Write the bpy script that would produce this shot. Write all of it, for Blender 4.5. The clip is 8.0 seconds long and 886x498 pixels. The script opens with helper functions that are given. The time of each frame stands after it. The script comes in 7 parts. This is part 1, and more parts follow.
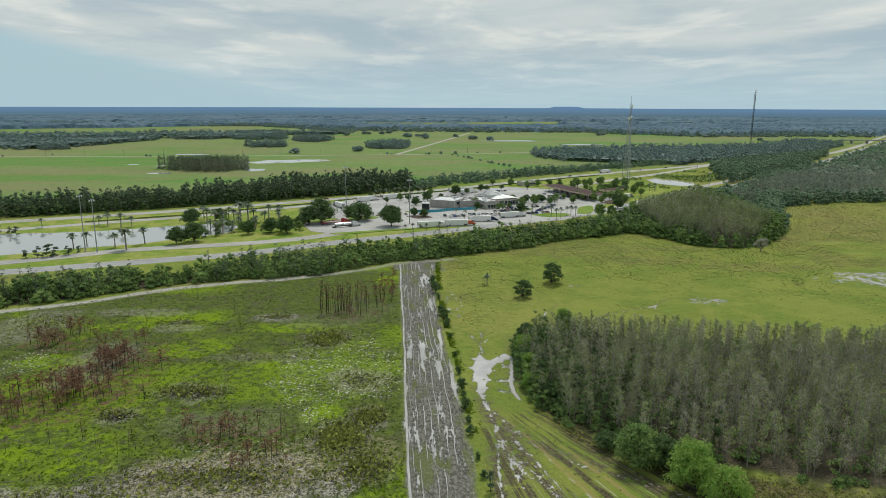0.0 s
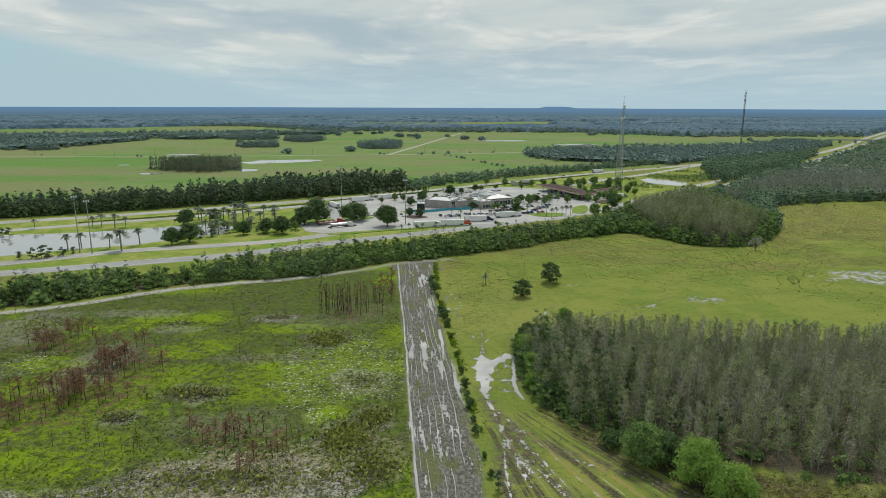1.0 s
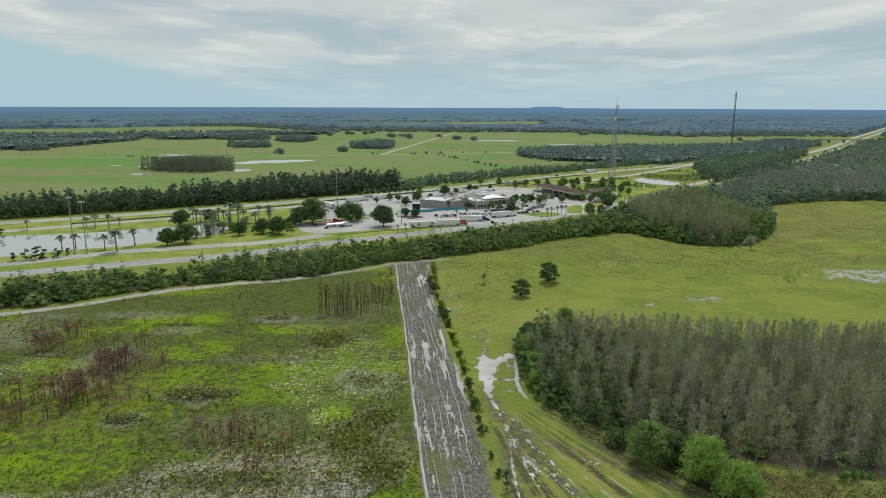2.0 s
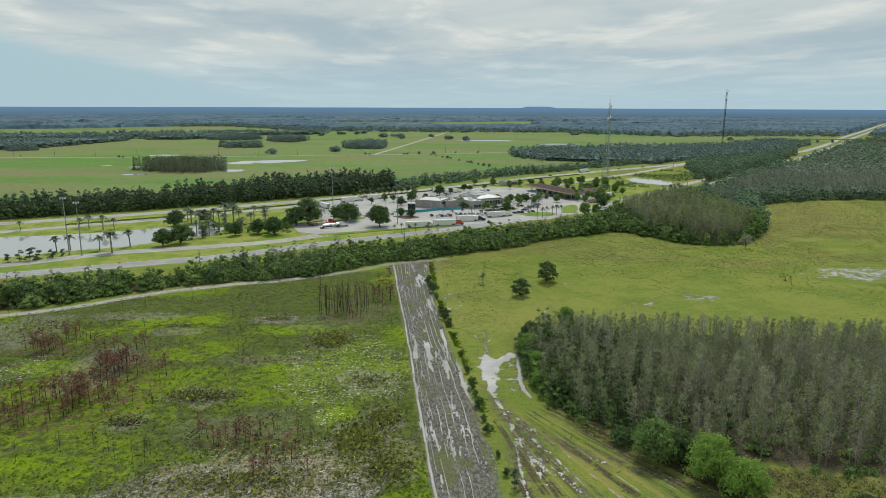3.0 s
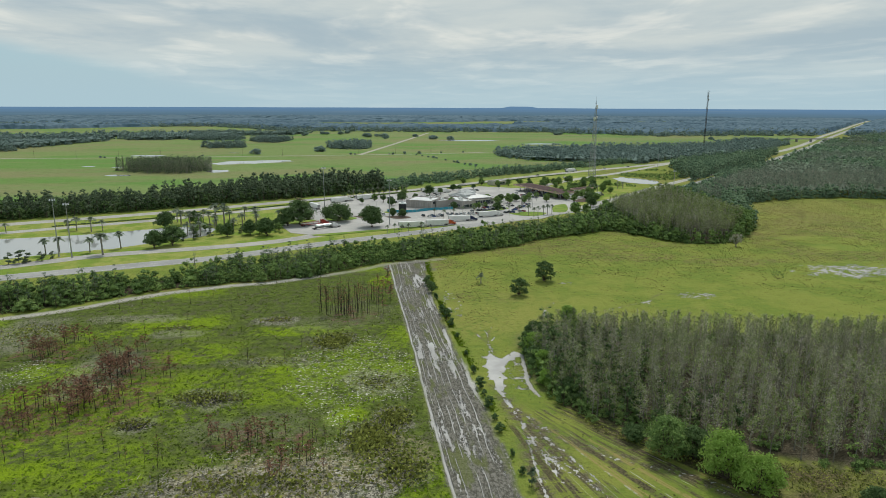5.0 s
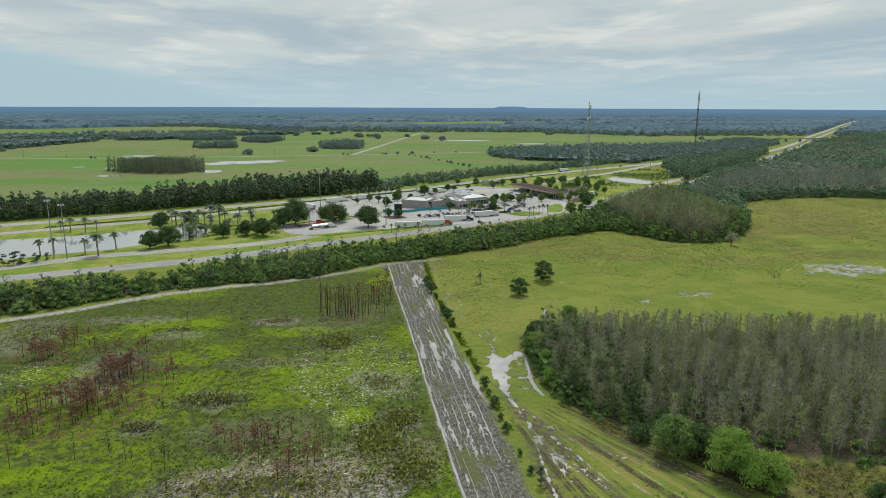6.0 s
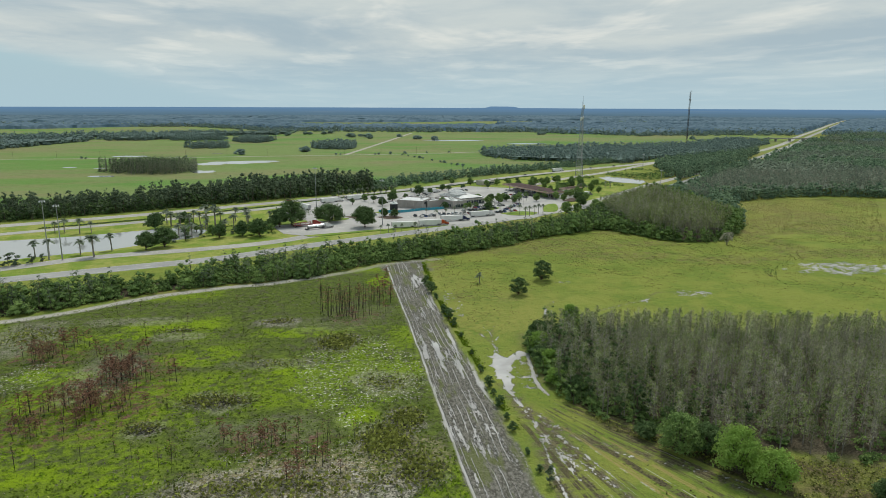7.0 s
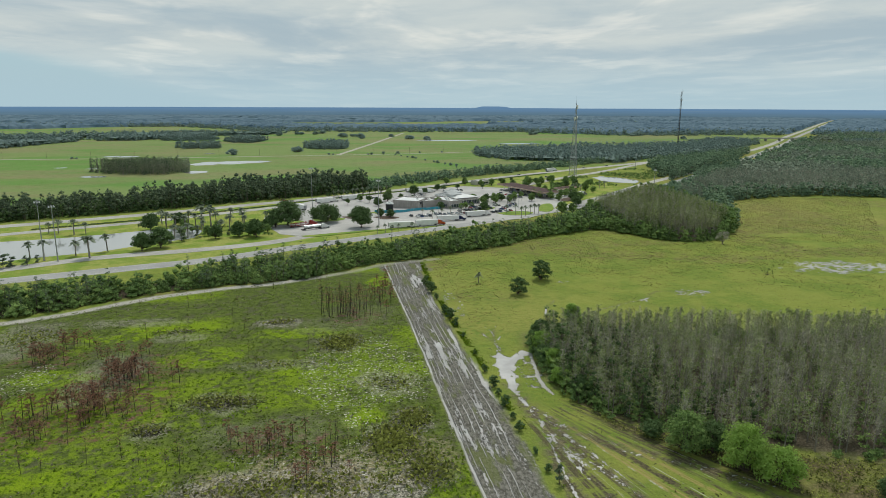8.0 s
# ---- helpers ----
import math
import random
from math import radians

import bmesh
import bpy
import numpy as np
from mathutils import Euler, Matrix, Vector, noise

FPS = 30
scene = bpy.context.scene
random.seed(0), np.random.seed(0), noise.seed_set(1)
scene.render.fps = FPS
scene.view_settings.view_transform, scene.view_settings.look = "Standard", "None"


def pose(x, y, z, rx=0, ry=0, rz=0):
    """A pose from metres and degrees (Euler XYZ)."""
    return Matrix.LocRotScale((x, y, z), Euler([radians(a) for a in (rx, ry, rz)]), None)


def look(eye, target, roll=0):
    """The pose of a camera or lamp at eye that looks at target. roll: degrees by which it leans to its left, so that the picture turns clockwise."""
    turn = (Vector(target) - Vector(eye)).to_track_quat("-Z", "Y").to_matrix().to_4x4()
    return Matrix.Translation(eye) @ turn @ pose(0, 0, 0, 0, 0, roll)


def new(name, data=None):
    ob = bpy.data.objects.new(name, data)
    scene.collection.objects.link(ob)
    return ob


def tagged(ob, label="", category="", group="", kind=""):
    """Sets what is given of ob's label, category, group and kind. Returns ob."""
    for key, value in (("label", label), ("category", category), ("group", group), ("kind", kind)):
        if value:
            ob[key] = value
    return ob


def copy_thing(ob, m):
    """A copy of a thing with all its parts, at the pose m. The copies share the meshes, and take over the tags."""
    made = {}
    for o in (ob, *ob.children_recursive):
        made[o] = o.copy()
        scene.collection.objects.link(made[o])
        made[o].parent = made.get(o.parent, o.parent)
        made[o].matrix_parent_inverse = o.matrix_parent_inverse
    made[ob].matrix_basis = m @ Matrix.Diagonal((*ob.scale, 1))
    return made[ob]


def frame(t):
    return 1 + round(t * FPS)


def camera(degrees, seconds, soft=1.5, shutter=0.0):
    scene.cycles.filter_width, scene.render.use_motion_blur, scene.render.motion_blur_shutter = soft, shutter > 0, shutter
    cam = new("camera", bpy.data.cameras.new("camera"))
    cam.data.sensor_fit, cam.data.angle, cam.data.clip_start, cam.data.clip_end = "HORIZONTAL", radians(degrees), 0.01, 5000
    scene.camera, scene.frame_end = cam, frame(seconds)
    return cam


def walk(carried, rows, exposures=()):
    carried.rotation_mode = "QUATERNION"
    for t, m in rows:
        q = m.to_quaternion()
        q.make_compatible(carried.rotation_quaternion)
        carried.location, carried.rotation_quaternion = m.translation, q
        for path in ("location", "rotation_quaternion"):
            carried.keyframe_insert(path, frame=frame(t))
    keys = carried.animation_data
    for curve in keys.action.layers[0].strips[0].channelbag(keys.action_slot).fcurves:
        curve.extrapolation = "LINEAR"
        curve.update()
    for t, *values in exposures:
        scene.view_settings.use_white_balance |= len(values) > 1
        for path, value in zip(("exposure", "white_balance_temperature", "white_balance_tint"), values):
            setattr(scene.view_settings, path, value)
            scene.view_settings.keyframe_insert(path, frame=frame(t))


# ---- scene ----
cam = camera(68.52, 8.0, soft=0.75)
# seconds, eye x y z, tilt, lean, turn
PATH = [
    (0.0, 0.000, 0.000, 82.000, 77.5326, 0.2028, 0.0000),
    (0.5, -1.778, -0.092, 82.011, 77.5329, 0.2048, -0.4105),
    (1.0, -3.571, -0.166, 82.023, 77.5332, 0.2068, -0.8210),
    (1.5, -5.380, -0.224, 82.036, 77.5335, 0.2089, -1.2314),
    (2.0, -7.204, -0.266, 82.049, 77.5336, 0.2109, -1.6419),
    (2.5, -9.043, -0.290, 82.062, 77.5338, 0.2130, -2.0524),
    (3.0, -10.898, -0.298, 82.077, 77.5338, 0.2150, -2.4629),
    (3.5, -12.769, -0.289, 82.092, 77.5339, 0.2171, -2.8734),
    (4.0, -14.655, -0.263, 82.107, 77.5338, 0.2191, -3.2839),
    (4.5, -16.556, -0.220, 82.123, 77.5337, 0.2212, -3.6944),
    (5.0, -18.472, -0.161, 82.140, 77.5336, 0.2233, -4.1049),
    (5.5, -20.405, -0.085, 82.157, 77.5334, 0.2254, -4.5154),
    (6.0, -22.352, 0.008, 82.175, 77.5331, 0.2275, -4.9259),
    (6.5, -24.315, 0.118, 82.194, 77.5328, 0.2296, -5.3364),
    (7.0, -26.293, 0.244, 82.213, 77.5325, 0.2317, -5.7469),
    (7.5, -28.287, 0.387, 82.233, 77.5320, 0.2338, -6.1574),
    (8.0, -30.296, 0.547, 82.253, 77.5316, 0.2359, -6.5679),
]
walk(cam, [(t, pose(x, y, z, rx, 0, rz) @ pose(0, 0, 0, 0, 0, lean)) for t, x, y, z, rx, lean, rz in PATH])

# ---- world and sun ----
SUN_AZ, SUN_EL = 14.0, 58.0  # degrees east of the view's +y, and above the horizon


def sky_world():
    w = bpy.data.worlds.new("sky")
    scene.world = w
    w.use_nodes = True
    nt = w.node_tree
    nt.nodes.clear()
    N, L = nt.nodes.new, nt.links.new

    def math_node(op, a, b=None, c=None):
        n = N("ShaderNodeMath")
        n.operation = op
        for i, v in enumerate((a, b, c)):
            if v is None:
                continue
            if isinstance(v, (int, float)):
                n.inputs[i].default_value = v
            else:
                L(v, n.inputs[i])
        return n.outputs[0]

    def mix(f, a, b):
        n = N("ShaderNodeMix")
        n.data_type = "RGBA"
        for s, v in ((n.inputs[0], f), (n.inputs[6], a), (n.inputs[7], b)):
            if isinstance(v, tuple):
                s.default_value = (*v, 1)
            elif isinstance(v, (int, float)):
                s.default_value = v
            else:
                L(v, s)
        return n.outputs[2]

    def ramp(f, lo, hi):
        n = N("ShaderNodeMapRange")
        n.interpolation_type = "SMOOTHSTEP"
        L(f, n.inputs[0])
        n.inputs[1].default_value, n.inputs[2].default_value = lo, hi
        return n.outputs[0]

    tc = N("ShaderNodeTexCoord")
    sep = N("ShaderNodeSeparateXYZ")
    L(tc.outputs["Generated"], sep.inputs[0])
    x, y, z = sep.outputs
    up = math_node("MAXIMUM", z, 0.0)
    deep = math_node("ADD", up, 0.06)
    flat = N("ShaderNodeCombineXYZ")
    L(math_node("DIVIDE", x, deep), flat.inputs[0])
    L(math_node("DIVIDE", y, deep), flat.inputs[1])

    def cloud(scale, sx, sy, detail, rough, seed, distort=0.4):
        m = N("ShaderNodeMapping")
        m.inputs["Scale"].default_value = (sx, sy, 1)
        m.inputs["Location"].default_value = (seed, seed * 0.37, 0)
        L(flat.outputs[0], m.inputs[0])
        n = N("ShaderNodeTexNoise")
        n.inputs["Scale"].default_value = scale
        n.inputs["Detail"].default_value = detail
        n.inputs["Roughness"].default_value = rough
        n.inputs["Distortion"].default_value = distort
        L(m.outputs[0], n.inputs["Vector"])
        return n.outputs[0]

    big = cloud(0.10, 1.0, 0.8, 3, 0.45, 3.1)
    mid = cloud(0.34, 1.0, 0.75, 6, 0.6, 7.7)
    fine = cloud(1.1, 1.0, 0.6, 4, 0.55, 1.3)
    sky = N("ShaderNodeTexSky")
    sky.sky_type, sky.sun_disc = "NISHITA", False
    sky.sun_elevation, sky.sun_rotation = radians(SUN_EL), radians(SUN_AZ)
    sky.air_density, sky.dust_density, sky.ozone_density = 1.0, 2.0, 1.0
    scaled = N("ShaderNodeMix")
    scaled.data_type, scaled.blend_type = "RGBA", "MULTIPLY"
    scaled.inputs[0].default_value = 1.0
    L(sky.outputs[0], scaled.inputs[6])
    scaled.inputs[7].default_value = (0.085, 0.085, 0.085, 1)
    # a pale layer of moist air over the clear sky
    blue = mix(0.7, scaled.outputs[2], (0.40, 0.61, 0.70))
    tone = math_node("ADD", math_node("MULTIPLY", mid, 0.45), math_node("MULTIPLY_ADD", cloud(0.85, 1.0, 0.9, 5, 0.6, 5.9), 0.25, math_node("MULTIPLY", big, 0.3)))
    light = mix(ramp(tone, 0.41, 0.59), (0.400, 0.500, 0.552), (0.595, 0.652, 0.638))
    light = mix(math_node("MULTIPLY", ramp(fine, 0.48, 0.66), math_node("MULTIPLY_ADD", ramp(tone, 0.42, 0.6), 0.55, 0.26)), light, (0.80, 0.81, 0.75))
    # the clear gap low over the western plain
    edge = math_node("MULTIPLY_ADD", math_node("ADD", x, 0.31), -0.24, 0.028)
    ragged = math_node("MULTIPLY_ADD", math_node("ADD", mid, -0.5), 0.05, edge)
    cover = N("ShaderNodeMapRange")
    cover.interpolation_type = "SMOOTHSTEP"
    L(math_node("SUBTRACT", up, ragged), cover.inputs[0])
    cover.inputs[1].default_value, cover.inputs[2].default_value = -0.012, 0.014
    thick = mix(cover.outputs[0], blue, light)
    low = ramp(up, 0.10, 0.0)
    out = mix(math_node("MULTIPLY", low, 0.85), thick, (0.42, 0.575, 0.645))
    bg = N("ShaderNodeBackground")
    L(out, bg.inputs[0])
    bg.inputs[1].default_value = 1.0
    L(bg.outputs[0], N("ShaderNodeOutputWorld").inputs[0])


sky_world()
sun = new("sun", bpy.data.lights.new("sun", "SUN"))
sun.data.energy, sun.data.angle, sun.data.color = 2.3, radians(10), (1.0, 0.95, 0.86)
az, el = radians(SUN_AZ), radians(SUN_EL)
sun.matrix_world = look((0, 0, 300), (-200 * math.sin(az) * math.cos(el), -200 * math.cos(az) * math.cos(el), 300 - 200 * math.sin(el)))
scene.view_settings.exposure = 0.0

# ---- tools ----
rng = np.random.default_rng(7)


def hash2(ix, iy, seed):
    h = (ix.astype(np.int64) * 374761393 + iy.astype(np.int64) * 668265263 + seed * 974711) & 0x7FFFFFFF
    h = ((h ^ (h >> 13)) * 1274126177) & 0x7FFFFFFF
    return ((h ^ (h >> 16)) & 0xFFFF) / 65535.0


def vnoise(x, y, seed=0):
    x, y = np.asarray(x, float), np.asarray(y, float)
    ix, iy = np.floor(x), np.floor(y)
    fx, fy = x - ix, y - iy
    fx, fy = fx * fx * (3 - 2 * fx), fy * fy * (3 - 2 * fy)
    a, b = hash2(ix, iy, seed), hash2(ix + 1, iy, seed)
    c, d = hash2(ix, iy + 1, seed), hash2(ix + 1, iy + 1, seed)
    return (a * (1 - fx) + b * fx) * (1 - fy) + (c * (1 - fx) + d * fx) * fy


def fbm(x, y, size, octaves=4, seed=0):
    out, amp, tot = 0, 1.0, 0
    for o in range(octaves):
        out = out + amp * vnoise(x / size * 2**o, y / size * 2**o, seed + 17 * o)
        tot += amp
        amp *= 0.5
    return out / tot


def inside(px, py, poly):
    px, py = np.asarray(px, float), np.asarray(py, float)
    hit = np.zeros(px.shape, bool)
    for (x0, y0), (x1, y1) in zip(poly, poly[1:] + poly[:1]):
        if y0 == y1:
            continue
        hit ^= ((y0 > py) != (y1 > py)) & (px < (x1 - x0) * (py - y0) / (y1 - y0) + x0)
    return hit


def line_dist(px, py, pts):
    best = np.full(np.shape(px), 1e9)
    for (x0, y0), (x1, y1) in zip(pts, pts[1:]):
        dx, dy = x1 - x0, y1 - y0
        s = np.clip(((px - x0) * dx + (py - y0) * dy) / (dx * dx + dy * dy), 0, 1)
        best = np.minimum(best, np.hypot(px - x0 - s * dx, py - y0 - s * dy))
    return best


def poly_dist(px, py, poly):
    """Distance to the outline, positive inside."""
    d = line_dist(px, py, poly + poly[:1])
    return np.where(inside(px, py, poly), d, -d)


def smooth(d, lo, hi):
    s = np.clip((d - lo) / (hi - lo), 0, 1)
    return s * s * (3 - 2 * s)


def smooth_line(pts, step=6.0):
    """A Catmull-Rom line through the points."""
    p = [Vector((*q, 0)) if len(q) == 2 else Vector(q) for q in pts]
    p = [p[0] * 2 - p[1]] + p + [p[-1] * 2 - p[-2]]
    out = []
    for a, b, c, d in zip(p, p[1:], p[2:], p[3:]):
        n = max(1, int((c - b).length / step))
        for i in range(n):
            s = i / n
            out.append(0.5 * ((2 * b) + (c - a) * s + (2 * a - 5 * b + 4 * c - d) * s * s + (3 * b - a - 3 * c + d) * s**3))
    out.append(p[-2])
    return [(v.x, v.y) for v in out]


def mesh_of(name, V, F, mats, M=None, smooth_shade=False, attrs=None):
    """A mesh from arrays: V (n, 3); F a list of index arrays (m, 3) or (m, 4); M material numbers, array by array."""
    me = bpy.data.meshes.new(name)
    V = np.asarray(V, np.float32)
    me.vertices.add(len(V))
    me.vertices.foreach_set("co", V.ravel())
    F = [np.asarray(f, np.int32) for f in F if len(f)]
    loops = np.concatenate([f.ravel() for f in F])
    sizes = np.concatenate([np.full(len(f), f.shape[1], np.int32) for f in F])
    me.loops.add(len(loops))
    me.loops.foreach_set("vertex_index", loops)
    me.polygons.add(len(sizes))
    me.polygons.foreach_set("loop_start", np.r_[0, np.cumsum(sizes)[:-1]].astype(np.int32))
    if M is not None:
        me.polygons.foreach_set("material_index", np.concatenate([np.asarray(m, np.int32) for m in M]))
    me.polygons.foreach_set("use_smooth", np.full(len(sizes), smooth_shade))
    for m in mats:
        me.materials.append(m)
    for key, val in (attrs or {}).items():
        at = me.attributes.new(key, "FLOAT", "POINT")
        at.data.foreach_set("value", np.asarray(val, np.float32).ravel())
    me.update(calc_edges=True)
    return me


class Heap:
    """Gathers vertices and faces of many pieces for one mesh."""

    def __init__(self):
        self.V, self.Q, self.T, self.MQ, self.MT, self.tint, self.n = [], [], [], [], [], [], 0

    def add(self, V, Q=(), T=(), mq=0, mt=0, tint=0.0):
        V = np.asarray(V, float)
        if len(Q):
            Q = np.asarray(Q)
            self.Q.append(Q + self.n)
            self.MQ.append(np.broadcast_to(mq, len(Q)).copy())
        if len(T):
            T = np.asarray(T)
            self.T.append(T + self.n)
            self.MT.append(np.broadcast_to(mt, len(T)).copy())
        self.V.append(V)
        self.tint.append(np.broadcast_to(tint, len(V)).copy())
        self.n += len(V)

    def arrays(self):
        cat = lambda s, w: np.concatenate(s) if s else np.zeros((0, w), int)
        flat = lambda s: np.concatenate(s) if s else np.zeros(0, int)
        return np.concatenate(self.V), cat(self.Q, 4), cat(self.T, 3), flat(self.MQ), flat(self.MT), np.concatenate(self.tint)

    def put(self, arr, m=None, tint=None, off=0.0):
        V, Q, T, mq, mt, ti = arr
        if m is not None:
            A = np.array(m)
            V = V @ A[:3, :3].T + A[:3, 3]
        self.add(V, Q, T, mq, mt, ti + off if tint is None else tint)

    def mesh(self, name, mats, smooth_shade=False):
        V, Q, T, mq, mt, ti = self.arrays()
        return mesh_of(name, V, [Q, T], mats, [mq, mt] if len(Q) and len(T) else [mq if len(Q) else mt], smooth_shade, {"tint": ti})


def place(x, y, z=0.0, turn=0.0, s=1.0, sz=None):
    return Matrix.LocRotScale((x, y, z), Euler((0, 0, turn)), (s, s, s if sz is None else sz))


def tube(heap, pts, radii, sides=5, mat=0, tint=0.0):
    pts = [np.asarray(p, float) for p in pts]
    rings = []
    for i, p in enumerate(pts):
        d = pts[min(i + 1, len(pts) - 1)] - pts[max(i - 1, 0)]
        d = d / (np.linalg.norm(d) + 1e-9)
        a = np.cross(d, (0.31, 0.95, 0.05) if abs(d[2]) > 0.8 else (0, 0, 1))
        a /= np.linalg.norm(a) + 1e-9
        b = np.cross(d, a)
        w = np.arange(sides) * 2 * np.pi / sides
        rings.append(p + radii[i] * (np.cos(w)[:, None] * a + np.sin(w)[:, None] * b))
    V = np.concatenate(rings)
    Q = [(i * sides + k, i * sides + (k + 1) % sides, (i + 1) * sides + (k + 1) % sides, (i + 1) * sides + k) for i in range(len(pts) - 1) for k in range(sides)]
    heap.add(V, Q, mq=mat, tint=tint)


def leaf_quads(heap, P, N, size, mat=1, r=rng, tint=0.0, long=1.0):
    """Small four-cornered leaf tufts at P, facing roughly N."""
    n = len(P)
    N = N / (np.linalg.norm(N, axis=1, keepdims=True) + 1e-9)
    a = np.cross(N, r.normal(size=(n, 3)))
    a /= np.linalg.norm(a, axis=1, keepdims=True) + 1e-9
    b = np.cross(N, a)
    s = (size * r.uniform(0.6, 1.3, n))[:, None]
    j = lambda: r.uniform(0.55, 1.15, (n, 1))
    bow = N * s * 0.25
    V = np.stack([P + a * s * j() * long - bow, P + b * s * j(), P - a * s * j() * long - bow, P - b * s * j()], 1).reshape(-1, 3)
    heap.add(V, np.arange(4 * n).reshape(-1, 4), mq=mat, tint=np.repeat(np.broadcast_to(tint, n), 4))


def part(name, bm, material, parent, label=""):
    me = bpy.data.meshes.new(name)
    bm.to_mesh(me)
    bm.free()
    me.materials.append(material)
    ob = new(name, me)
    ob.parent = parent
    return tagged(ob, label)


def part_mesh(name, me, parent, label=""):
    ob = new(name, me)
    ob.parent = parent
    return tagged(ob, label)


def box(bm, x0, x1, y0, y1, z0, z1, bevel=0.0):
    made = bmesh.ops.create_cube(bm, size=1.0)["verts"]
    for v in made:
        v.co = Vector((x0 + (v.co.x + 0.5) * (x1 - x0), y0 + (v.co.y + 0.5) * (y1 - y0), z0 + (v.co.z + 0.5) * (z1 - z0)))
    if bevel:
        es = list({e for v in made for e in v.link_edges})
        bmesh.ops.bevel(bm, geom=es, offset=bevel, segments=2, affect="EDGES", profile=0.5)


def boxed(*a, **k):
    bm = bmesh.new()
    box(bm, *a, **k)
    return bm


def cyl(bm, x, y, z0, z1, r0, r1=None, sides=12):
    made = bmesh.ops.create_cone(bm, cap_ends=True, segments=sides, radius1=r0, radius2=r0 if r1 is None else r1, depth=z1 - z0)["verts"]
    for v in made:
        v.co += Vector((x, y, (z0 + z1) / 2))
    return made


def thing(name, x, y, z=0.0, turn=0.0, label="", category="", group=""):
    ob = new(name)
    ob.matrix_basis = Matrix.LocRotScale((x, y, z), Euler((0, 0, turn)), None)
    return tagged(ob, label, category, group)


# ---- materials ----
class Nodes:
    def __init__(self, name):
        self.mat = bpy.data.materials.new(name)
        self.mat.use_nodes = True
        self.nt = self.mat.node_tree
        self.nt.nodes.clear()
        self.out = self.nt.nodes.new("ShaderNodeOutputMaterial")
        self.geo = None

    def set(self, sock, v):
        if isinstance(v, (int, float)):
            sock.default_value = v
        elif isinstance(v, tuple):
            sock.default_value = (*v, 1) if len(v) == 3 and sock.type == "RGBA" else v
        else:
            self.nt.links.new(v, sock)

    def node(self, kind, operation=None, data_type=None, vector_type=None, interpolation_type=None, attribute_name=None):
        n = self.nt.nodes.new(kind)
        if operation:
            n.operation = operation
        if data_type:
            n.data_type = data_type
        if vector_type:
            n.vector_type = vector_type
        if interpolation_type:
            n.interpolation_type = interpolation_type
        if attribute_name:
            n.attribute_name = attribute_name
        return n

    def pos(self):
        if not self.geo:
            self.geo = self.node("ShaderNodeNewGeometry")
        return self.geo.outputs["Position"]

    def island(self):
        self.pos()
        return self.geo.outputs["Random Per Island"]

    def attr(self, key):
        return self.node("ShaderNodeAttribute", attribute_name=key).outputs["Fac"]

    def noise(self, size, detail=3.0, rough=0.55, stretch=(1, 1, 1), turn=0.0, vec=None, distort=0.0, seed=0.0):
        m = self.node("ShaderNodeMapping", vector_type="POINT")
        m.inputs["Scale"].default_value = tuple(s / size for s in stretch)
        m.inputs["Location"].default_value = (seed, seed * 1.7, seed * 0.3)
        src = vec or self.pos()
        if turn:
            r = self.node("ShaderNodeMapping", vector_type="POINT")
            r.inputs["Rotation"].default_value = (0, 0, turn)
            self.set(r.inputs[0], src)
            src = r.outputs[0]
        self.set(m.inputs[0], src)
        n = self.node("ShaderNodeTexNoise")
        n.inputs["Scale"].default_value = 1.0
        n.inputs["Detail"].default_value, n.inputs["Roughness"].default_value = detail, rough
        n.inputs["Distortion"].default_value = distort
        self.set(n.inputs["Vector"], m.outputs[0])
        return n.outputs["Fac"]

    def m(self, op, a, b=0.0, c=0.0):
        n = self.node("ShaderNodeMath", operation=op)
        for s, v in zip(n.inputs, (a, b, c)):
            self.set(s, v)
        return n.outputs[0]

    def step(self, f, lo, hi, a=0.0, b=1.0):
        n = self.node("ShaderNodeMapRange", interpolation_type="SMOOTHSTEP")
        for s, v in zip(n.inputs, (f, lo, hi, a, b)):
            self.set(s, v)
        return n.outputs[0]

    def mix(self, f, a, b):
        n = self.node("ShaderNodeMix", data_type="RGBA")
        self.set(n.inputs[0], f), self.set(n.inputs[6], a), self.set(n.inputs[7], b)
        return n.outputs[2]

    def bump(self, h, strength=0.4, distance=0.1):
        n = self.node("ShaderNodeBump")
        n.inputs["Strength"].default_value, n.inputs["Distance"].default_value = strength, distance
        self.set(n.inputs["Height"], h)
        return n.outputs[0]

    def done(self, color, rough=0.9, metal=0.0, normal=None, spec=0.3, transl=0.0, **more):
        p = self.node("ShaderNodeBsdfPrincipled")
        self.set(p.inputs["Base Color"], color), self.set(p.inputs["Roughness"], rough), self.set(p.inputs["Metallic"], metal)
        self.set(p.inputs["Specular IOR Level"], spec)
        for k, v in more.items():
            self.set(p.inputs[k], v)
        if normal:
            self.set(p.inputs["Normal"], normal)
        sh = p.outputs[0]
        if transl:
            t = self.node("ShaderNodeBsdfTranslucent")
            self.set(t.inputs[0], color)
            mx = self.node("ShaderNodeMixShader")
            mx.inputs[0].default_value = transl
            self.set(mx.inputs[1], sh), self.set(mx.inputs[2], t.outputs[0])
            sh = mx.outputs[0]
        self.set(self.out.inputs[0], sh)
        return self.mat


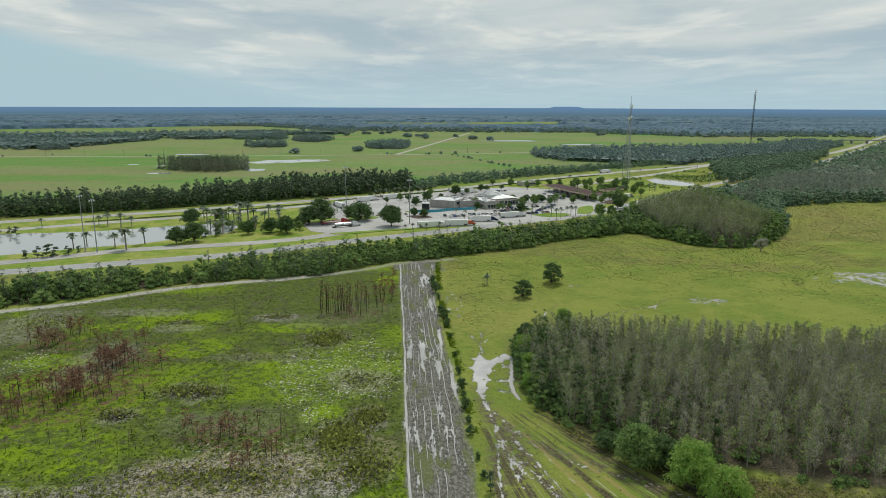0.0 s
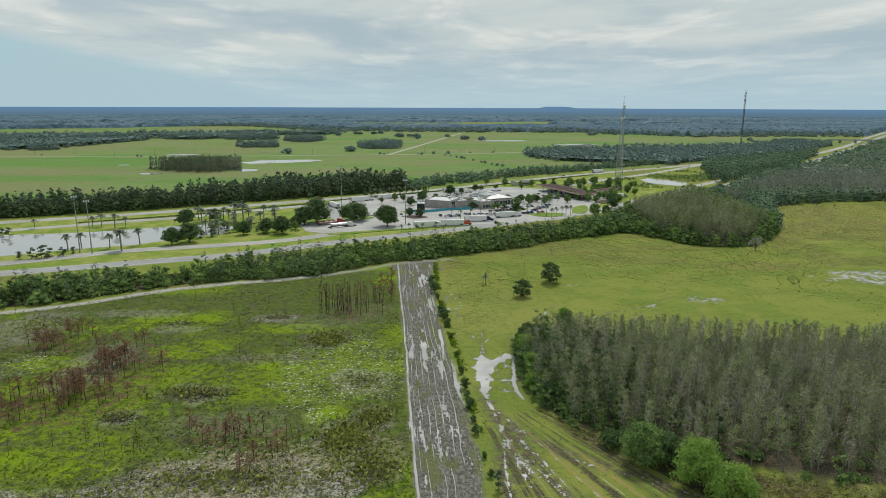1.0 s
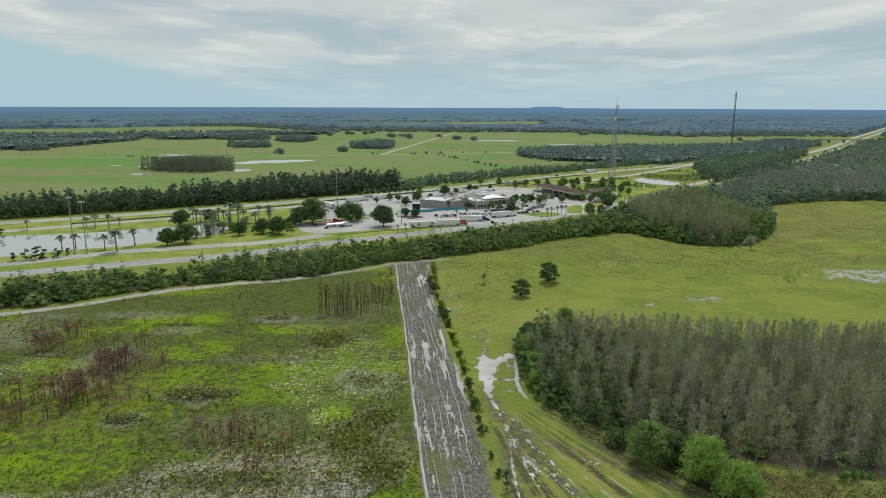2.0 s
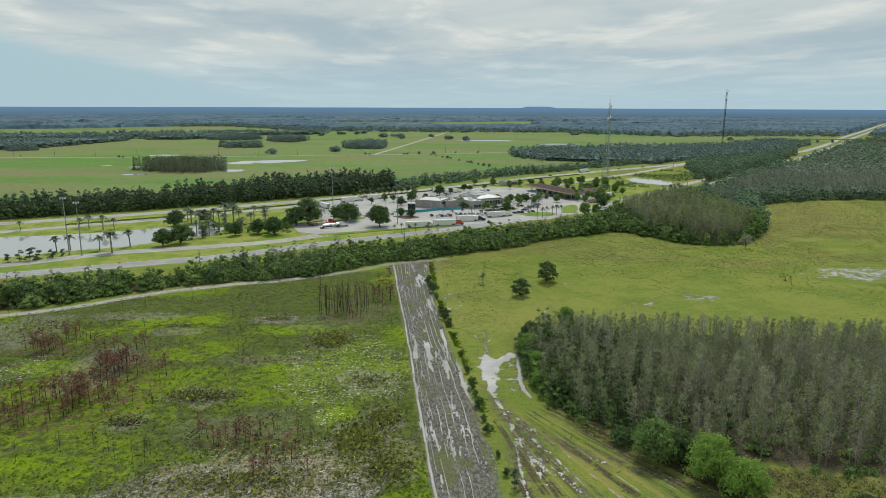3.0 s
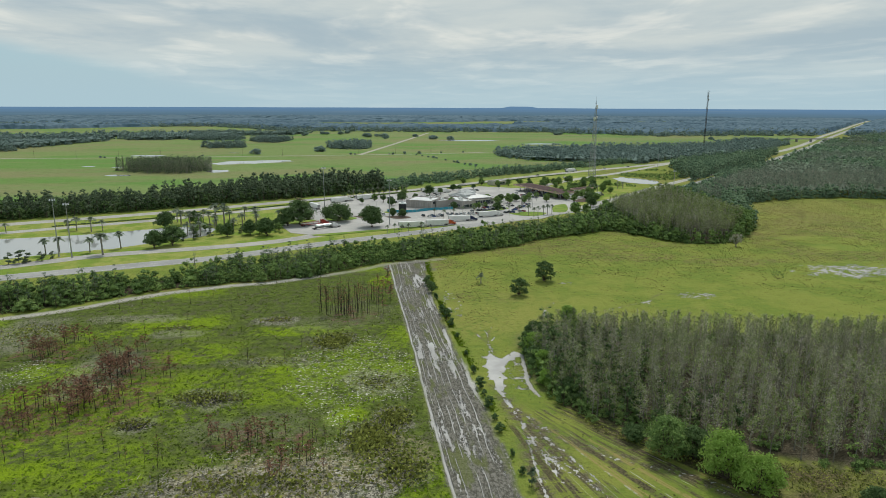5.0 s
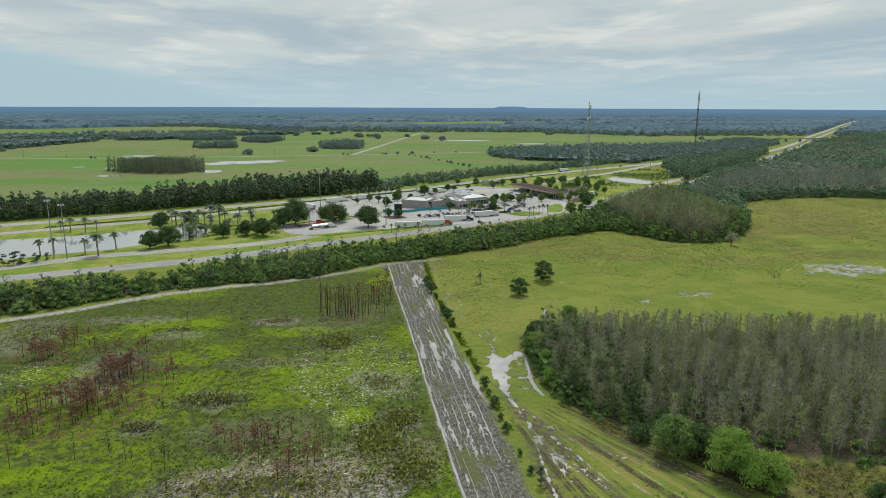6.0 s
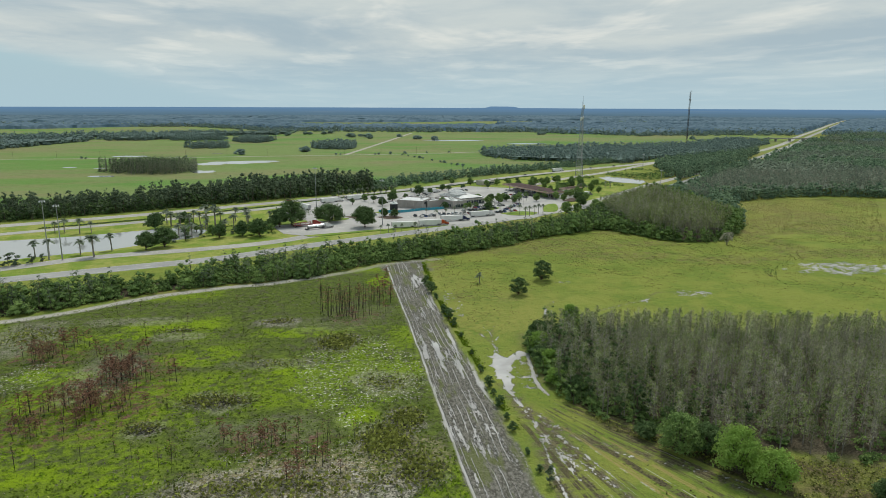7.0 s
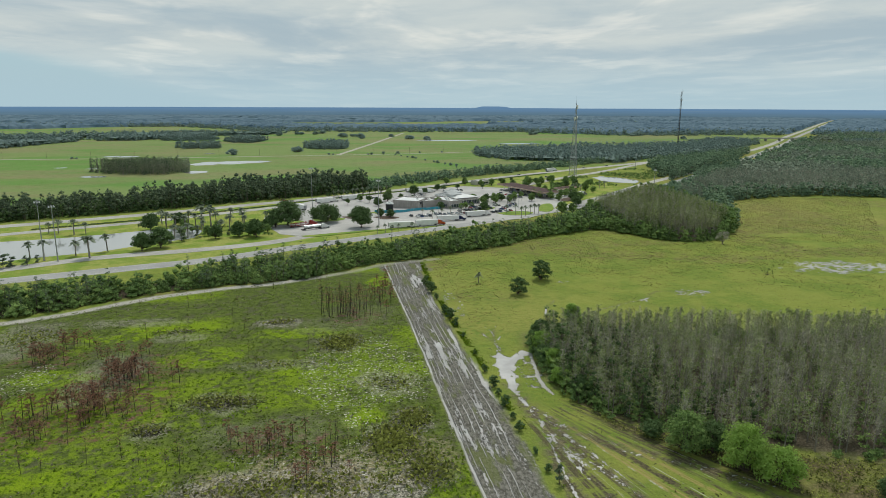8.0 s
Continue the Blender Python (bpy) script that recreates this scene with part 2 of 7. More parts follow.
def leaf_mat(name, dark, mid, light, transl=0.25):
    n = Nodes(name)
    f = n.m("ADD", n.m("MULTIPLY_ADD", n.island(), 0.5, 0.28), n.attr("tint"))
    big = n.noise(18.0, 2)
    f = n.m("ADD", f, n.m("MULTIPLY", n.m("SUBTRACT", big, 0.5), 0.5))
    tuft = n.noise(1.1, 3, 0.65, seed=6.0)
    f = n.m("ADD", f, n.m("MULTIPLY", n.m("SUBTRACT", tuft, 0.5), 1.0))
    c = n.mix(n.step(f, 0.05, 0.5), dark, mid)
    c = n.mix(n.step(f, 0.5, 1.05), c, light)
    return n.done(c, 0.75, normal=n.bump(tuft, 0.7, 0.6), spec=0.08, transl=transl)


def bark_mat(name, a, b, size=0.6):
    n = Nodes(name)
    f = n.noise(size, 4, stretch=(1, 1, 0.25))
    return n.done(n.mix(n.step(f, 0.35, 0.7), a, b), 0.95, normal=n.bump(f, 0.5, 0.05))


def plain_mat(name, color, rough=0.6, metal=0.0, size=1.5, vary=0.25, spec=0.4, grime=None):
    """Paint, metal or concrete with blotches at two scales and fine relief."""
    n = Nodes(name)
    f = n.noise(size, 4)
    g = n.noise(size * 8, 3, seed=4.0)
    k = n.m("ADD", n.m("MULTIPLY", f, 0.6), n.m("MULTIPLY", g, 0.4))
    lo = tuple(c * (1 - vary) for c in color) if grime is None else grime
    c = n.mix(n.step(k, 0.35, 0.68), lo, color)
    return n.done(c, n.step(f, 0.2, 0.8, max(0.05, rough - 0.1), min(1, rough + 0.1)), metal, n.bump(f, 0.15, 0.02), spec)


LEAF_OAK = leaf_mat("oak_leaves", (0.046, 0.082, 0.034), (0.104, 0.168, 0.064), (0.200, 0.286, 0.110), 0.28)
LEAF_BELT = leaf_mat("scrub_leaves", (0.078, 0.130, 0.044), (0.178, 0.276, 0.086), (0.330, 0.450, 0.140), 0.28)
LEAF_PINE = leaf_mat("pine_needles", (0.068, 0.098, 0.062), (0.136, 0.186, 0.110), (0.240, 0.300, 0.175), 0.28)
LEAF_CYP = leaf_mat("cypress_leaves", (0.125, 0.165, 0.062), (0.225, 0.290, 0.102), (0.360, 0.440, 0.150), 0.28)
# haze of distance is put into these leaf colours: paler and bluer
LEAF_HAZED = leaf_mat("hazed_leaves", (0.126, 0.182, 0.174), (0.208, 0.284, 0.254), (0.305, 0.390, 0.330), 0.28)
# leaf green of the middle-distance woods, lifted in colour for haze
LEAF_WOOD = leaf_mat("wood_leaves", (0.096, 0.156, 0.106), (0.196, 0.290, 0.180), (0.330, 0.440, 0.266), 0.28)
LEAF_LIGHT = leaf_mat("young_leaves", (0.150, 0.245, 0.052), (0.270, 0.415, 0.092), (0.400, 0.550, 0.145), 0.5)
LEAF_PALM = leaf_mat("palm_fronds", (0.095, 0.125, 0.085), (0.185, 0.225, 0.150), (0.310, 0.345, 0.255), 0.25)
TWIG = leaf_mat("grey_twigs", (0.210, 0.196, 0.150), (0.370, 0.348, 0.274), (0.580, 0.545, 0.455), 0.22)
BARK = bark_mat("bark", (0.075, 0.058, 0.044), (0.150, 0.122, 0.098))
BARK_PALE = bark_mat("pale_bark", (0.180, 0.160, 0.140), (0.360, 0.330, 0.295))
BARK_BURNT = bark_mat("charred_bark", (0.020, 0.017, 0.015), (0.056, 0.046, 0.040))

# ---- plan ----
DIRT = smooth_line([(-300, 196), (-230, 226), (-178, 251), (-152, 264), (-124, 284), (-97, 296), (-72, 304), (-41, 321), (-25, 334), (-7, 341), (6, 345)])
TRACK = [(-22, 318), (-19.5, 285), (-16.3, 247), (-13.5, 210), (-11.3, 175), (-9, 145), (-7.3, 124), (-4, 80), (12, 80), (7.7, 124), (5.6, 161), (3, 195), (0, 220), (-1.9, 247), (-4, 285), (-4.5, 318)]
PUDDLE = [(9.2, 199), (11, 205), (12.7, 207), (15, 203), (18.2, 204), (21, 207), (23.1, 205), (20, 199), (17.5, 195), (14.2, 189), (13.6, 180), (12, 176), (10.3, 179), (9.1, 189)]
STREAM = smooth_line([(11, 182), (12.2, 169), (13.3, 158), (13.5, 146), (13.0, 131), (13.0, 110)], 3)
RILLS = [
    smooth_line([(9.7, 179.5), (11.6, 171.8), (13.7, 159.6), (13.8, 147.5), (13.1, 132.2), (13, 112)], 2),
    smooth_line([(11.6, 171.8), (14.9, 162.9), (20.5, 159.4), (25, 156)], 2),
    smooth_line([(13.7, 159.6), (18.9, 150.2), (23.1, 136.7), (28, 122)], 2),
    smooth_line([(13.8, 147.5), (18.7, 134.4), (23.6, 127.3), (30, 112)], 2),
    smooth_line([(14.7, 156.4), (15.1, 144.7), (16.9, 132.1), (18.9, 123.3), (20, 110)], 2),
    smooth_line([(12.6, 206.7), (13.4, 215), (14.2, 226.3), (12.5, 232)], 2),
    smooth_line([(13.4, 215), (17, 224), (16.5, 232)], 2),
    smooth_line([(19.1, 204.9), (24.1, 206.3), (30, 213), (38, 226)], 2),
]
ARC = smooth_line([(23.0, 204), (21.8, 192), (20.7, 179), (23.7, 166)], 3)
RUTS = [
    smooth_line([(13, 166), (16.3, 146), (22.5, 131), (30, 112)], 3),
    smooth_line([(14.0, 163), (24.9, 147), (38.9, 136), (58, 121)], 3),
    smooth_line([(14.2, 164), (19.9, 143), (23.5, 131), (27.5, 118), (31, 104)], 3),
    smooth_line([(15.5, 157), (28, 141), (44, 130), (60, 113)], 3),
    smooth_line([(13.6, 152), (17, 136), (20, 122), (22, 104)], 3),
]
PATHS = [
    smooth_line([(27.2, 208), (37.7, 234), (41.4, 251), (47.9, 262)], 4),
    smooth_line([(23.1, 205), (38.9, 228), (46.9, 237), (70, 252), (90, 262)], 4),
    smooth_line([(13.6, 206), (13.2, 216), (15.3, 230)], 3),
    smooth_line([(13.4, 214), (10, 226)], 3),
    smooth_line([(86.6, 257), (95.2, 269), (102, 273), (118, 268)], 3),
]
MAIN = smooth_line([(-420, 228), (-330, 267), (-230, 309), (-190, 325), (-148, 342), (-124, 351), (-102, 363), (-79, 379), (-51, 396), (20, 437), (80, 477), (137, 517), (163, 537), (220, 592), (300, 676), (400, 790), (491, 898), (536, 946), (606, 1029), (690, 1130), (793, 1255), (924, 1412), (1148, 1700), (1589, 2244), (2447, 3306), (3784, 4900)], 12)
RAMP_IN = smooth_line([(-420, 240), (-330, 285), (-233, 333), (-209, 347), (-178, 366), (-130, 381), (-93, 397), (-66, 419)], 8)
RAMP_OUT = smooth_line([(112, 496), (149, 540), (192, 586), (258, 663), (329, 738), (420, 826), (480, 888)], 8)
FAR = smooth_line([(-700, 290), (-420, 405), (-315, 453), (-265, 477), (-215, 503), (-169, 530), (-129, 556), (-74, 590), (9, 651), (70, 703), (144, 766), (226, 826), (320, 893), (430, 972), (560, 1066), (693, 1178), (792, 1290), (880, 1395), (985, 1528), (1128, 1716), (1570, 2260), (2428, 3322), (3765, 4916)], 12)
RAMP_B = smooth_line([(-520, 300), (-340, 394), (-285, 427), (-235, 455), (-192, 478), (-157, 503), (-114, 534), (-82, 556)], 8)
RAMP_C = smooth_line([(104, 636), (150, 690), (190, 735), (250, 790), (300, 842), (345, 892), (385, 934)], 8)
CROSS = smooth_line([(-1500, 1010), (-706, 1043), (-441, 1056), (-81, 1109), (60, 1140), (152, 1172), (260, 1200)], 25)
FARM_ROAD = smooth_line([(-81, 1109), (-20, 1440), (77, 1988)], 25)
POND = [(-330, 398), (-285, 411), (-252, 417), (-219, 426), (-189, 441), (-165, 450), (-142, 443), (-140, 418), (-160, 404), (-181, 383), (-210, 371), (-231, 358), (-250, 349), (-300, 330), (-345, 345)]
POND_EAST = [(223, 730), (232, 744), (246, 755), (259, 744), (268, 724), (273, 705), (258, 680), (250, 684), (239, 694), (228, 712)]
LOT = [(-108, 491), (-104, 462), (-88, 424), (-70, 414), (-32, 431), (30, 450), (88, 470), (112, 496), (128, 530), (146, 566), (166, 600), (176, 640), (150, 668), (108, 650), (67, 668), (20, 640), (-40, 600), (-82, 570), (-100, 545)]
MEDIAN = MAIN[8:58] + FAR[20:82][::-1]
BELT_FRONT = [(-330, 184), (-230, 231), (-181, 256), (-154, 270), (-126, 290), (-98, 301), (-62, 309), (-42, 327), (-25, 339), (-4, 347), (24, 362), (52, 378), (76, 398), (101, 411), (125, 421), (136, 408), (147, 388), (159, 376), (182, 376), (202, 392), (224, 419)]
BELT_BACK = [(224, 470), (230, 560), (215, 562), (175, 524), (150, 497), (125, 470), (100, 440), (80, 424), (40, 408), (10, 392), (-11, 380), (-40, 366), (-70, 350), (-100, 332), (-126, 312), (-154, 298), (-181, 284), (-230, 260), (-330, 212)]
DOME = [(27, 221), (24, 205), (24, 189), (24, 177), (27, 164), (33, 156), (41, 149), (48, 143), (58, 138), (71, 133.5), (82, 130), (95, 126.5), (118, 121), (150, 113), (230, 104), (260, 150), (235, 196), (190, 212), (140, 214), (95, 220), (60, 225), (38, 227)]
FRINGE = [(28, 160), (33, 150), (41, 142), (48, 134), (58, 122), (66, 112), (80, 100), (120, 96), (122, 118), (95, 125), (82, 128.5), (71, 132), (58, 136.5), (48, 141.5), (41, 147.5), (33, 154.5)]


def road_near(px, py, line, half, soft=1.5):
    return 1 - smooth(line_dist(px, py, line), half - soft, half + soft)


def ellipse(px, py, cx, cy, rx, ry, seed=0):
    d = np.hypot((px - cx) / rx, (py - cy) / ry)
    d = d + (fbm(px, py, 7.0, 3, seed) - 0.5) * 0.9
    return 1 - smooth(d, 0.75, 1.1)


def spread(lo, hi, step, far, grow=1.13):
    mid = np.arange(lo, hi + 0.1, step)
    out, s = [], step
    while sum(out) < far:
        s *= grow
        out.append(s)
    off = np.cumsum(out)
    return np.r_[(lo - off)[::-1], mid, mid[-1] + off]


def ground_masks(x, y):
    big = fbm(x, y, 40, 4, 3)
    a = {}
    d_dirt = np.interp(x, [p[0] for p in DIRT], [p[1] for p in DIRT])
    left_of_track = np.interp(y, [80, 124, 175, 247, 318, 345], [-4, -7.3, -11.3, -16.3, -22, -22])
    a["field"] = smooth(left_of_track - x, -1.0, 1.0) * smooth(d_dirt - y, -1, 1.5)
    a["track"] = smooth(poly_dist(x, y, TRACK) + (fbm(x, y, 6, 3, 9) - 0.5) * 2.0, -0.6, 0.6)
    a["track"] = np.maximum(a["track"], ellipse(x, y, -12, 329, 14, 13, 4))
    a["sand"] = road_near(x, y, DIRT, 2.3, 0.7) * (0.4 + 0.6 * smooth(-x, 35, 70))
    wet = smooth(poly_dist(x, y, PUDDLE) + (fbm(x, y, 3.0, 3, 5) - 0.5) * 4.6, -1.6, 2.6)
    wet = np.maximum(wet, (1 - smooth(line_dist(x, y, STREAM), 0.2, 1.0 + 1.2 * smooth(y, 150, 172))) * smooth(fbm(x, y, 6, 2, 8), 0.16, 0.42) * 0.62)
    wet = np.maximum(wet, (1 - smooth(line_dist(x, y, ARC), 0.0, 1.4)) * smooth(fbm(x, y, 5, 2, 12), 0.2, 0.45) * 0.9)
    wet = np.maximum(wet, 0.47 * ellipse(x, y, 19, 186, 5, 14, 19))
    wet = np.maximum(wet, 0.45 * ellipse(x, y, 18, 146, 3.5, 14, 23))
    for k, r in enumerate(RILLS):
        wet = np.maximum(wet, (1 - smooth(line_dist(x, y, r), 0.1, 0.8)) * smooth(fbm(x, y, 4, 3, 161 + k), 0.28, 0.55) * 0.66)
    for k, r in enumerate(RUTS):
        wet = np.maximum(wet, (1 - smooth(line_dist(x, y, r), 0.1, 1.1)) * smooth(fbm(x, y, 7, 3, 21 + k), 0.36, 0.6) * 0.56)
    for k, r in enumerate(PATHS):
        wet = np.maximum(wet, (1 - smooth(line_dist(x, y, r), 0.1, 1.6)) * smooth(fbm(x, y, 8, 2, 31 + k), 0.30, 0.58) * 0.66)
    far_puddles = 0.56 * ellipse(x, y, 216, 308, 32, 16, 6)
    far_puddles = np.maximum(far_puddles, 0.5 * ellipse(x, y, 112, 268, 15, 5, 2))
    far_puddles = np.maximum(far_puddles, 0.46 * ellipse(x, y, 60, 292, 5, 3, 7))
    far_puddles = np.maximum(far_puddles, 0.42 * ellipse(x, y, 4, 262, 5, 22, 37))
    a["wet"] = np.maximum(wet, far_puddles)
    # woodland floor mask: leaf litter together with painted shade below the crowns
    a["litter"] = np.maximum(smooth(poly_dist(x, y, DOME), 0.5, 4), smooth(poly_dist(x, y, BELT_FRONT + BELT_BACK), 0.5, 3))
    west = np.interp(y, [80, 124, 145, 175, 210, 247, 285, 318, 345], [-4, -7.3, -9, -11.3, -13.5, -16.3, -19.5, -22, -24])
    east = np.interp(y, [80, 124, 161, 195, 220, 247, 285, 318, 345], [12, 7.7, 5.6, 3, 0, -1.9, -4, -4.5, -4.5])
    span = (x - west) / (east - west)
    pools = np.zeros_like(x)
    for k, (at, half, mid, deep, w) in enumerate([(0.93, 0.10, 207, 26, 1), (0.97, 0.10, 176, 12, 1), (0.95, 0.10, 264, 18, 1), (0.46, 0.16, 205, 18, 0.8), (0.72, 0.14, 194, 18, 0.75), (0.72, 0.22, 301, 13, 1), (0.30, 0.12, 248, 14, 0.7), (0.55, 0.1, 235, 22, 0.6), (0.62, 0.1, 142, 14, 0.45), (0.85, 0.08, 150, 20, 0.5)]):
        d = np.hypot((span - at) / half, (y - mid) / deep) + (fbm(x, y * 0.4, 4.0, 3, 130 + k) - 0.5) * 0.9
        pools = np.maximum(pools, w * (1 - smooth(d, 0.6, 1.15)))
    a["pools"] = pools
    a["lane"] = np.clip((x - west) / (east - west), -0.2, 1.2)
    mud = np.zeros_like(x)
    for r in RUTS:
        mud = np.maximum(mud, road_near(x, y, r, 1.1, 1.0))
    for r in PATHS:
        mud = np.maximum(mud, road_near(x, y, r, 0.6, 0.8) * 0.6)
    mud = np.maximum(mud, road_near(x, y, STREAM, 2.4, 2.0) * smooth(fbm(x, y, 5, 3, 51), 0.35, 0.6))
    mud = np.maximum(mud, smooth(poly_dist(x, y, DOME), -7, 2) * smooth(fbm(x, y, 8, 3, 14), 0.3, 0.6) * 0.8)
    a["mud"] = mud
    a["scrub"] = smooth(poly_dist(x, y, FRINGE), -1.5, 2.0) * (0.45 + 0.55 * smooth(fbm(x, y, 5, 3, 171), 0.35, 0.55))
    ash = np.zeros_like(x)
    for k, (cx, cy, rx, ry, w) in enumerate([(-73, 176, 10, 7, 0.5), (-88, 161, 5, 4.5, 0.5), (-41, 220, 8.5, 11, 0.5), (-25.5, 150, 8, 11, 0.6), (-20, 161, 6, 7, 0.7), (-46, 131, 30, 10, 1.0), (-70, 118, 40, 12, 0.9), (-66, 245, 9, 5, 0.8), (-155, 235, 14, 20, 0.5), (-33, 254, 14, 16, 0.15), (-112, 196, 10, 22, 0.4), (-50, 240, 16, 9, 0.2), (-100, 232, 10, 5, 0.5), (-122, 250, 22, 5, 0.5), (-56, 158, 20, 8, 0.2), (-25, 185, 10, 9, 0.5), (-60, 203, 16, 5, 0.3)]):
        ash = np.maximum(ash, w * ellipse(x, y, cx, cy, rx * 1.05, ry * 1.05, 60 + k))
    a["ash"] = ash
    a["fan"] = np.arctan2(y - 196, x - 2.0)
    a["fanmask"] = ellipse(x, y, 34, 132, 28, 34, 25) * (1 - a["field"]) * smooth(x - np.interp(y, [80, 124, 161, 195], [14, 9.7, 7.6, 5]), 0, 3)
    scorch = np.zeros_like(x)
    for k, (cx, cy, rx, ry) in enumerate([(-104, 188, 12, 20), (-116, 163, 12, 6), (-54, 151, 10, 5), (-136, 214, 8, 7), (-44, 137, 8, 5), (-103, 170, 12, 8), (-36, 248, 8, 6)]):
        scorch = np.maximum(scorch, ellipse(x, y, cx, cy, rx * 1.45, ry * 1.45, 80 + k))
    a["scorch"] = scorch
    a["straw"] = np.maximum(ellipse(x, y, -48, 134, 26, 12, 96), 0.8 * ellipse(x, y, -24, 142, 14, 12, 97))
    a["fleck"] = np.maximum(ellipse(x, y, -33, 193, 22, 32, 90), 0.8 * ellipse(x, y, -135, 199, 10, 13, 92))
    a["fleck"] = np.maximum(a["fleck"], 0.6 * ellipse(x, y, -40, 140, 26, 16, 93))
    a["lush"] = 0.75 * smooth(fbm(x * 0.7, y, 26, 4, 71) + 0.08 * smooth(-60 - x, 0, 80) - 0.05, 0.41, 0.56)
    for k, (cx, cy, rx, ry) in enumerate([(-128, 199, 14, 7), (-104, 243, 24, 8), (-122, 233, 14, 4), (-84, 136, 10, 5), (-32, 163, 6, 8), (-112, 145, 16, 9), (-60, 232, 16, 6), (-86, 212, 12, 9), (-52, 200, 14, 7), (-24, 300, 8, 10)]):
        a["lush"] = np.maximum(a["lush"], ellipse(x, y, cx, cy, rx, ry, 110 + k))
    a["mown"] = smooth(poly_dist(x, y, MEDIAN) + (fbm(x, y, 20, 2, 2) - 0.5) * 2, -9, -6)
    a["far"] = smooth(y - np.interp(x, [p[0] for p in FAR], [p[1] for p in FAR]), 12, 40)
    heath = smooth(fbm(x * 0.8, y, 34, 4, 141), 0.53, 0.64) * smooth(y, 225, 300)
    for k, (cx, cy, rx, ry) in enumerate([(222, 425, 34, 26), (62, 375, 60, 24), (112, 345, 36, 12), (165, 330, 30, 10), (250, 340, 40, 12)]):
        heath = np.maximum(heath, ellipse(x, y, cx, cy, rx, ry, 150 + k))
    a["heath"] = heath
    a["dry"] = smooth(fbm(x * 0.6, y, 60, 4, 33), 0.5, 0.68) * (0.55 + 0.45 * smooth(y, 260, 470))
    a["dry"] = np.maximum(a["dry"], 0.9 * ellipse(x, y, 300, 485, 95, 85, 17) * (0.35 + 0.65 * smooth(fbm(x, y, 18, 3, 18), 0.35, 0.6)))
    return a


def ground_mat():
    n = Nodes("ground_cover")
    fine, clump, broad = n.noise(0.55, 4, 0.6), n.noise(2.4, 4, 0.6, seed=3), n.noise(16.0, 4, 0.55, seed=8)
    speck = n.noise(1.1, 3, 0.6, seed=27)
    f3, c3, b3 = n.step(fine, 0.38, 0.62), n.step(clump, 0.38, 0.62), n.step(broad, 0.40, 0.60)
    # rough pasture
    c = n.mix(b3, (0.158, 0.222, 0.038), (0.236, 0.268, 0.056))
    c = n.mix(n.m("MULTIPLY", n.attr("dry"), n.step(clump, 0.35, 0.6)), c, (0.330, 0.285, 0.095))
    c = n.mix(n.m("MULTIPLY", f3, 0.40), c, (0.100, 0.125, 0.024))
    c = n.mix(n.m("MULTIPLY", c3, 0.35), c, (0.235, 0.270, 0.050))
    c = n.mix(n.m("MULTIPLY", n.step(speck, 0.60, 0.68), n.step(n.noise(22.0, 3, seed=14), 0.42, 0.6)), c, (0.062, 0.066, 0.022))
    heath = n.m("MULTIPLY", n.attr("heath"), n.step(n.noise(2.0, 5, 0.7, seed=45), 0.44, 0.60))
    c = n.mix(n.m("MULTIPLY", heath, 0.8), c, n.mix(f3, (0.120, 0.098, 0.044), (0.225, 0.180, 0.084)))
    # wide plain beyond the highway
    f = n.noise(170.0, 5, 0.6, stretch=(0.5, 1, 1), seed=2)
    p = n.mix(n.step(f, 0.44, 0.56), (0.126, 0.240, 0.054), (0.182, 0.246, 0.082))
    p = n.mix(n.m("MULTIPLY", n.step(n.noise(110.0, 5, 0.65, stretch=(0.35, 1, 1), seed=13), 0.44, 0.60), 0.6), p, (0.240, 0.200, 0.112))
    p = n.mix(n.m("MULTIPLY", n.step(n.noise(7.0, 4, 0.65, seed=5), 0.45, 0.65), 0.35), p, (0.105, 0.165, 0.045))
    c = n.mix(n.attr("far"), c, p)
    # cut-over field
    g = n.mix(c3, (0.074, 0.100, 0.022), (0.118, 0.160, 0.028))
    g = n.mix(n.m("MULTIPLY", n.step(n.noise(4.5, 4, 0.65, seed=31), 0.50, 0.62), 0.75), g, (0.098, 0.098, 0.056))
    lush = n.m("MULTIPLY", n.attr("lush"), n.step(n.m("ADD", n.m("MULTIPLY", clump, 0.5), n.m("MULTIPLY", broad, 0.5)), 0.40, 0.56))
    g = n.mix(lush, g, n.mix(f3, (0.148, 0.218, 0.008), (0.240, 0.352, 0.012)))
    g = n.mix(n.m("MULTIPLY", n.step(fine, 0.52, 0.62), 0.65), g, (0.040, 0.050, 0.014))
    g = n.mix(n.m("MULTIPLY", n.attr("scorch"), n.step(n.noise(3.2, 5, 0.7, seed=37), 0.47, 0.62)), g, n.mix(f3, (0.090, 0.052, 0.036), (0.190, 0.108, 0.076)))
    litter = n.mix(f3, (0.075, 0.072, 0.054), (0.390, 0.368, 0.300))
    g = n.mix(n.m("MULTIPLY", n.attr("ash"), n.step(clump, 0.34, 0.52)), g, litter)
    g = n.mix(n.m("MULTIPLY", n.attr("straw"), n.step(n.noise(1.6, 5, 0.7, seed=53), 0.40, 0.58)), g, n.mix(f3, (0.170, 0.150, 0.070), (0.330, 0.300, 0.190)))
    chips = n.step(n.noise(0.75, 4, 0.7, stretch=(0.85, 1, 1), seed=17), 0.56, 0.62)
    chips = n.m("MULTIPLY", chips, n.step(n.noise(3.4, 4, 0.65, seed=57), 0.40, 0.50))
    chips = n.m("MULTIPLY", chips, n.step(n.m("MULTIPLY", n.attr("fleck"), n.m("ADD", clump, 0.3)), 0.36, 0.58))
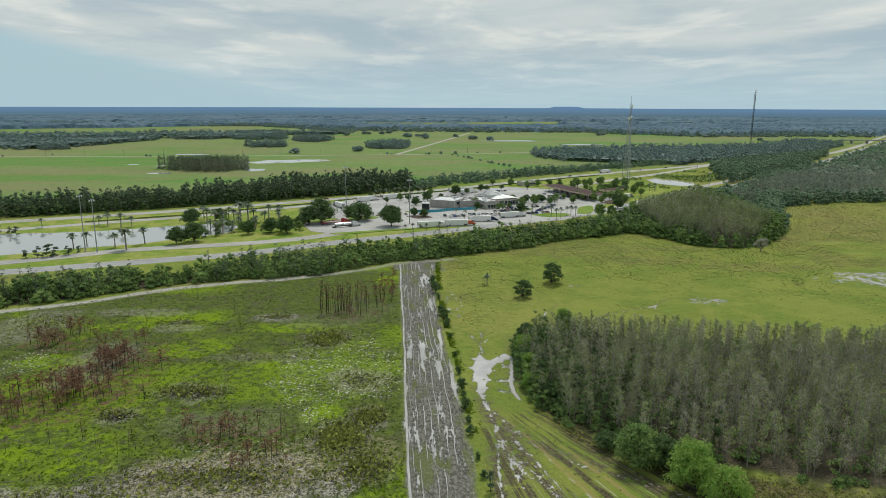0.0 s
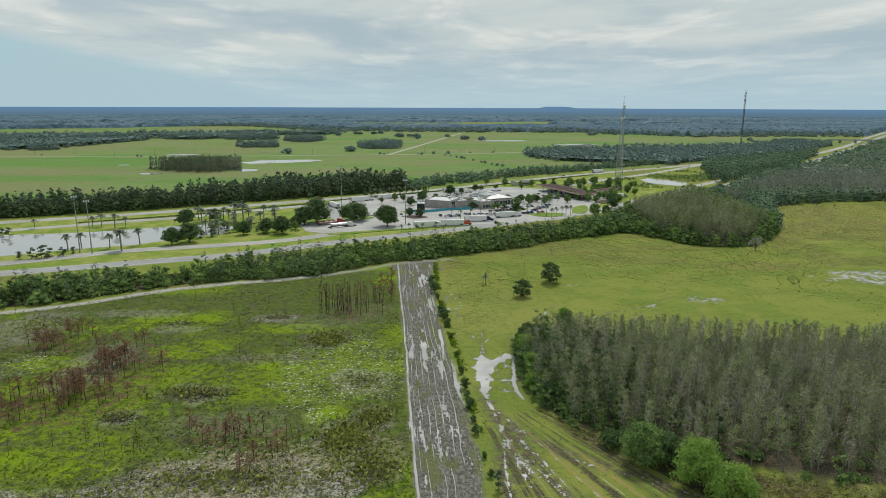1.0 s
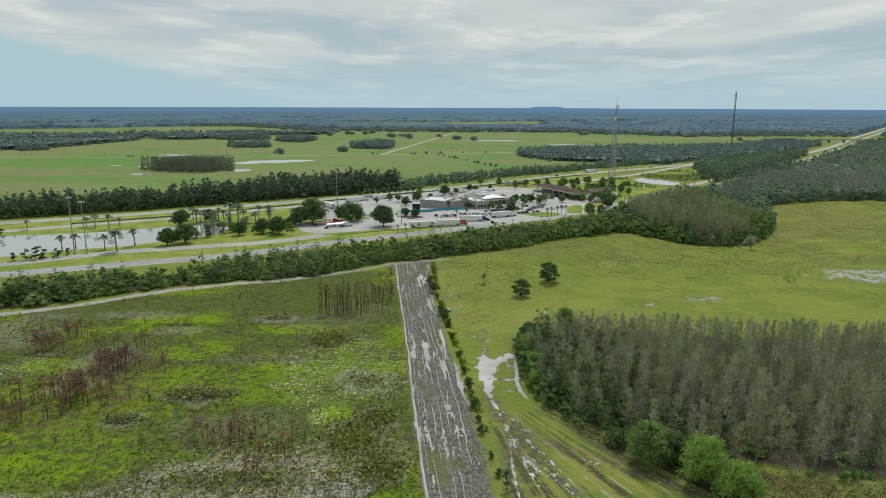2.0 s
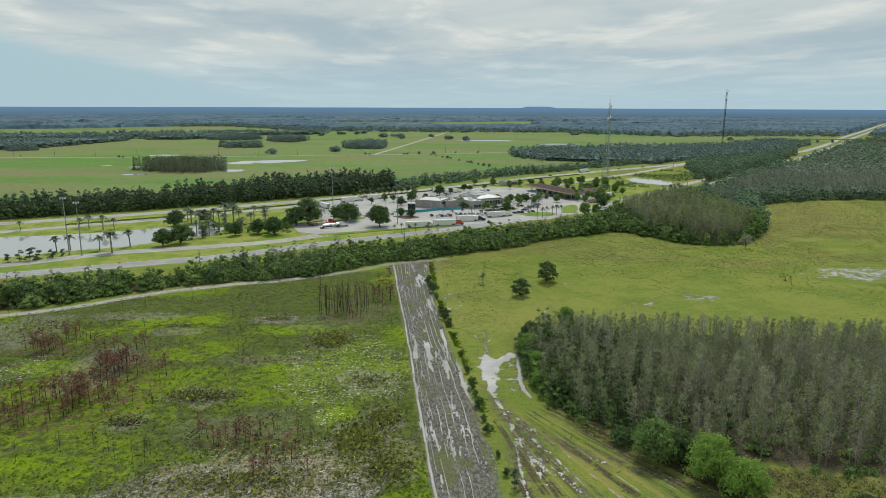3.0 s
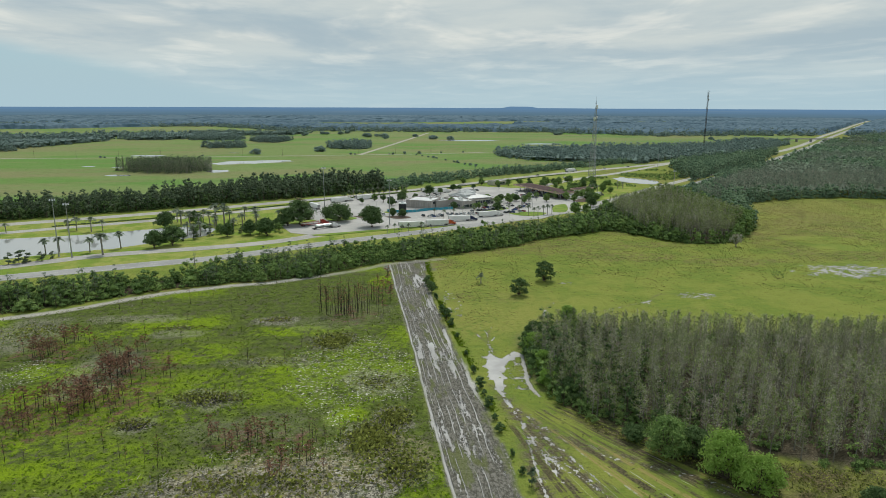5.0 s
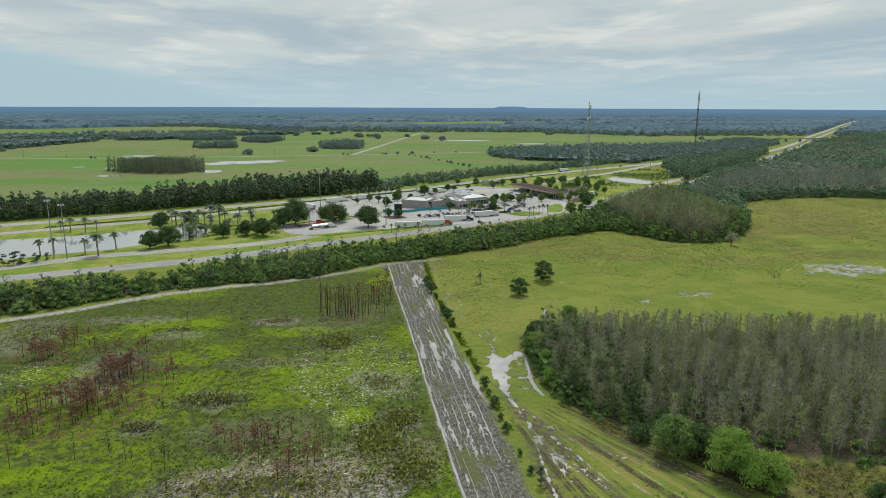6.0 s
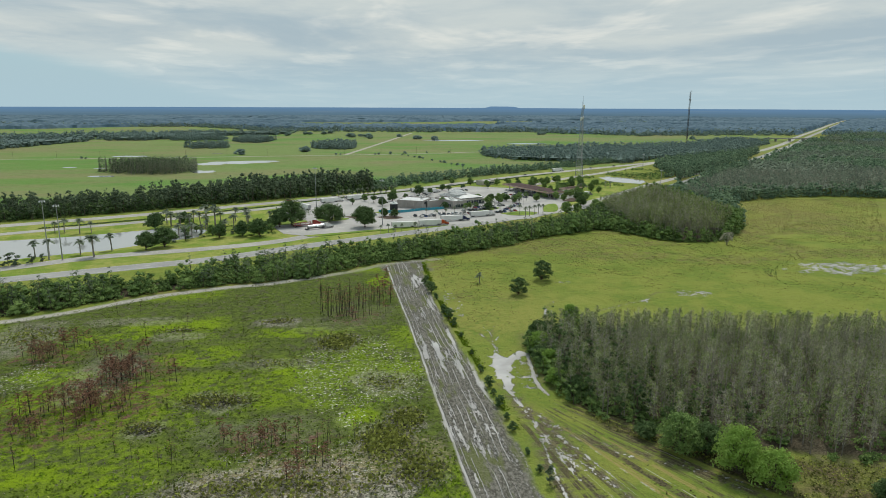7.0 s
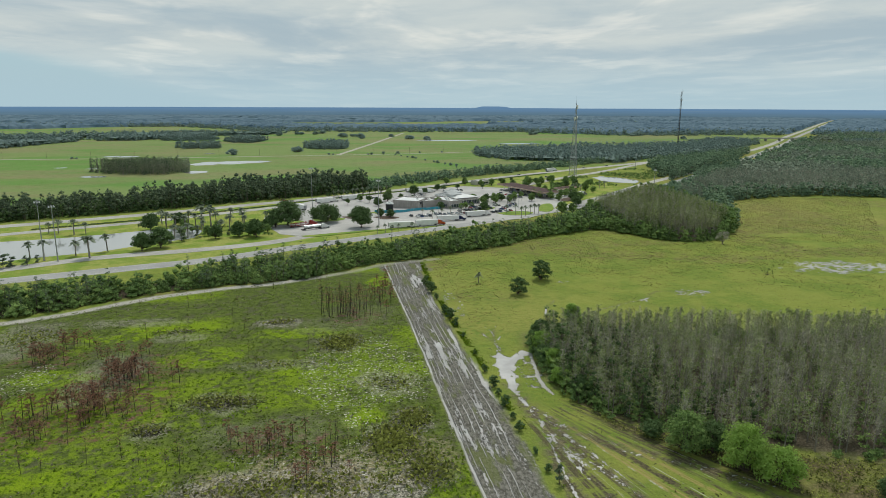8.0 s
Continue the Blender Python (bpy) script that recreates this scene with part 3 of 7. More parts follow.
    g = n.mix(n.m("MULTIPLY", chips, 0.95), g, (0.60, 0.58, 0.54))
    c = n.mix(n.attr("field"), c, g)
    c = n.mix(n.attr("scrub"), c, n.mix(f3, (0.085, 0.076, 0.034), (0.180, 0.150, 0.076)))
    # brown leaf litter of the woods, darkened in colour for shade under the trees
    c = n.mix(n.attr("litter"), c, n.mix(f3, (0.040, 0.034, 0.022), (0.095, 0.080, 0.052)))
    # mown verges
    mow = n.mix(n.step(n.noise(14.0, 4, seed=6), 0.40, 0.60), (0.180, 0.262, 0.040), (0.310, 0.325, 0.085))
    mow = n.mix(n.m("MULTIPLY", c3, 0.3), mow, (0.135, 0.205, 0.030))
    c = n.mix(n.attr("mown"), c, mow)
    # stripped lane with wheel lines
    along = radians(-4.3)
    spot = n.noise(0.6, 4, 0.7, stretch=(1, 0.5, 1), turn=along, seed=9)
    soil = n.mix(n.step(spot, 0.38, 0.62), (0.085, 0.082, 0.066), (0.215, 0.205, 0.178))
    soil = n.mix(n.m("MULTIPLY", n.step(n.noise(4.0, 4, 0.6, stretch=(1, 0.25, 1), turn=along, seed=4), 0.50, 0.62), 0.7), soil, (0.120, 0.140, 0.040))
    c = n.mix(n.attr("track"), c, soil)
    lane = n.m("ADD", n.attr("lane"), n.m("MULTIPLY", n.m("SUBTRACT", n.noise(20.0, 3, seed=19), 0.5), 0.10))
    lane = n.m("ADD", lane, n.m("MULTIPLY", n.m("SUBTRACT", spot, 0.5), 0.02))
    white = 0.0
    for k, (at, half, lo) in enumerate(((0.035, 0.034, 0.28), (0.12, 0.008, 0.45), (0.22, 0.009, 0.44), (0.34, 0.012, 0.47), (0.45, 0.010, 0.46), (0.57, 0.014, 0.46), (0.68, 0.010, 0.47), (0.79, 0.014, 0.46), (0.90, 0.010, 0.48))):
        gap = n.m("ABSOLUTE", n.m("SUBTRACT", lane, at))
        ln = n.step(gap, half, half * 0.45)
        ln = n.m("MULTIPLY", ln, n.step(n.noise(9.0, 3, 0.6, stretch=(1, 0.35, 1), turn=along, seed=40.0 + 3 * k), lo, lo + 0.08))
        white = n.m("MAXIMUM", white, ln) if k else ln
    pool = n.noise(2.3, 5, 0.66, stretch=(1.0, 0.11, 1), turn=along, seed=12)
    filled = n.m("ADD", n.m("ADD", n.m("MULTIPLY_ADD", pool, 1.7, -0.35), n.m("MULTIPLY", n.attr("pools"), 0.22)), n.m("MULTIPLY", n.m("SUBTRACT", spot, 0.5), 0.55))
    white = n.m("MAXIMUM", white, n.step(filled, 0.635, 0.70))
    white = n.m("MULTIPLY", white, n.attr("track"))
    c = n.mix(n.m("MULTIPLY", n.attr("mud"), n.step(clump, 0.36, 0.56)), c, n.mix(f3, (0.070, 0.060, 0.042), (0.180, 0.155, 0.105)))
    polar = n.node("ShaderNodeCombineXYZ")
    n.set(polar.inputs[0], n.m("MULTIPLY", n.attr("fan"), 34.0))
    n.set(polar.inputs[1], n.m("MULTIPLY", n.noise(30.0, 2, seed=71), 2.0))
    wheel_lines = n.noise(1.0, 5, 0.65, vec=polar.outputs[0], seed=2.0)
    fan = n.m("MULTIPLY", n.attr("fanmask"), n.step(clump, 0.30, 0.50))
    c = n.mix(n.m("MULTIPLY", fan, n.step(wheel_lines, 0.50, 0.58)), c, n.mix(f3, (0.060, 0.054, 0.030), (0.125, 0.108, 0.062)))
    c = n.mix(n.m("MULTIPLY", fan, n.step(wheel_lines, 0.44, 0.36)), c, (0.290, 0.240, 0.090))
    threads = n.noise(1.0, 4, 0.7, vec=polar.outputs[0], stretch=(2.6, 1, 1), seed=8.0)
    bright = n.m("MULTIPLY", n.m("MULTIPLY", n.attr("fanmask"), n.step(threads, 0.60, 0.64)), n.step(n.noise(6.0, 4, 0.6, seed=61), 0.46, 0.56))
    c = n.mix(n.m("MULTIPLY", bright, 0.8), c, (0.44, 0.42, 0.37))
    c = n.mix(n.attr("sand"), c, n.mix(f3, (0.30, 0.285, 0.25), (0.48, 0.46, 0.42)))
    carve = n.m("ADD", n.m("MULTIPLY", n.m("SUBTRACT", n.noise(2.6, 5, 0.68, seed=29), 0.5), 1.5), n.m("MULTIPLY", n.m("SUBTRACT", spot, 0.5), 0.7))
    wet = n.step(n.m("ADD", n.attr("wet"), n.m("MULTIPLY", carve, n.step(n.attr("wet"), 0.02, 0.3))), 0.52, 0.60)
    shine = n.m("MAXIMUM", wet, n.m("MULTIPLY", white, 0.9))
    # pale colour for wet white sand, with the sky's reflection painted in
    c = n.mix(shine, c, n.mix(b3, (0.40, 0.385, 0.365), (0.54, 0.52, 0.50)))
    rough = n.step(shine, 0.0, 1.0, 0.95, 0.2)
    h = n.m("ADD", n.m("MULTIPLY", fine, 0.6), n.m("MULTIPLY", clump, 1.2))
    h = n.m("MULTIPLY", h, n.m("SUBTRACT", 1.0, shine))
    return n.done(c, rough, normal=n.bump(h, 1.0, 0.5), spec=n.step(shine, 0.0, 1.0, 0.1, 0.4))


def build_ground():
    xs, ys = spread(-232, 330, 2.0, 5800, 1.16), spread(86, 440, 2.0, 5600, 1.16)
    xs = np.sort(np.r_[xs, np.arange(-26, 70, 2.0) + 1.03, np.arange(8, 31, 1.0) + 0.52])
    ys = np.sort(np.r_[ys, np.arange(108, 232, 2.0) + 1.03])
    X, Y = np.meshgrid(xs, ys)
    x, y = X.ravel(), Y.ravel()
    a = ground_masks(x, y)
    near = smooth(np.hypot(x - 30, y - 230), 420, 260)
    z = near * (0.35 * (fbm(x, y, 9, 3, 5) - 0.5) + 0.35 * a["ash"] * (fbm(x, y, 3, 2, 6)))
    z -= 0.12 * np.maximum(a["wet"] * 0.5, a["track"] * 0.6)
    z -= 0.6 * (inside(x, y, POND) | inside(x, y, POND_EAST))
    flat = np.maximum.reduce([road_near(x, y, r, 9, 4) for r in (MAIN, RAMP_IN, RAMP_OUT, FAR, RAMP_B, RAMP_C)])
    z = np.where(z > 0, z * (1 - flat), z)
    z = np.where(inside(x, y, LOT), np.minimum(z, 0), z)
    nx, ny = len(xs), len(ys)
    i = np.arange(nx * ny).reshape(ny, nx)
    Q = np.stack([i[:-1, :-1], i[:-1, 1:], i[1:, 1:], i[1:, :-1]], -1).reshape(-1, 4)
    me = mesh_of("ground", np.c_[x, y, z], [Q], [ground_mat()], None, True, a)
    tagged(new("ground", me), "flat green and brown pasture, cut-over field and sandy tracks", "ground", kind="structure")


build_ground()


def strip_mesh(line, half, z, inner=None):
    V, Q = [], []
    for i, p in enumerate(line):
        a, b = Vector(line[max(i - 1, 0)]), Vector(line[min(i + 1, len(line) - 1)])
        d = (b - a).normalized()
        nrm = Vector((-d.y, d.x))
        for k, zz in ((-half - 0.25, z - 0.15), (-half, z), (half, z), (half + 0.25, z - 0.15)):
            V.append((p[0] + nrm.x * k, p[1] + nrm.y * k, zz))
    for i in range(len(line) - 1):
        for k in range(3):
            Q.append((4 * i + k + 1, 4 * i + k, 4 * i + 4 + k, 4 * i + 5 + k))
    return np.array(V), np.array(Q)


def asphalt_mat(name, lo, hi):
    n = Nodes(name)
    f, g, s = n.noise(0.4, 4), n.noise(24.0, 5, 0.65, seed=3), n.noise(2.0, 5, 0.7, seed=7)
    c = n.mix(n.step(g, 0.3, 0.7), lo, hi)
    c = n.mix(n.m("MULTIPLY", n.step(f, 0.4, 0.7), 0.35), c, tuple(v * 0.65 for v in lo))
    c = n.mix(n.m("MULTIPLY", n.step(s, 0.62, 0.72), 0.5), c, tuple(v * 0.5 for v in lo))
    return n.done(c, 0.85, normal=n.bump(f, 0.3, 0.03), spec=0.4)


ASPHALT = asphalt_mat("worn_asphalt", (0.270, 0.268, 0.262), (0.355, 0.352, 0.342))
CONCRETE = asphalt_mat("bleached_concrete", (0.300, 0.292, 0.270), (0.430, 0.415, 0.385))
PAINT = plain_mat("road_paint", (0.70, 0.69, 0.64), 0.7, size=0.8, vary=0.3)


def road(name, line, half, label, mat=ASPHALT, z=0.1):
    V, Q = strip_mesh(line, half, z)
    ob = new(name, mesh_of(name, V, [Q], [mat]))
    tagged(ob, label, "road", kind="structure")
    # painted edge lines and dashes, as one worn layer
    h = Heap()
    for off in (-half + 1.0, half - 1.0):
        shifted = []
        for i, p in enumerate(line):
            a, b = Vector(line[max(i - 1, 0)]), Vector(line[min(i + 1, len(line) - 1)])
            d = (b - a).normalized()
            shifted.append((p[0] - d.y * off, p[1] + d.x * off))
        V, Q = strip_mesh(shifted, 0.11, z + 0.012)
        V[:, 2] = z + 0.012
        h.add(V, Q[1::3])
    for i in range(1, len(line) - 1):
        a, b = Vector(line[i]), Vector(line[i + 1])
        d = (b - a).normalized()
        nrm = Vector((-d.y, d.x)) * 0.1
        e = a + d * 3.5
        h.add([(a.x - nrm.x, a.y - nrm.y, z + 0.012), (e.x - nrm.x, e.y - nrm.y, z + 0.012), (e.x + nrm.x, e.y + nrm.y, z + 0.012), (a.x + nrm.x, a.y + nrm.y, z + 0.012)], [(0, 1, 2, 3)])
    lines = new("lane_marking", h.mesh("lane_marking", [PAINT]))
    lines.parent = ob
    return ob


road("road_main", MAIN, 6.0, "grey worn asphalt highway carriageway with white lane lines")
road("road_far", FAR, 6.0, "pale worn asphalt highway carriageway with white lane lines", CONCRETE)
road("road_ramp_in", RAMP_IN, 5.0, "pale two-lane ramp leading into the service plaza", CONCRETE, 0.12)
road("road_ramp_out", RAMP_OUT, 4.5, "pale ramp leading out of the service plaza", CONCRETE, 0.12)
road("road_ramp_west", RAMP_B, 4.5, "pale ramp beside the pond", CONCRETE, 0.13)
road("road_ramp_east", RAMP_C, 4.5, "pale ramp rejoining the highway", CONCRETE, 0.13)
SAND = asphalt_mat("dusty_gravel", (0.30, 0.28, 0.23), (0.42, 0.40, 0.34))
for nm, ln, hw in (("road_cross", CROSS, 2.6), ("road_farm", FARM_ROAD, 4.0)):
    V, Q = strip_mesh(ln, hw, 0.1)
    tagged(new(nm, mesh_of(nm, V, [Q], [SAND])), "straight pale gravel farm road across the pasture", "road", kind="structure")


def flat_patch(name, poly, z, mat, label, category, skirt=0.4):
    bm = bmesh.new()
    vs = [bm.verts.new((*p, z)) for p in poly]
    f = bm.faces.new(vs)
    if f.normal.z < 0:
        f.normal_flip()
    low = [bm.verts.new((*p, z - skirt)) for p in poly]
    for i in range(len(vs)):
        j = (i + 1) % len(vs)
        bm.faces.new((vs[j], vs[i], low[i], low[j]))
    bmesh.ops.triangulate(bm, faces=[g for g in bm.faces if len(g.verts) > 4])
    me = bpy.data.meshes.new(name)
    bm.to_mesh(me)
    bm.free()
    me.materials.append(mat)
    return tagged(new(name, me), label, category, kind="structure")


LOT_ASPHALT = asphalt_mat("bleached_lot", (0.345, 0.338, 0.322), (0.470, 0.458, 0.432))
flat_patch("pavement_lot", LOT, 0.15, LOT_ASPHALT, "wide pale grey asphalt service plaza parking ground", "pavement")


def water_mat():
    n = Nodes("pond_water")
    f = n.noise(1.5, 3, stretch=(0.4, 1, 1))
    return n.done((0.32, 0.335, 0.328), 0.04, normal=n.bump(f, 0.05, 0.05), spec=1.0)


WATER = water_mat()


def pond(name, poly, label, z=-0.12):
    closed = smooth_line(poly + poly[:1], 5)[:-1]
    flat_patch(name, [(x + 0.8 * (vnoise(x, y, 1) - 0.5), y + 1.2 * (vnoise(x, y, 2) - 0.5)) for x, y in closed], z, WATER, label, "pond", 0.2)


pond("water_pond", POND, "still grey pond reflecting the pale sky")
pond("water_pond_east", POND_EAST, "small pale pond beside the exit ramp")


def blob_poly(cx, cy, rx, ry, seed, n=48):
    out = []
    for i in range(n):
        w = 2 * math.pi * i / n
        r = 0.62 + 0.5 * float(vnoise(2 * math.cos(w) + 9, 2 * math.sin(w) + 5, seed)) + 0.3 * float(vnoise(6 * math.cos(w) + 9, 6 * math.sin(w) + 5, seed + 1))
        out.append((cx + rx * r * math.cos(w), cy + ry * r * math.sin(w)))
    return out


for k, (cx, cy, rx, ry) in enumerate([(-232, 968, 40, 26), (-200, 990, 26, 14), (-262, 950, 22, 18), (-344, 790, 13, 9), (-242, 838, 15, 14), (-420, 1095, 26, 15), (160, 1560, 60, 22), (300, 1420, 45, 16), (-385, 890, 8, 5), (-300, 1160, 10, 5), (-430, 905, 7, 5)]):
    flat_patch("water_flood", blob_poly(cx, cy, rx, ry, 40 + k), 0.06 + 0.005 * k, WATER, "shallow flood water lying on the pasture", "water", 0.2)

# ---- trees ----
def sphere_points(r, n):
    p = r.normal(size=(n, 3))
    return p / np.linalg.norm(p, axis=1, keepdims=True)


GOLD = (1 + 5**0.5) / 2
LUMP = np.array([(-1, GOLD, 0), (1, GOLD, 0), (-1, -GOLD, 0), (1, -GOLD, 0), (0, -1, GOLD), (0, 1, GOLD), (0, -1, -GOLD), (0, 1, -GOLD), (GOLD, 0, -1), (GOLD, 0, 1), (-GOLD, 0, -1), (-GOLD, 0, 1)]) / (1 + GOLD**2) ** 0.5
LUMP_FACES = np.array([(0, 11, 5), (0, 5, 1), (0, 1, 7), (0, 7, 10), (0, 10, 11), (1, 5, 9), (5, 11, 4), (11, 10, 2), (10, 7, 6), (7, 1, 8), (3, 9, 4), (3, 4, 2), (3, 2, 6), (3, 6, 8), (3, 8, 9), (4, 9, 5), (2, 4, 11), (6, 2, 10), (8, 6, 7), (9, 8, 1)])


OCTA = np.array([(1, 0, 0), (-1, 0, 0), (0, 1, 0), (0, -1, 0), (0, 0, 1), (0, 0, -1)], float)
OCTA_FACES = np.array([(0, 2, 4), (2, 1, 4), (1, 3, 4), (3, 0, 4), (2, 0, 5), (1, 2, 5), (3, 1, 5), (0, 3, 5)])


def crown(heap, r, centres, n, leaf, mat=1, flat=0.8, tint=0.0, core=0.8, round_=True):
    """Leaf tufts on the shells of several uneven leafy lumps (x, y, z, radius)."""
    w = np.array([c[3] ** 2 for c in centres])
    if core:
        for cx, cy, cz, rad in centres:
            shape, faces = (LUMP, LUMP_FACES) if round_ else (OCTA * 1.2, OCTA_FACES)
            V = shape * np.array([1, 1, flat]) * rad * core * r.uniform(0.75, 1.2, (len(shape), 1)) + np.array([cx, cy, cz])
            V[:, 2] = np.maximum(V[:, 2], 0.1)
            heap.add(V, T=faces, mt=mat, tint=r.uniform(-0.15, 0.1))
    for (cx, cy, cz, rad), m in zip(centres, np.maximum(6, (n * w / w.sum()).astype(int))):
        d = sphere_points(r, m)
        d[:, 2] = np.where(d[:, 2] < -0.35, -d[:, 2] * 0.6, d[:, 2])
        P = np.array([cx, cy, cz]) + d * np.array([1, 1, flat]) * rad * r.uniform(0.62, 1.1, (m, 1))
        P[:, 2] = np.maximum(P[:, 2], 0.15)
        leaf_quads(heap, P, d + r.normal(size=(m, 3)) * 0.6 + np.array([0, 0, 0.5]), leaf, mat, r, tint)


def limbs(heap, r, base, centres, thick, mat=0):
    for cx, cy, cz, rad in centres:
        mid = (np.array(base) * 0.5 + np.array([cx, cy, cz]) * 0.5) + np.array([0, 0, -0.15 * rad])
        tube(heap, [base, mid, (cx, cy, cz)], [thick, thick * 0.65, thick * 0.2], 4, mat)


def oak(seed, h=10.0, rad=5.5, n=320, leaf=0.75, lumps=9, low=0.25, fine=True, core=0.6, loose=0.0, full=False):
    """Broad crowned tree: trunk, limbs and a lumpy crown."""
    r = np.random.default_rng(seed)
    wood, top = Heap(), Heap()
    fork = h * low * r.uniform(0.8, 1.2)
    cs = []
    for k in range(lumps):
        w = 2.4 * k + r.uniform(-0.4, 0.4)
        s = (k + 0.5) / lumps
        zc = h * (low + 0.10 + (0.84 - low - 0.10) * s)
        girth = math.sin(math.pi * min(1.0, 0.28 + 0.62 * s)) ** 0.7
        d = rad * girth * r.uniform(0.38 + 0.1 * loose, 0.66 + 0.12 * loose) if k < lumps - 1 else 0.0
        cs.append((d * math.cos(w), d * math.sin(w), zc, rad * r.uniform(0.36, 0.54) * (1 - 0.25 * loose) * (0.75 + 0.35 * girth)))
    tr = 0.035 * h
    tube(wood, [(0, 0, -0.2), (0.03 * h * r.normal(), 0.03 * h * r.normal(), fork * 0.5), (0, 0, fork + (0 if fine else 0.3 * h))], [tr * 1.3, tr, tr * 0.7], 7 if fine else 4)
    if fine:
        limbs(wood, r, (0, 0, fork), cs, tr * 0.5)
    crown(top, r, cs, n, leaf, core=core, round_=fine or full)
    return wood.arrays(), top.arrays()


def pine(seed, h=18.0, n=150, leaf=0.8, bare=0.5, rad=2.6):
    r = np.random.default_rng(seed)
    wood, top = Heap(), Heap()
    bx, by = r.normal(size=2) * 0.02 * h
    tube(wood, [(0, 0, -0.2), (bx * 0.5, by * 0.5, h * 0.5), (bx, by, h * 0.97)], [0.017 * h, 0.012 * h, 0.003 * h], 5)
    cs = []
    for k in range(7):
        zc = h * (bare + (0.97 - bare) * (k + r.uniform(0, 0.8)) / 7.5)
        w, d = r.uniform(0, 6.28), rad * r.uniform(0.25, 0.75) * (1.15 - (zc / h - bare) / (1 - bare) * 0.7)
        cs.append((bx + d * math.cos(w), by + d * math.sin(w), zc, rad * r.uniform(0.35, 0.6)))
        tube(wood, [(bx * zc / h, by * zc / h, zc - 0.5), (cs[-1][0], cs[-1][1], zc)], [0.005 * h, 0.002 * h], 3)
    crown(top, r, cs, n, leaf, flat=0.6, core=0.55, round_=False)
    return wood.arrays(), top.arrays()


def burnt_pine(seed, h=8.5, n=26):
    """Fire-killed young pine: black stem, stubs and tufts of scorched needles near the top."""
    r = np.random.default_rng(seed)
    wood, top = Heap(), Heap()
    bx, by = r.normal(size=2) * 0.03 * h
    tube(wood, [(0, 0, -0.2), (bx * 0.5, by * 0.5, h * 0.5), (bx, by, h)], [0.06 + 0.003 * h, 0.045 + 0.001 * h, 0.02], 4)
    k = 16
    s = 0.42 + 0.56 * (np.arange(k) + r.uniform(0, 1, k)) / k
    w, ln = r.uniform(0, 6.28, k), r.uniform(0.5, 1.4, k) * (1.6 - s) * 1.1
    A = np.stack([bx * s, by * s, h * s], 1)
    B = A + np.stack([ln * np.cos(w), ln * np.sin(w), ln * r.uniform(-0.1, 0.5, k)], 1)
    slivers(wood, A, B, 0.09, 0, r)
    t = r.integers(0, k, 60)
    F = A[t] + (B - A)[t] * r.uniform(0.3, 1.0, (60, 1))
    slivers(wood, F, F + r.normal(size=(60, 3)) * 0.3, 0.06, 0, r)
    q = r.integers(0, k, n)
    P = A[q] + (B - A)[q] * r.uniform(0.35, 1.1, (n, 1))
    E = P + (B - A)[q] * 0.2 + r.normal(size=(n, 3)) * np.array([0.26, 0.26, 0.22])
    slivers(top, P, E, 0.12, 1, r, r.uniform(-0.2, 0.2, n))
    return wood.arrays(), top.arrays()


def palm(seed, h=7.0, fronds=22, spread_=1.9):
    r = np.random.default_rng(seed)
    wood, top = Heap(), Heap()
    bx, by = r.normal(size=2) * 0.02 * h
    tube(wood, [(0, 0, -0.2), (bx * 0.4, by * 0.4, h * 0.5), (bx, by, h)], [0.24, 0.19, 0.22], 7)
    for k in range(fronds):
        w, lift = 2.4 * k, r.uniform(-0.55, 1.5)
        out = np.array([math.cos(w), math.sin(w), 0])
        side = np.array([-math.sin(w), math.cos(w), 0])
        a = np.array([bx, by, h])
        ln = spread_ * r.uniform(0.8, 1.15)
        b = a + out * ln * 0.55 * (1.1 - 0.45 * lift) + np.array([0, 0, ln * (0.5 * lift + 0.18)])
        c = a + out * ln * (1.1 - 0.4 * lift) + np.array([0, 0, ln * (0.72 * lift - 0.22)])
        wd = ln * 0.2
        V = [a - side * 0.05, a + side * 0.05, b + side * wd, b - side * wd, c + side * wd * 0.6, c - side * wd * 0.6]
        top.add(V, [(0, 1, 2, 3), (3, 2, 4, 5)], mq=1)
    return wood.arrays(), top.arrays()


def shrub(seed, h=1.8, rad=1.5, n=60, leaf=0.4):
    r = np.random.default_rng(seed)
    top = Heap()
    cs = [(rad * 0.5 * r.normal() * 0.7, rad * 0.5 * r.normal() * 0.7, h * r.uniform(0.3, 0.6), rad * r.uniform(0.4, 0.65)) for _ in range(4)]
    for c in cs:
        tube(top, [(0, 0, -0.1), (c[0], c[1], c[2])], [0.06, 0.02], 3, 0)
    crown(top, r, cs, n, leaf)
    return top.arrays()


def scatter(poly, gap, seed, keep=None):
    """Uneven points inside an outline, about gap metres apart."""
    r = np.random.default_rng(seed)
    xs, ys = [p[0] for p in poly], [p[1] for p in poly]
    gx, gy = np.meshgrid(np.arange(min(xs), max(xs), gap), np.arange(min(ys), max(ys), gap))
    x = gx.ravel() + r.uniform(-0.48, 0.48, gx.size) * gap
    y = gy.ravel() + r.uniform(-0.48, 0.48, gx.size) * gap
    ok = inside(x, y, poly)
    if keep is not None:
        ok &= keep(x, y)
    return x[ok], y[ok]


def in_view(x, y):
    """The wedge of the plain that the flight looks over."""
    return (y > 80) & (x < 0.872 * y - 10) & (x > -0.70 * y - 14)


def many(v, n):
    return np.broadcast_to(np.asarray(v, float), n)


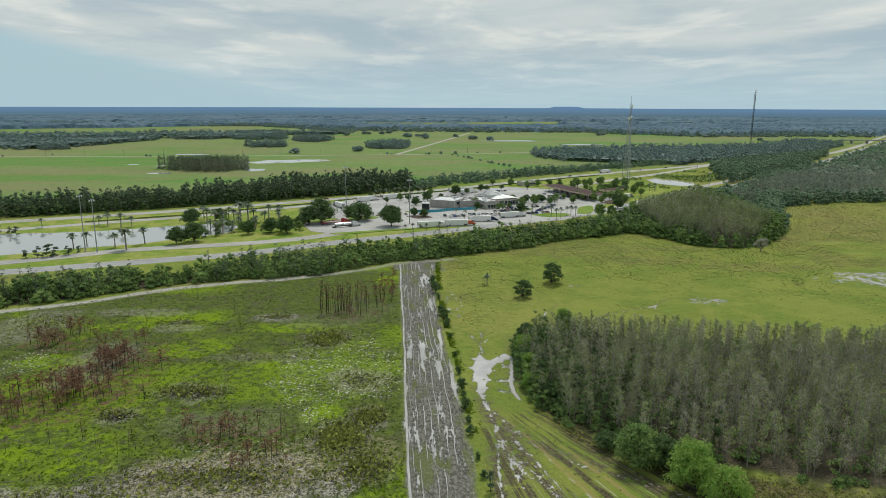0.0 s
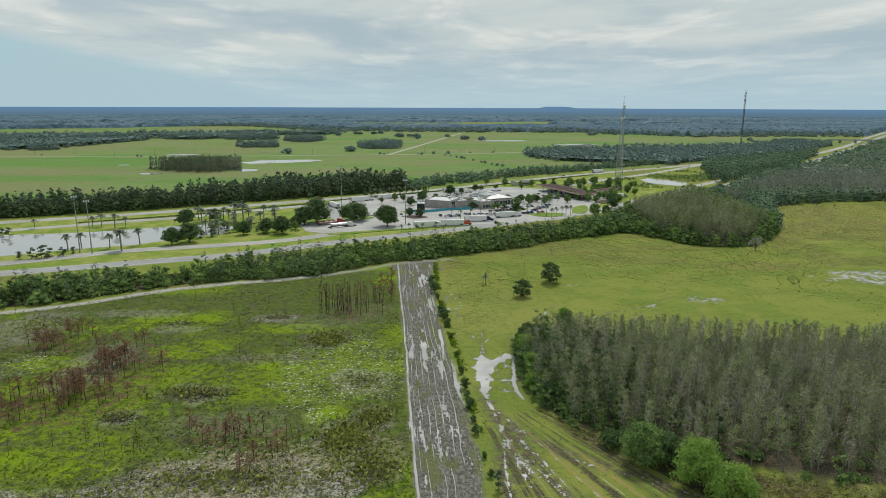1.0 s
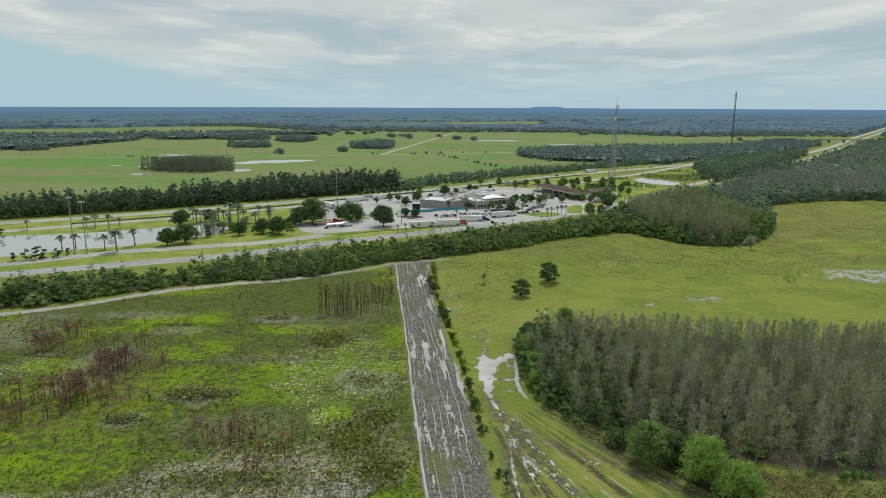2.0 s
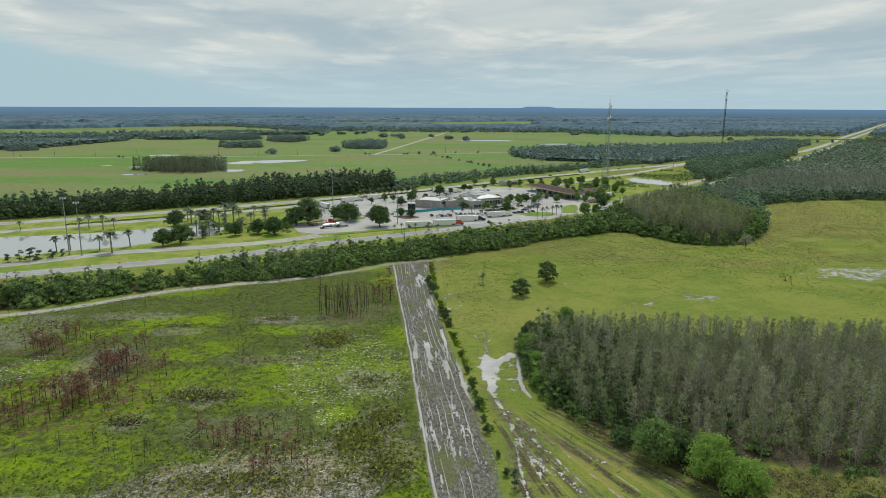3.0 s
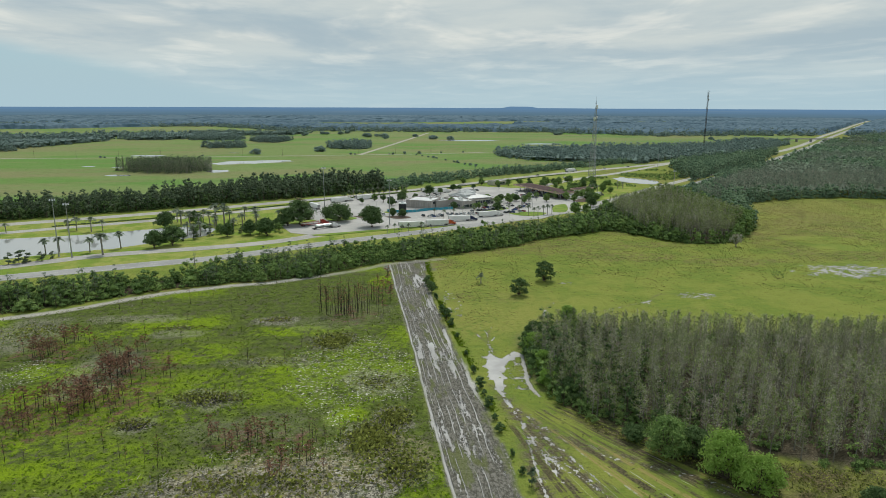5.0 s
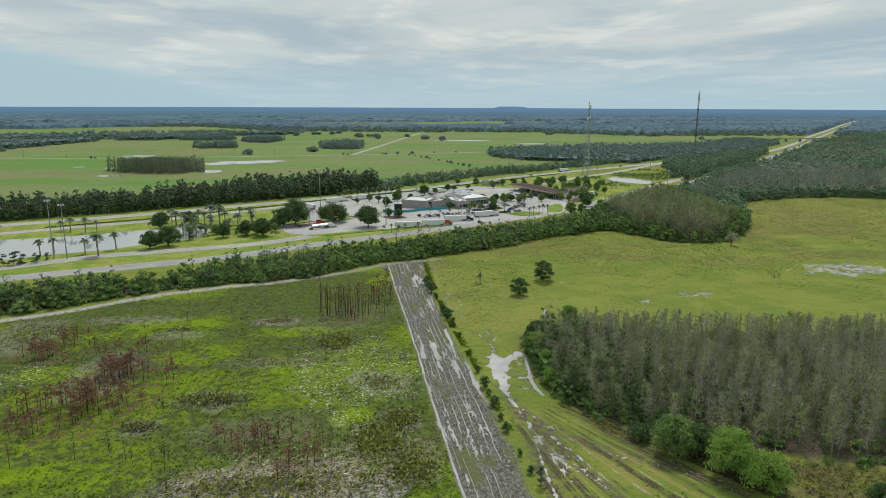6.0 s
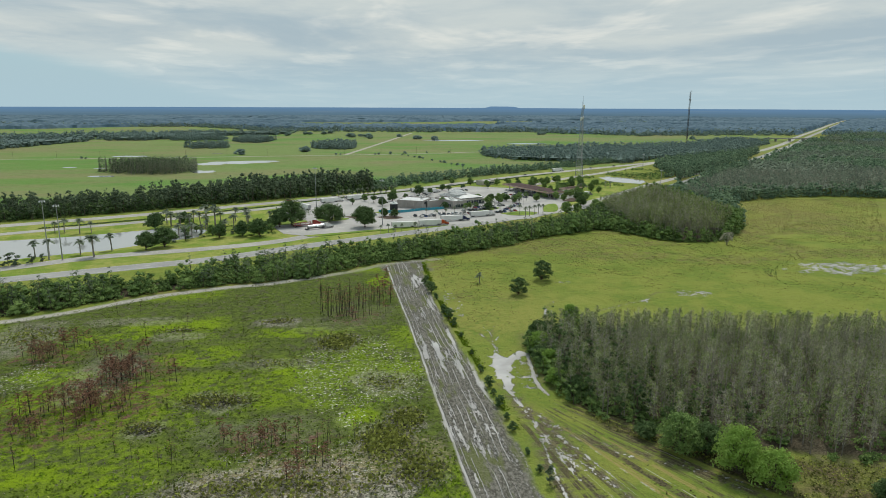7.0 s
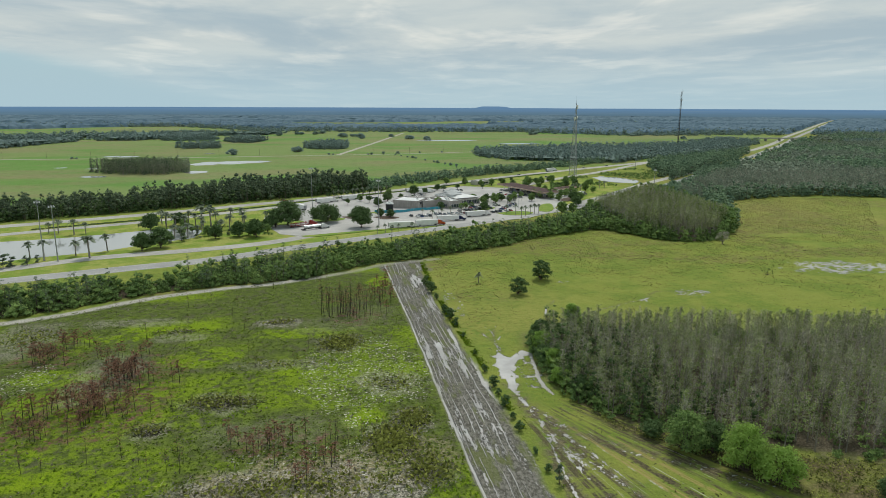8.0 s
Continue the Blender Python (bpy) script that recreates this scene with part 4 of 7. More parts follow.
def stems(heap, x, y, hgt, thick, lean, mat=0):
    """Slim three-sided trunks at all the points at once; lean (n, 2) is the offset of their tops."""
    n = len(x)
    w = np.arange(3) * 2 * np.pi / 3
    ring = np.stack([np.cos(w), np.sin(w)], 1)
    V = np.zeros((n, 3, 3, 3))
    for k, (z, f, g) in enumerate(((-0.2, 1.0, 0.0), (0.5, 0.66, 0.5), (1.0, 0.12, 1.0))):
        V[:, k, :, :2] = np.stack([x, y], 1)[:, None] + lean[:, None] * g + ring[None] * (thick * f)[:, None, None]
        V[:, k, :, 2] = (z if k == 0 else hgt * z)[:, None] if k else z
    base = np.array([(3 * a + b, 3 * a + (b + 1) % 3, 3 * a + 3 + (b + 1) % 3, 3 * a + 3 + b) for a in range(2) for b in range(3)])
    Q = (np.arange(n)[:, None, None] * 9 + base[None]).reshape(-1, 4)
    heap.add(V.reshape(-1, 3), Q, mq=mat)


def slivers(heap, A, B, wide, mat, r, tint=0.0):
    """Thin tapering twigs from A to B."""
    n = len(A)
    side = np.cross(B - A, r.normal(size=(n, 3)))
    side *= (wide / 2) / (np.linalg.norm(side, axis=1, keepdims=True) + 1e-9)
    V = np.stack([A - side, A + side, B], 1).reshape(-1, 3)
    heap.add(V, T=np.arange(3 * n).reshape(-1, 3), mt=mat, tint=np.repeat(np.broadcast_to(tint, n), 3))


def leafy_trees(heap, x, y, hgt, rad, n, leaf, seed, low=0.2, lumps=7, flat=0.8, tint=0.3, mat=1, cone=0.0, core=0.0, fine=False):
    """Trees of many leaf tufts on uneven lumps, each with its own trunk, at all the points at once."""
    r = np.random.default_rng(seed)
    m = len(x)
    if not m:
        return
    hgt, rad = many(hgt, m) * r.uniform(0.72, 1.22, m), many(rad, m) * r.uniform(0.75, 1.2, m)
    s = (np.arange(lumps) + r.uniform(0.1, 0.9, (m, lumps))) / lumps
    girth = np.sin(np.pi * np.clip(0.26 + 0.62 * s, 0, 1)) ** 0.7 * (1 - cone * s)
    w = r.uniform(0, 6.28, (m, 1)) + 2.4 * np.arange(lumps) + r.uniform(-0.5, 0.5, (m, lumps))
    d = rad[:, None] * girth * r.uniform(0.3, 0.72, (m, lumps))
    lr = rad[:, None] * r.uniform(0.26, 0.56, (m, lumps)) * (0.65 + 0.45 * girth)
    C = np.stack([x[:, None] + d * np.cos(w), y[:, None] + d * np.sin(w), np.maximum(hgt[:, None] * (low + (1 - low) * s) - lr * flat * 0.8, lr * 0.5)], -1)
    stems(heap, x, y, hgt * 0.8, 0.022 * hgt, r.normal(size=(m, 2)) * 0.02 * hgt[:, None])
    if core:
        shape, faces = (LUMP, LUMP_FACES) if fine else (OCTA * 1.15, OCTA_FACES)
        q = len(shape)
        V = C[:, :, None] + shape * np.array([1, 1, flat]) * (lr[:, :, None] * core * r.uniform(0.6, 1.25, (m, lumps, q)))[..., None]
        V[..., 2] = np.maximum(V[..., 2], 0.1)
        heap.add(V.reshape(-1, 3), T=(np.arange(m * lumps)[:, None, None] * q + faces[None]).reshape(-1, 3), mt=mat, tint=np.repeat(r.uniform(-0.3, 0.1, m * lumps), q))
    p = np.cumsum(lr**2, 1)
    k = (r.uniform(size=(m, n))[:, :, None] * p[:, None, -1:] > p[:, None, :]).sum(-1).clip(0, lumps - 1)
    rows = np.arange(m)[:, None]
    D = r.normal(size=(m, n, 3))
    D /= np.linalg.norm(D, axis=-1, keepdims=True)
    D[..., 2] = np.where(D[..., 2] < -0.4, -D[..., 2] * 0.7, D[..., 2])
    P = C[rows, k] + D * np.array([1, 1, flat]) * (lr[rows, k] * r.uniform(0.62, 1.02, (m, n)))[..., None]
    P[..., 2] = np.maximum(P[..., 2], 0.12)
    t = r.uniform(-tint, tint, (m, 1)) + r.uniform(-0.16, 0.16, (m, lumps))[rows, k] + r.uniform(-0.12, 0.12, (m, n))
    N = D + r.normal(size=D.shape) * 0.36 + np.array([0, 0, 0.25])
    leaf_quads(heap, P.reshape(-1, 3), N.reshape(-1, 3), leaf, mat, r, t.ravel())


def cypress_trees(heap, x, y, hgt, seed, boughs=110, twigs=150, leaves=40, wide=0.09, leaf=0.3, bare=0.3, reach=0.15, mix=0.5):
    """Slender pond cypresses: straight pale trunks, a haze of rising twigs, some in young leaf."""
    r = np.random.default_rng(seed)
    m = len(x)
    hgt = many(hgt, m) * r.uniform(0.86, 1.1, m)
    lean = r.normal(size=(m, 2)) * 0.018 * hgt[:, None]
    stems(heap, x, y, hgt, 0.014 * hgt + 0.03, lean)
    s = bare + (0.99 - bare) * r.uniform(0, 1, (m, boughs)) ** 0.85
    w = r.uniform(0, 6.28, (m, boughs))
    ln = hgt[:, None] * reach * (1.1 - s) ** 0.55 * r.uniform(0.45, 1.25, (m, boughs)) * r.uniform(0.75, 1.3, (m, 1))
    A = np.stack([x[:, None] + lean[:, :1] * s, y[:, None] + lean[:, 1:] * s, hgt[:, None] * s], -1)
    B = A + np.stack([ln * np.cos(w), ln * np.sin(w), ln * r.uniform(0.1, 0.75, (m, boughs))], -1)
    tone = r.uniform(-0.32, 0.32, (m, 1))
    slivers(heap, A.reshape(-1, 3), B.reshape(-1, 3), wide, 2, r, np.repeat(tone, boughs, 1).ravel())
    rows = np.arange(m)[:, None]
    k = r.integers(0, boughs, (m, twigs))
    P = A[rows, k] + (B - A)[rows, k] * r.uniform(0.3, 1.0, (m, twigs, 1))
    E = P + (B - A)[rows, k] * 0.25 + r.normal(size=(m, twigs, 3)) * np.array([0.33, 0.33, 0.25]) + np.array([0, 0, 0.22])
    slivers(heap, P.reshape(-1, 3), E.reshape(-1, 3), wide * 0.9, 2, r, (tone + r.uniform(-0.1, 0.1, (m, twigs))).ravel())
    # young leaf on some of the trees, patchily
    green = np.clip(smooth(fbm(x, y, 22, 3, seed + 5), 0.38, 0.66) * 0.6 + r.uniform(-0.45, 0.75, m) * mix + mix * 0.35, 0.04, 1.0)
    k = r.integers(0, boughs, (m, leaves))
    P = A[rows, k] + (B - A)[rows, k] * r.uniform(0.35, 1.1, (m, leaves, 1)) + r.normal(size=(m, leaves, 3)) * 0.22
    on = r.uniform(size=(m, leaves)) < green[:, None]
    t = np.broadcast_to(tone, on.shape)[on]
    leaf_quads(heap, P[on], r.normal(size=(int(on.sum()), 3)) + np.array([0, 0, 0.6]), leaf, 1, r, t + r.uniform(-0.15, 0.15, len(t)))


def lower_canopy(heap, poly, top, step, seed, keep=None, inset=3.0):
    """The closed leaf layer below the treetops of a dense wood."""
    r = np.random.default_rng(seed)
    xs, ys = [p[0] for p in poly], [p[1] for p in poly]
    gx, gy = np.meshgrid(np.arange(min(xs), max(xs) + step, step), np.arange(min(ys), max(ys) + step, step))
    ny, nx = gx.shape
    x = gx.ravel() + r.uniform(-0.4, 0.4, gx.size) * step
    y = gy.ravel() + r.uniform(-0.4, 0.4, gx.size) * step
    ok = (poly_dist(x, y, poly) > inset) & in_view(x, y)
    if keep is not None:
        ok &= keep(x, y)
    z = top * (0.8 + 0.4 * fbm(x, y, 25, 2, seed)) + r.uniform(-0.09, 0.09, x.shape) * top
    i = np.arange(nx * ny).reshape(ny, nx)
    Q = np.stack([i[:-1, :-1], i[:-1, 1:], i[1:, 1:], i[1:, :-1]], -1).reshape(-1, 4)
    Q = Q[ok[Q].all(1)]
    if not len(Q):
        return
    used, back = np.unique(Q, return_inverse=True)
    Q = back.reshape(-1, 4)
    heap.add(np.c_[x, y, z][used], T=np.concatenate([Q[:, [0, 1, 2]], Q[:, [0, 2, 3]]]), mt=1, tint=r.uniform(-0.55, 0.0, len(used)))


def woods(name, heap, mats, label):
    ob = new(name, heap.mesh(name, mats))
    return tagged(ob, label, "trees", kind="stuff")


# grey-green cypress leaf, its colour lightened for the haze over the eastern wood
LEAF_GREY = leaf_mat("grey_green_leaves", (0.140, 0.178, 0.138), (0.236, 0.286, 0.212), (0.345, 0.398, 0.290), 0.3)
LEAF_BRUSH = leaf_mat("palmetto_leaves", (0.090, 0.105, 0.030), (0.200, 0.225, 0.055), (0.400, 0.430, 0.105), 0.35)

# ---- woods ----
BELT = BELT_FRONT + BELT_BACK
SHRUBS = [shrub(130 + k) for k in range(4)]

GREY_WOOD = [BARK_PALE, LEAF_PINE, TWIG]
h = Heap()
x, y = scatter(BELT, 5.4, 1, lambda x, y: (x < 165) & in_view(x, y))
rise = 0.95 - 0.12 * smooth(x, -170, -90) + 0.28 * smooth(x, -60, 60) + 0.75 * (fbm(x, y, 18, 2, 3) - 0.5)
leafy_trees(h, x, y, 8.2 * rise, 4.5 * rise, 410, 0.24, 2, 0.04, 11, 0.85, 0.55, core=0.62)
x, y = scatter(BELT, 2.6, 5, lambda x, y: (x < 225) & (poly_dist(x, y, BELT) < 3.5) & in_view(x, y))
leafy_trees(h, x, y, 2.8, 2.0, 50, 0.21, 6, 0.0, 5, 0.85, 0.5, core=0.6)
woods("tree_belt", h, [BARK, LEAF_BELT, TWIG], "dense green belt of broadleaf scrub trees beside the sandy road")

h = Heap()
x, y = scatter(BELT, 6.5, 9, lambda x, y: (x < 150) & (fbm(x, y, 30, 2, 8) > 0.50 - 0.14 * smooth(-x, 100, 160)) & in_view(x, y))
leafy_trees(h, x, y, 11.0, 2.3, 170, 0.24, 10, 0.35, 8, 0.7, 0.4, 1, 0.3)
woods("pine_belt", h, [BARK, LEAF_PINE, TWIG], "slender grey-green pines standing up out of the tree belt")

h = Heap()
x, y = scatter(BELT, 3.9, 4, lambda x, y: (x >= 140) & in_view(x, y) & (poly_dist(x, y, BELT) > 5.5))
cypress_trees(h, x, y, 17.0 * (0.8 + 0.2 * smooth(poly_dist(x, y, BELT), 4, 16)), 4, 60, 50, 110, 0.15, 0.36, 0.34, 0.19, 0.85)
woods("cypress_corner", h, [BARK_PALE, LEAF_CYP, TWIG], "grey-green cypress wood at the pasture's corner")
h = Heap()
x, y = scatter(BELT, 4.6, 7, lambda x, y: (x >= 135) & in_view(x, y) & ((poly_dist(x, y, BELT) < 7) | (x > 205)))
leafy_trees(h, x, y, 8.5 + 6.5 * smooth(x, 188, 206), 3.5 + 1.8 * smooth(x, 188, 206), 300, 0.28, 8, 0.04, 9, 0.85, 0.45, core=0.58)
woods("understory_corner", h, [BARK, LEAF_BELT, TWIG], "dark green understory trees among the corner cypresses")

EAST = [(224, 419), (245, 455), (262, 500), (278, 535), (300, 546), (342, 560), (390, 567), (440, 550), (520, 545), (700, 560), (1000, 700), (1250, 1000), (1500, 1900), (1000, 1480), (800, 1235), (590, 985), (500, 876), (415, 782), (345, 700), (300, 648), (240, 583), (225, 560), (224, 470)]
east_rim = lambda x, y: poly_dist(x, y, EAST)
leafy = lambda x, y: (fbm(x, y, 90, 3, 81) + 0.35 * smooth(-east_rim(x, y), -26, -6)) > 0.54
clearing = lambda x, y: ((x - 1120) / 150) ** 2 + ((y - 1400) / 85) ** 2 > 1
h = Heap()
x, y = scatter(EAST, 7.2, 301, lambda x, y: in_view(x, y) & (y < 820) & leafy(x, y) & (east_rim(x, y) > 2))
leafy_trees(h, x, y, 13.5, 5.6, 125, 0.50, 302, 0.08, 8, 0.85, 0.55, core=0.62)
x, y = scatter(EAST, 5.2, 303, lambda x, y: in_view(x, y) & (y < 640) & (east_rim(x, y) < 8))
leafy_trees(h, x, y, 9.5, 3.9, 110, 0.44, 304, 0.02, 6, 0.85, 0.5, core=0.62)
x, y = scatter(EAST, 12.5, 305, lambda x, y: in_view(x, y) & (y >= 820) & leafy(x, y) & clearing(x, y))
leafy_trees(h, x, y, 11.5, 7.6, 34, 1.25, 306, 0.1, 6, 0.75, 0.5, core=0.62)
lower_canopy(h, EAST, 5.0, 6.0, 307, lambda x, y: leafy(x, y) & clearing(x, y), 5.0)
woods("east_broadleaf", h, [BARK, LEAF_WOOD, TWIG], "wide wood of green broadleaf trees")
h = Heap()
x, y = scatter(EAST, 5.0, 25, lambda x, y: in_view(x, y) & (y < 700) & ~leafy(x, y))
cypress_trees(h, x, y, 15.0, 26, 20, 10, 50, 0.26, 0.58, 0.45, 0.2, 0.9)
x, y = scatter(EAST, 10.5, 27, lambda x, y: in_view(x, y) & (y >= 700) & ~leafy(x, y) & clearing(x, y))
leafy_trees(h, x, y, 13.0, 6.2, 34, 1.0, 28, 0.25, 6, 0.65, 0.35, core=0.62)
lower_canopy(h, EAST, 6.0, 6.0, 29, lambda x, y: ~leafy(x, y) & clearing(x, y), 5.0)
woods("east_cypress", h, [BARK_PALE, LEAF_GREY, TWIG], "wide wood of grey-green cypress trees")

MIDWOOD = [(139, 1075), (181, 980), (242, 950), (300, 942), (330, 918), (430, 998), (560, 1092), (690, 1204), (780, 1308), (870, 1420), (800, 1480), (640, 1340), (520, 1290), (440, 1267), (350, 1250), (250, 1200), (160, 1160)]
h = Heap()
x, y = scatter(MIDWOOD, 12.0, 305, lambda x, y: poly_dist(x, y, MIDWOOD) > 2)
leafy_trees(h, x, y, 13.5, 7.0, 46, 0.9, 16, 0.08, 7, 0.8, 0.4, core=0.62)
lower_canopy(h, MIDWOOD, 5.0, 8.0, 15, None, 8.0)
woods("middle_wood", h, [BARK, LEAF_HAZED, TWIG], "dark green wood between the pasture and the highway")

MEDIAN_WOOD = [(352, 862), (335, 800), (352, 768), (415, 842), (474, 902), (530, 962), (594, 1036), (640, 1092), (664, 1136), (560, 1050), (440, 964), (396, 925)]
h = Heap()
x, y = scatter(MEDIAN_WOOD, 7.5, 306)
leafy_trees(h, x, y, 12.5, 5.4, 64, 0.75, 24, 0.1, 8, 0.8, 0.45, core=0.62)
lower_canopy(h, MEDIAN_WOOD, 4.0, 5.0, 23, None, 6.0)
woods("median_wood", h, [BARK, LEAF_WOOD, TWIG], "wood of mixed trees between the two carriageways")

h = Heap()
px, py = [], []
for line, off, i0, deep in ((MAIN, 14.0, 0, 3.5), (MAIN, -14.0, 1, 3.5), (RAMP_OUT, 11.0, 2, 3.5)):
    r = np.random.default_rng(29 + i0)
    for (x0, y0), (x1, y1) in zip(line, line[1:]):
        if not 318 < x0 < 478:
            continue
        d = Vector((x1 - x0, y1 - y0)).normalized()
        for _ in range(4):
            o, a = off + r.uniform(-deep, deep), r.uniform(0, 11)
            px.append(x0 + d.x * a - d.y * o), py.append(y0 + d.y * a + d.x * o)
leafy_trees(h, np.array(px), np.array(py), 14.0, 4.4, 80, 0.65, 31, 0.12, 8, 0.85, 0.4, core=0.62)
woods("roadside_wood", h, [BARK, LEAF_WOOD, TWIG], "tall grey-green trees crowding the exit ramp")

PINE_ROW = [(-700, 318), (-420, 430), (-319, 472), (-271, 495), (-220, 522), (-173, 550), (-128, 578), (-76, 610), (-26, 646), (-40, 672), (-80, 660), (-130, 630), (-175, 600), (-225, 566), (-275, 536), (-325, 506), (-420, 462), (-700, 350)]
h = Heap()
x, y = scatter(PINE_ROW, 6.2, 17, in_view)
grown = (0.80 + 0.26 * smooth(x, -330, -120)) * (0.75 + 0.5 * fbm(x, y, 26, 2, 18))
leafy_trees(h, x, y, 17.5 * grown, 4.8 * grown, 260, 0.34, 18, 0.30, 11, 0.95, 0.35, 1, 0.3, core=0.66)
lower_canopy(h, PINE_ROW, 5.0, 5.0, 207, None, 7.0)
woods("pine_row", h, [BARK, LEAF_PINE, TWIG], "tall dark green pine row along the far carriageway")
h = Heap()
x, y = scatter(PINE_ROW, 5.2, 19, lambda x, y: in_view(x, y) & (poly_dist(x, y, PINE_ROW) < 12))
leafy_trees(h, x, y, 11.0, 4.4, 150, 0.36, 20, 0.03, 9, 0.9, 0.35, core=0.62)
woods("row_understory", h, [BARK, LEAF_OAK, TWIG], "dark green broadleaf understory of the pine row")

LOW_ROW = [(-30, 642), (9, 682), (74, 747), (147, 799), (217, 857), (300, 917), (330, 937), (318, 956), (200, 872), (130, 822), (60, 772), (0, 712), (-40, 672)]
h = Heap()
x, y = scatter(LOW_ROW, 7.0, 22)
leafy_trees(h, x, y, 8.0 + 5.0 * (fbm(x, y, 40, 2, 6) - 0.3), 4.6, 64, 0.62, 22, 0.03, 8, 0.85, 0.45, core=0.62)
woods("low_tree_row", h, [BARK, LEAF_WOOD, TWIG], "uneven row of low green trees behind the plaza")

for k, (cx, cy, rx, ry, tall, wide_) in enumerate([(-302, 850, 54, 36, 16.5, 0), (-352, 1320, 40, 42, 13, 6), (-300, 1540, 40, 80, 14, 7), (-110, 1325, 44, 85, 13, 6.5), (-720, 1215, 24, 26, 13, 6), (785, 1455, 40, 30, 13, 7), (1085, 1375, 42, 26, 14, 7), (-440, 1610, 60, 50, 13, 7)]):
    h = Heap()
    shore = blob_poly(cx, cy, rx, ry, 70 + k)
    if wide_ == 0:
        x, y = scatter(shore, 4.4, 30 + k)
        cypress_trees(h, x, y, tall, 40 + k, 24, 12, 80, 0.24, 0.5, 0.2, 0.17, 0.9)
        leafy_trees(h, x[::3], y[::3], 4.5, 3.0, 40, 0.7, 41, 0.05, 5, 0.8, 0.4)
    else:
        x, y = scatter(shore, 9.0, 30 + k)
        leafy_trees(h, x, y, tall, wide_, 56, 0.9, 40 + k, 0.04, 9, 0.85, 0.3, core=0.62)
    woods("island_wood", h, GREY_WOOD if wide_ == 0 else [BARK, LEAF_HAZED, TWIG], "rounded dark island of trees in the open pasture")

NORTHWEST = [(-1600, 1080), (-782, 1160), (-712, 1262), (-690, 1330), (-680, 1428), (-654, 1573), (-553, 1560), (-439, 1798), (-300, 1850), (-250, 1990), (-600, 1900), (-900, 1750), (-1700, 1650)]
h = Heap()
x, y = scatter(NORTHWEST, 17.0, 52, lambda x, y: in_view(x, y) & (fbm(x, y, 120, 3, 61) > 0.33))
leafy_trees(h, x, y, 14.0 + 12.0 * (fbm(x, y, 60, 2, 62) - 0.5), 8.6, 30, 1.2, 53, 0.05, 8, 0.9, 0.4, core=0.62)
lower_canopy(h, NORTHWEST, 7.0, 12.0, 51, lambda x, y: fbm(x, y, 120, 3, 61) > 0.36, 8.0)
woods("northwest_wood", h, [BARK, LEAF_HAZED, TWIG], "ragged dark wood at the pasture's edge")

# cypress dome in the near pasture
dome_rim = lambda x, y: poly_dist(x, y, DOME)
near_view = lambda x, y: in_view(x, y) & (y > 100) & (x < 0.9 * y + 10)
h = Heap()
x, y = scatter(DOME, 3.9, 61, lambda x, y: near_view(x, y) & (dome_rim(x, y) > 2.0))
cypress_trees(h, x, y, 14.0 * (0.66 + 0.34 * smooth(dome_rim(x, y), 0, 26)), 62, 95, 160, 200, 0.075, 0.195, 0.24, 0.20, 0.85)
woods("cypress_dome", h, [BARK_PALE, LEAF_CYP, TWIG], "dense dome of grey leafless and pale green cypress trees")
h = Heap()
x, y = scatter(DOME, 3.1, 63, lambda x, y: near_view(x, y) & (dome_rim(x, y) < 8) & ((y > 150) | (fbm(x, y, 9, 2, 63) > 0.45)))
west = smooth(y, 150, 172) * smooth(-x, -48, -30)
leafy_trees(h, x, y, 2.2 + 4.2 * west, 1.9 + 1.4 * west, 170, 0.19, 64, 0.0, 8, 0.85, 0.5, core=0.6)
x, y = scatter(DOME, 4.4, 65, lambda x, y: near_view(x, y) & (dome_rim(x, y) >= 6))
leafy_trees(h, x, y, 4.2, 2.3, 46, 0.36, 66, 0.0, 5, 0.8, 0.4)
x, y = scatter(DOME, 4.6, 70, lambda x, y: near_view(x, y) & (dome_rim(x, y) > 3) & (x + 0.25 * (y - 190) < 58) & (fbm(x, y, 12, 2, 71) > 0.33 + 0.16 * smooth(x, 40, 60)))
tall = Heap()
leafy_trees(tall, x, y, 10.0, 2.6, 220, 0.21, 72, 0.08, 9, 0.9, 0.45, core=0.55)
woods("dome_broadleaf", tall, [BARK, LEAF_OAK, TWIG], "dark green broadleaf trees on the western side of the cypress dome")
woods("dome_understory", h, [BARK, LEAF_BELT, TWIG], "bright green shrubs and young trees fringing the cypress dome")
h = Heap()
x, y = scatter(FRINGE, 1.2, 67, lambda x, y: fbm(x, y, 6, 2, 68) > 0.30)
leafy_trees(h, x, y, 0.5 + 1.6 * fbm(x, y, 7, 2, 73), 0.9, 18, 0.17, 69, 0.0, 3, 0.7, 0.7)
woods("fringe_scrub", h, [BARK, LEAF_BRUSH, TWIG], "low brown and olive scrub at the foot of the cypress dome")


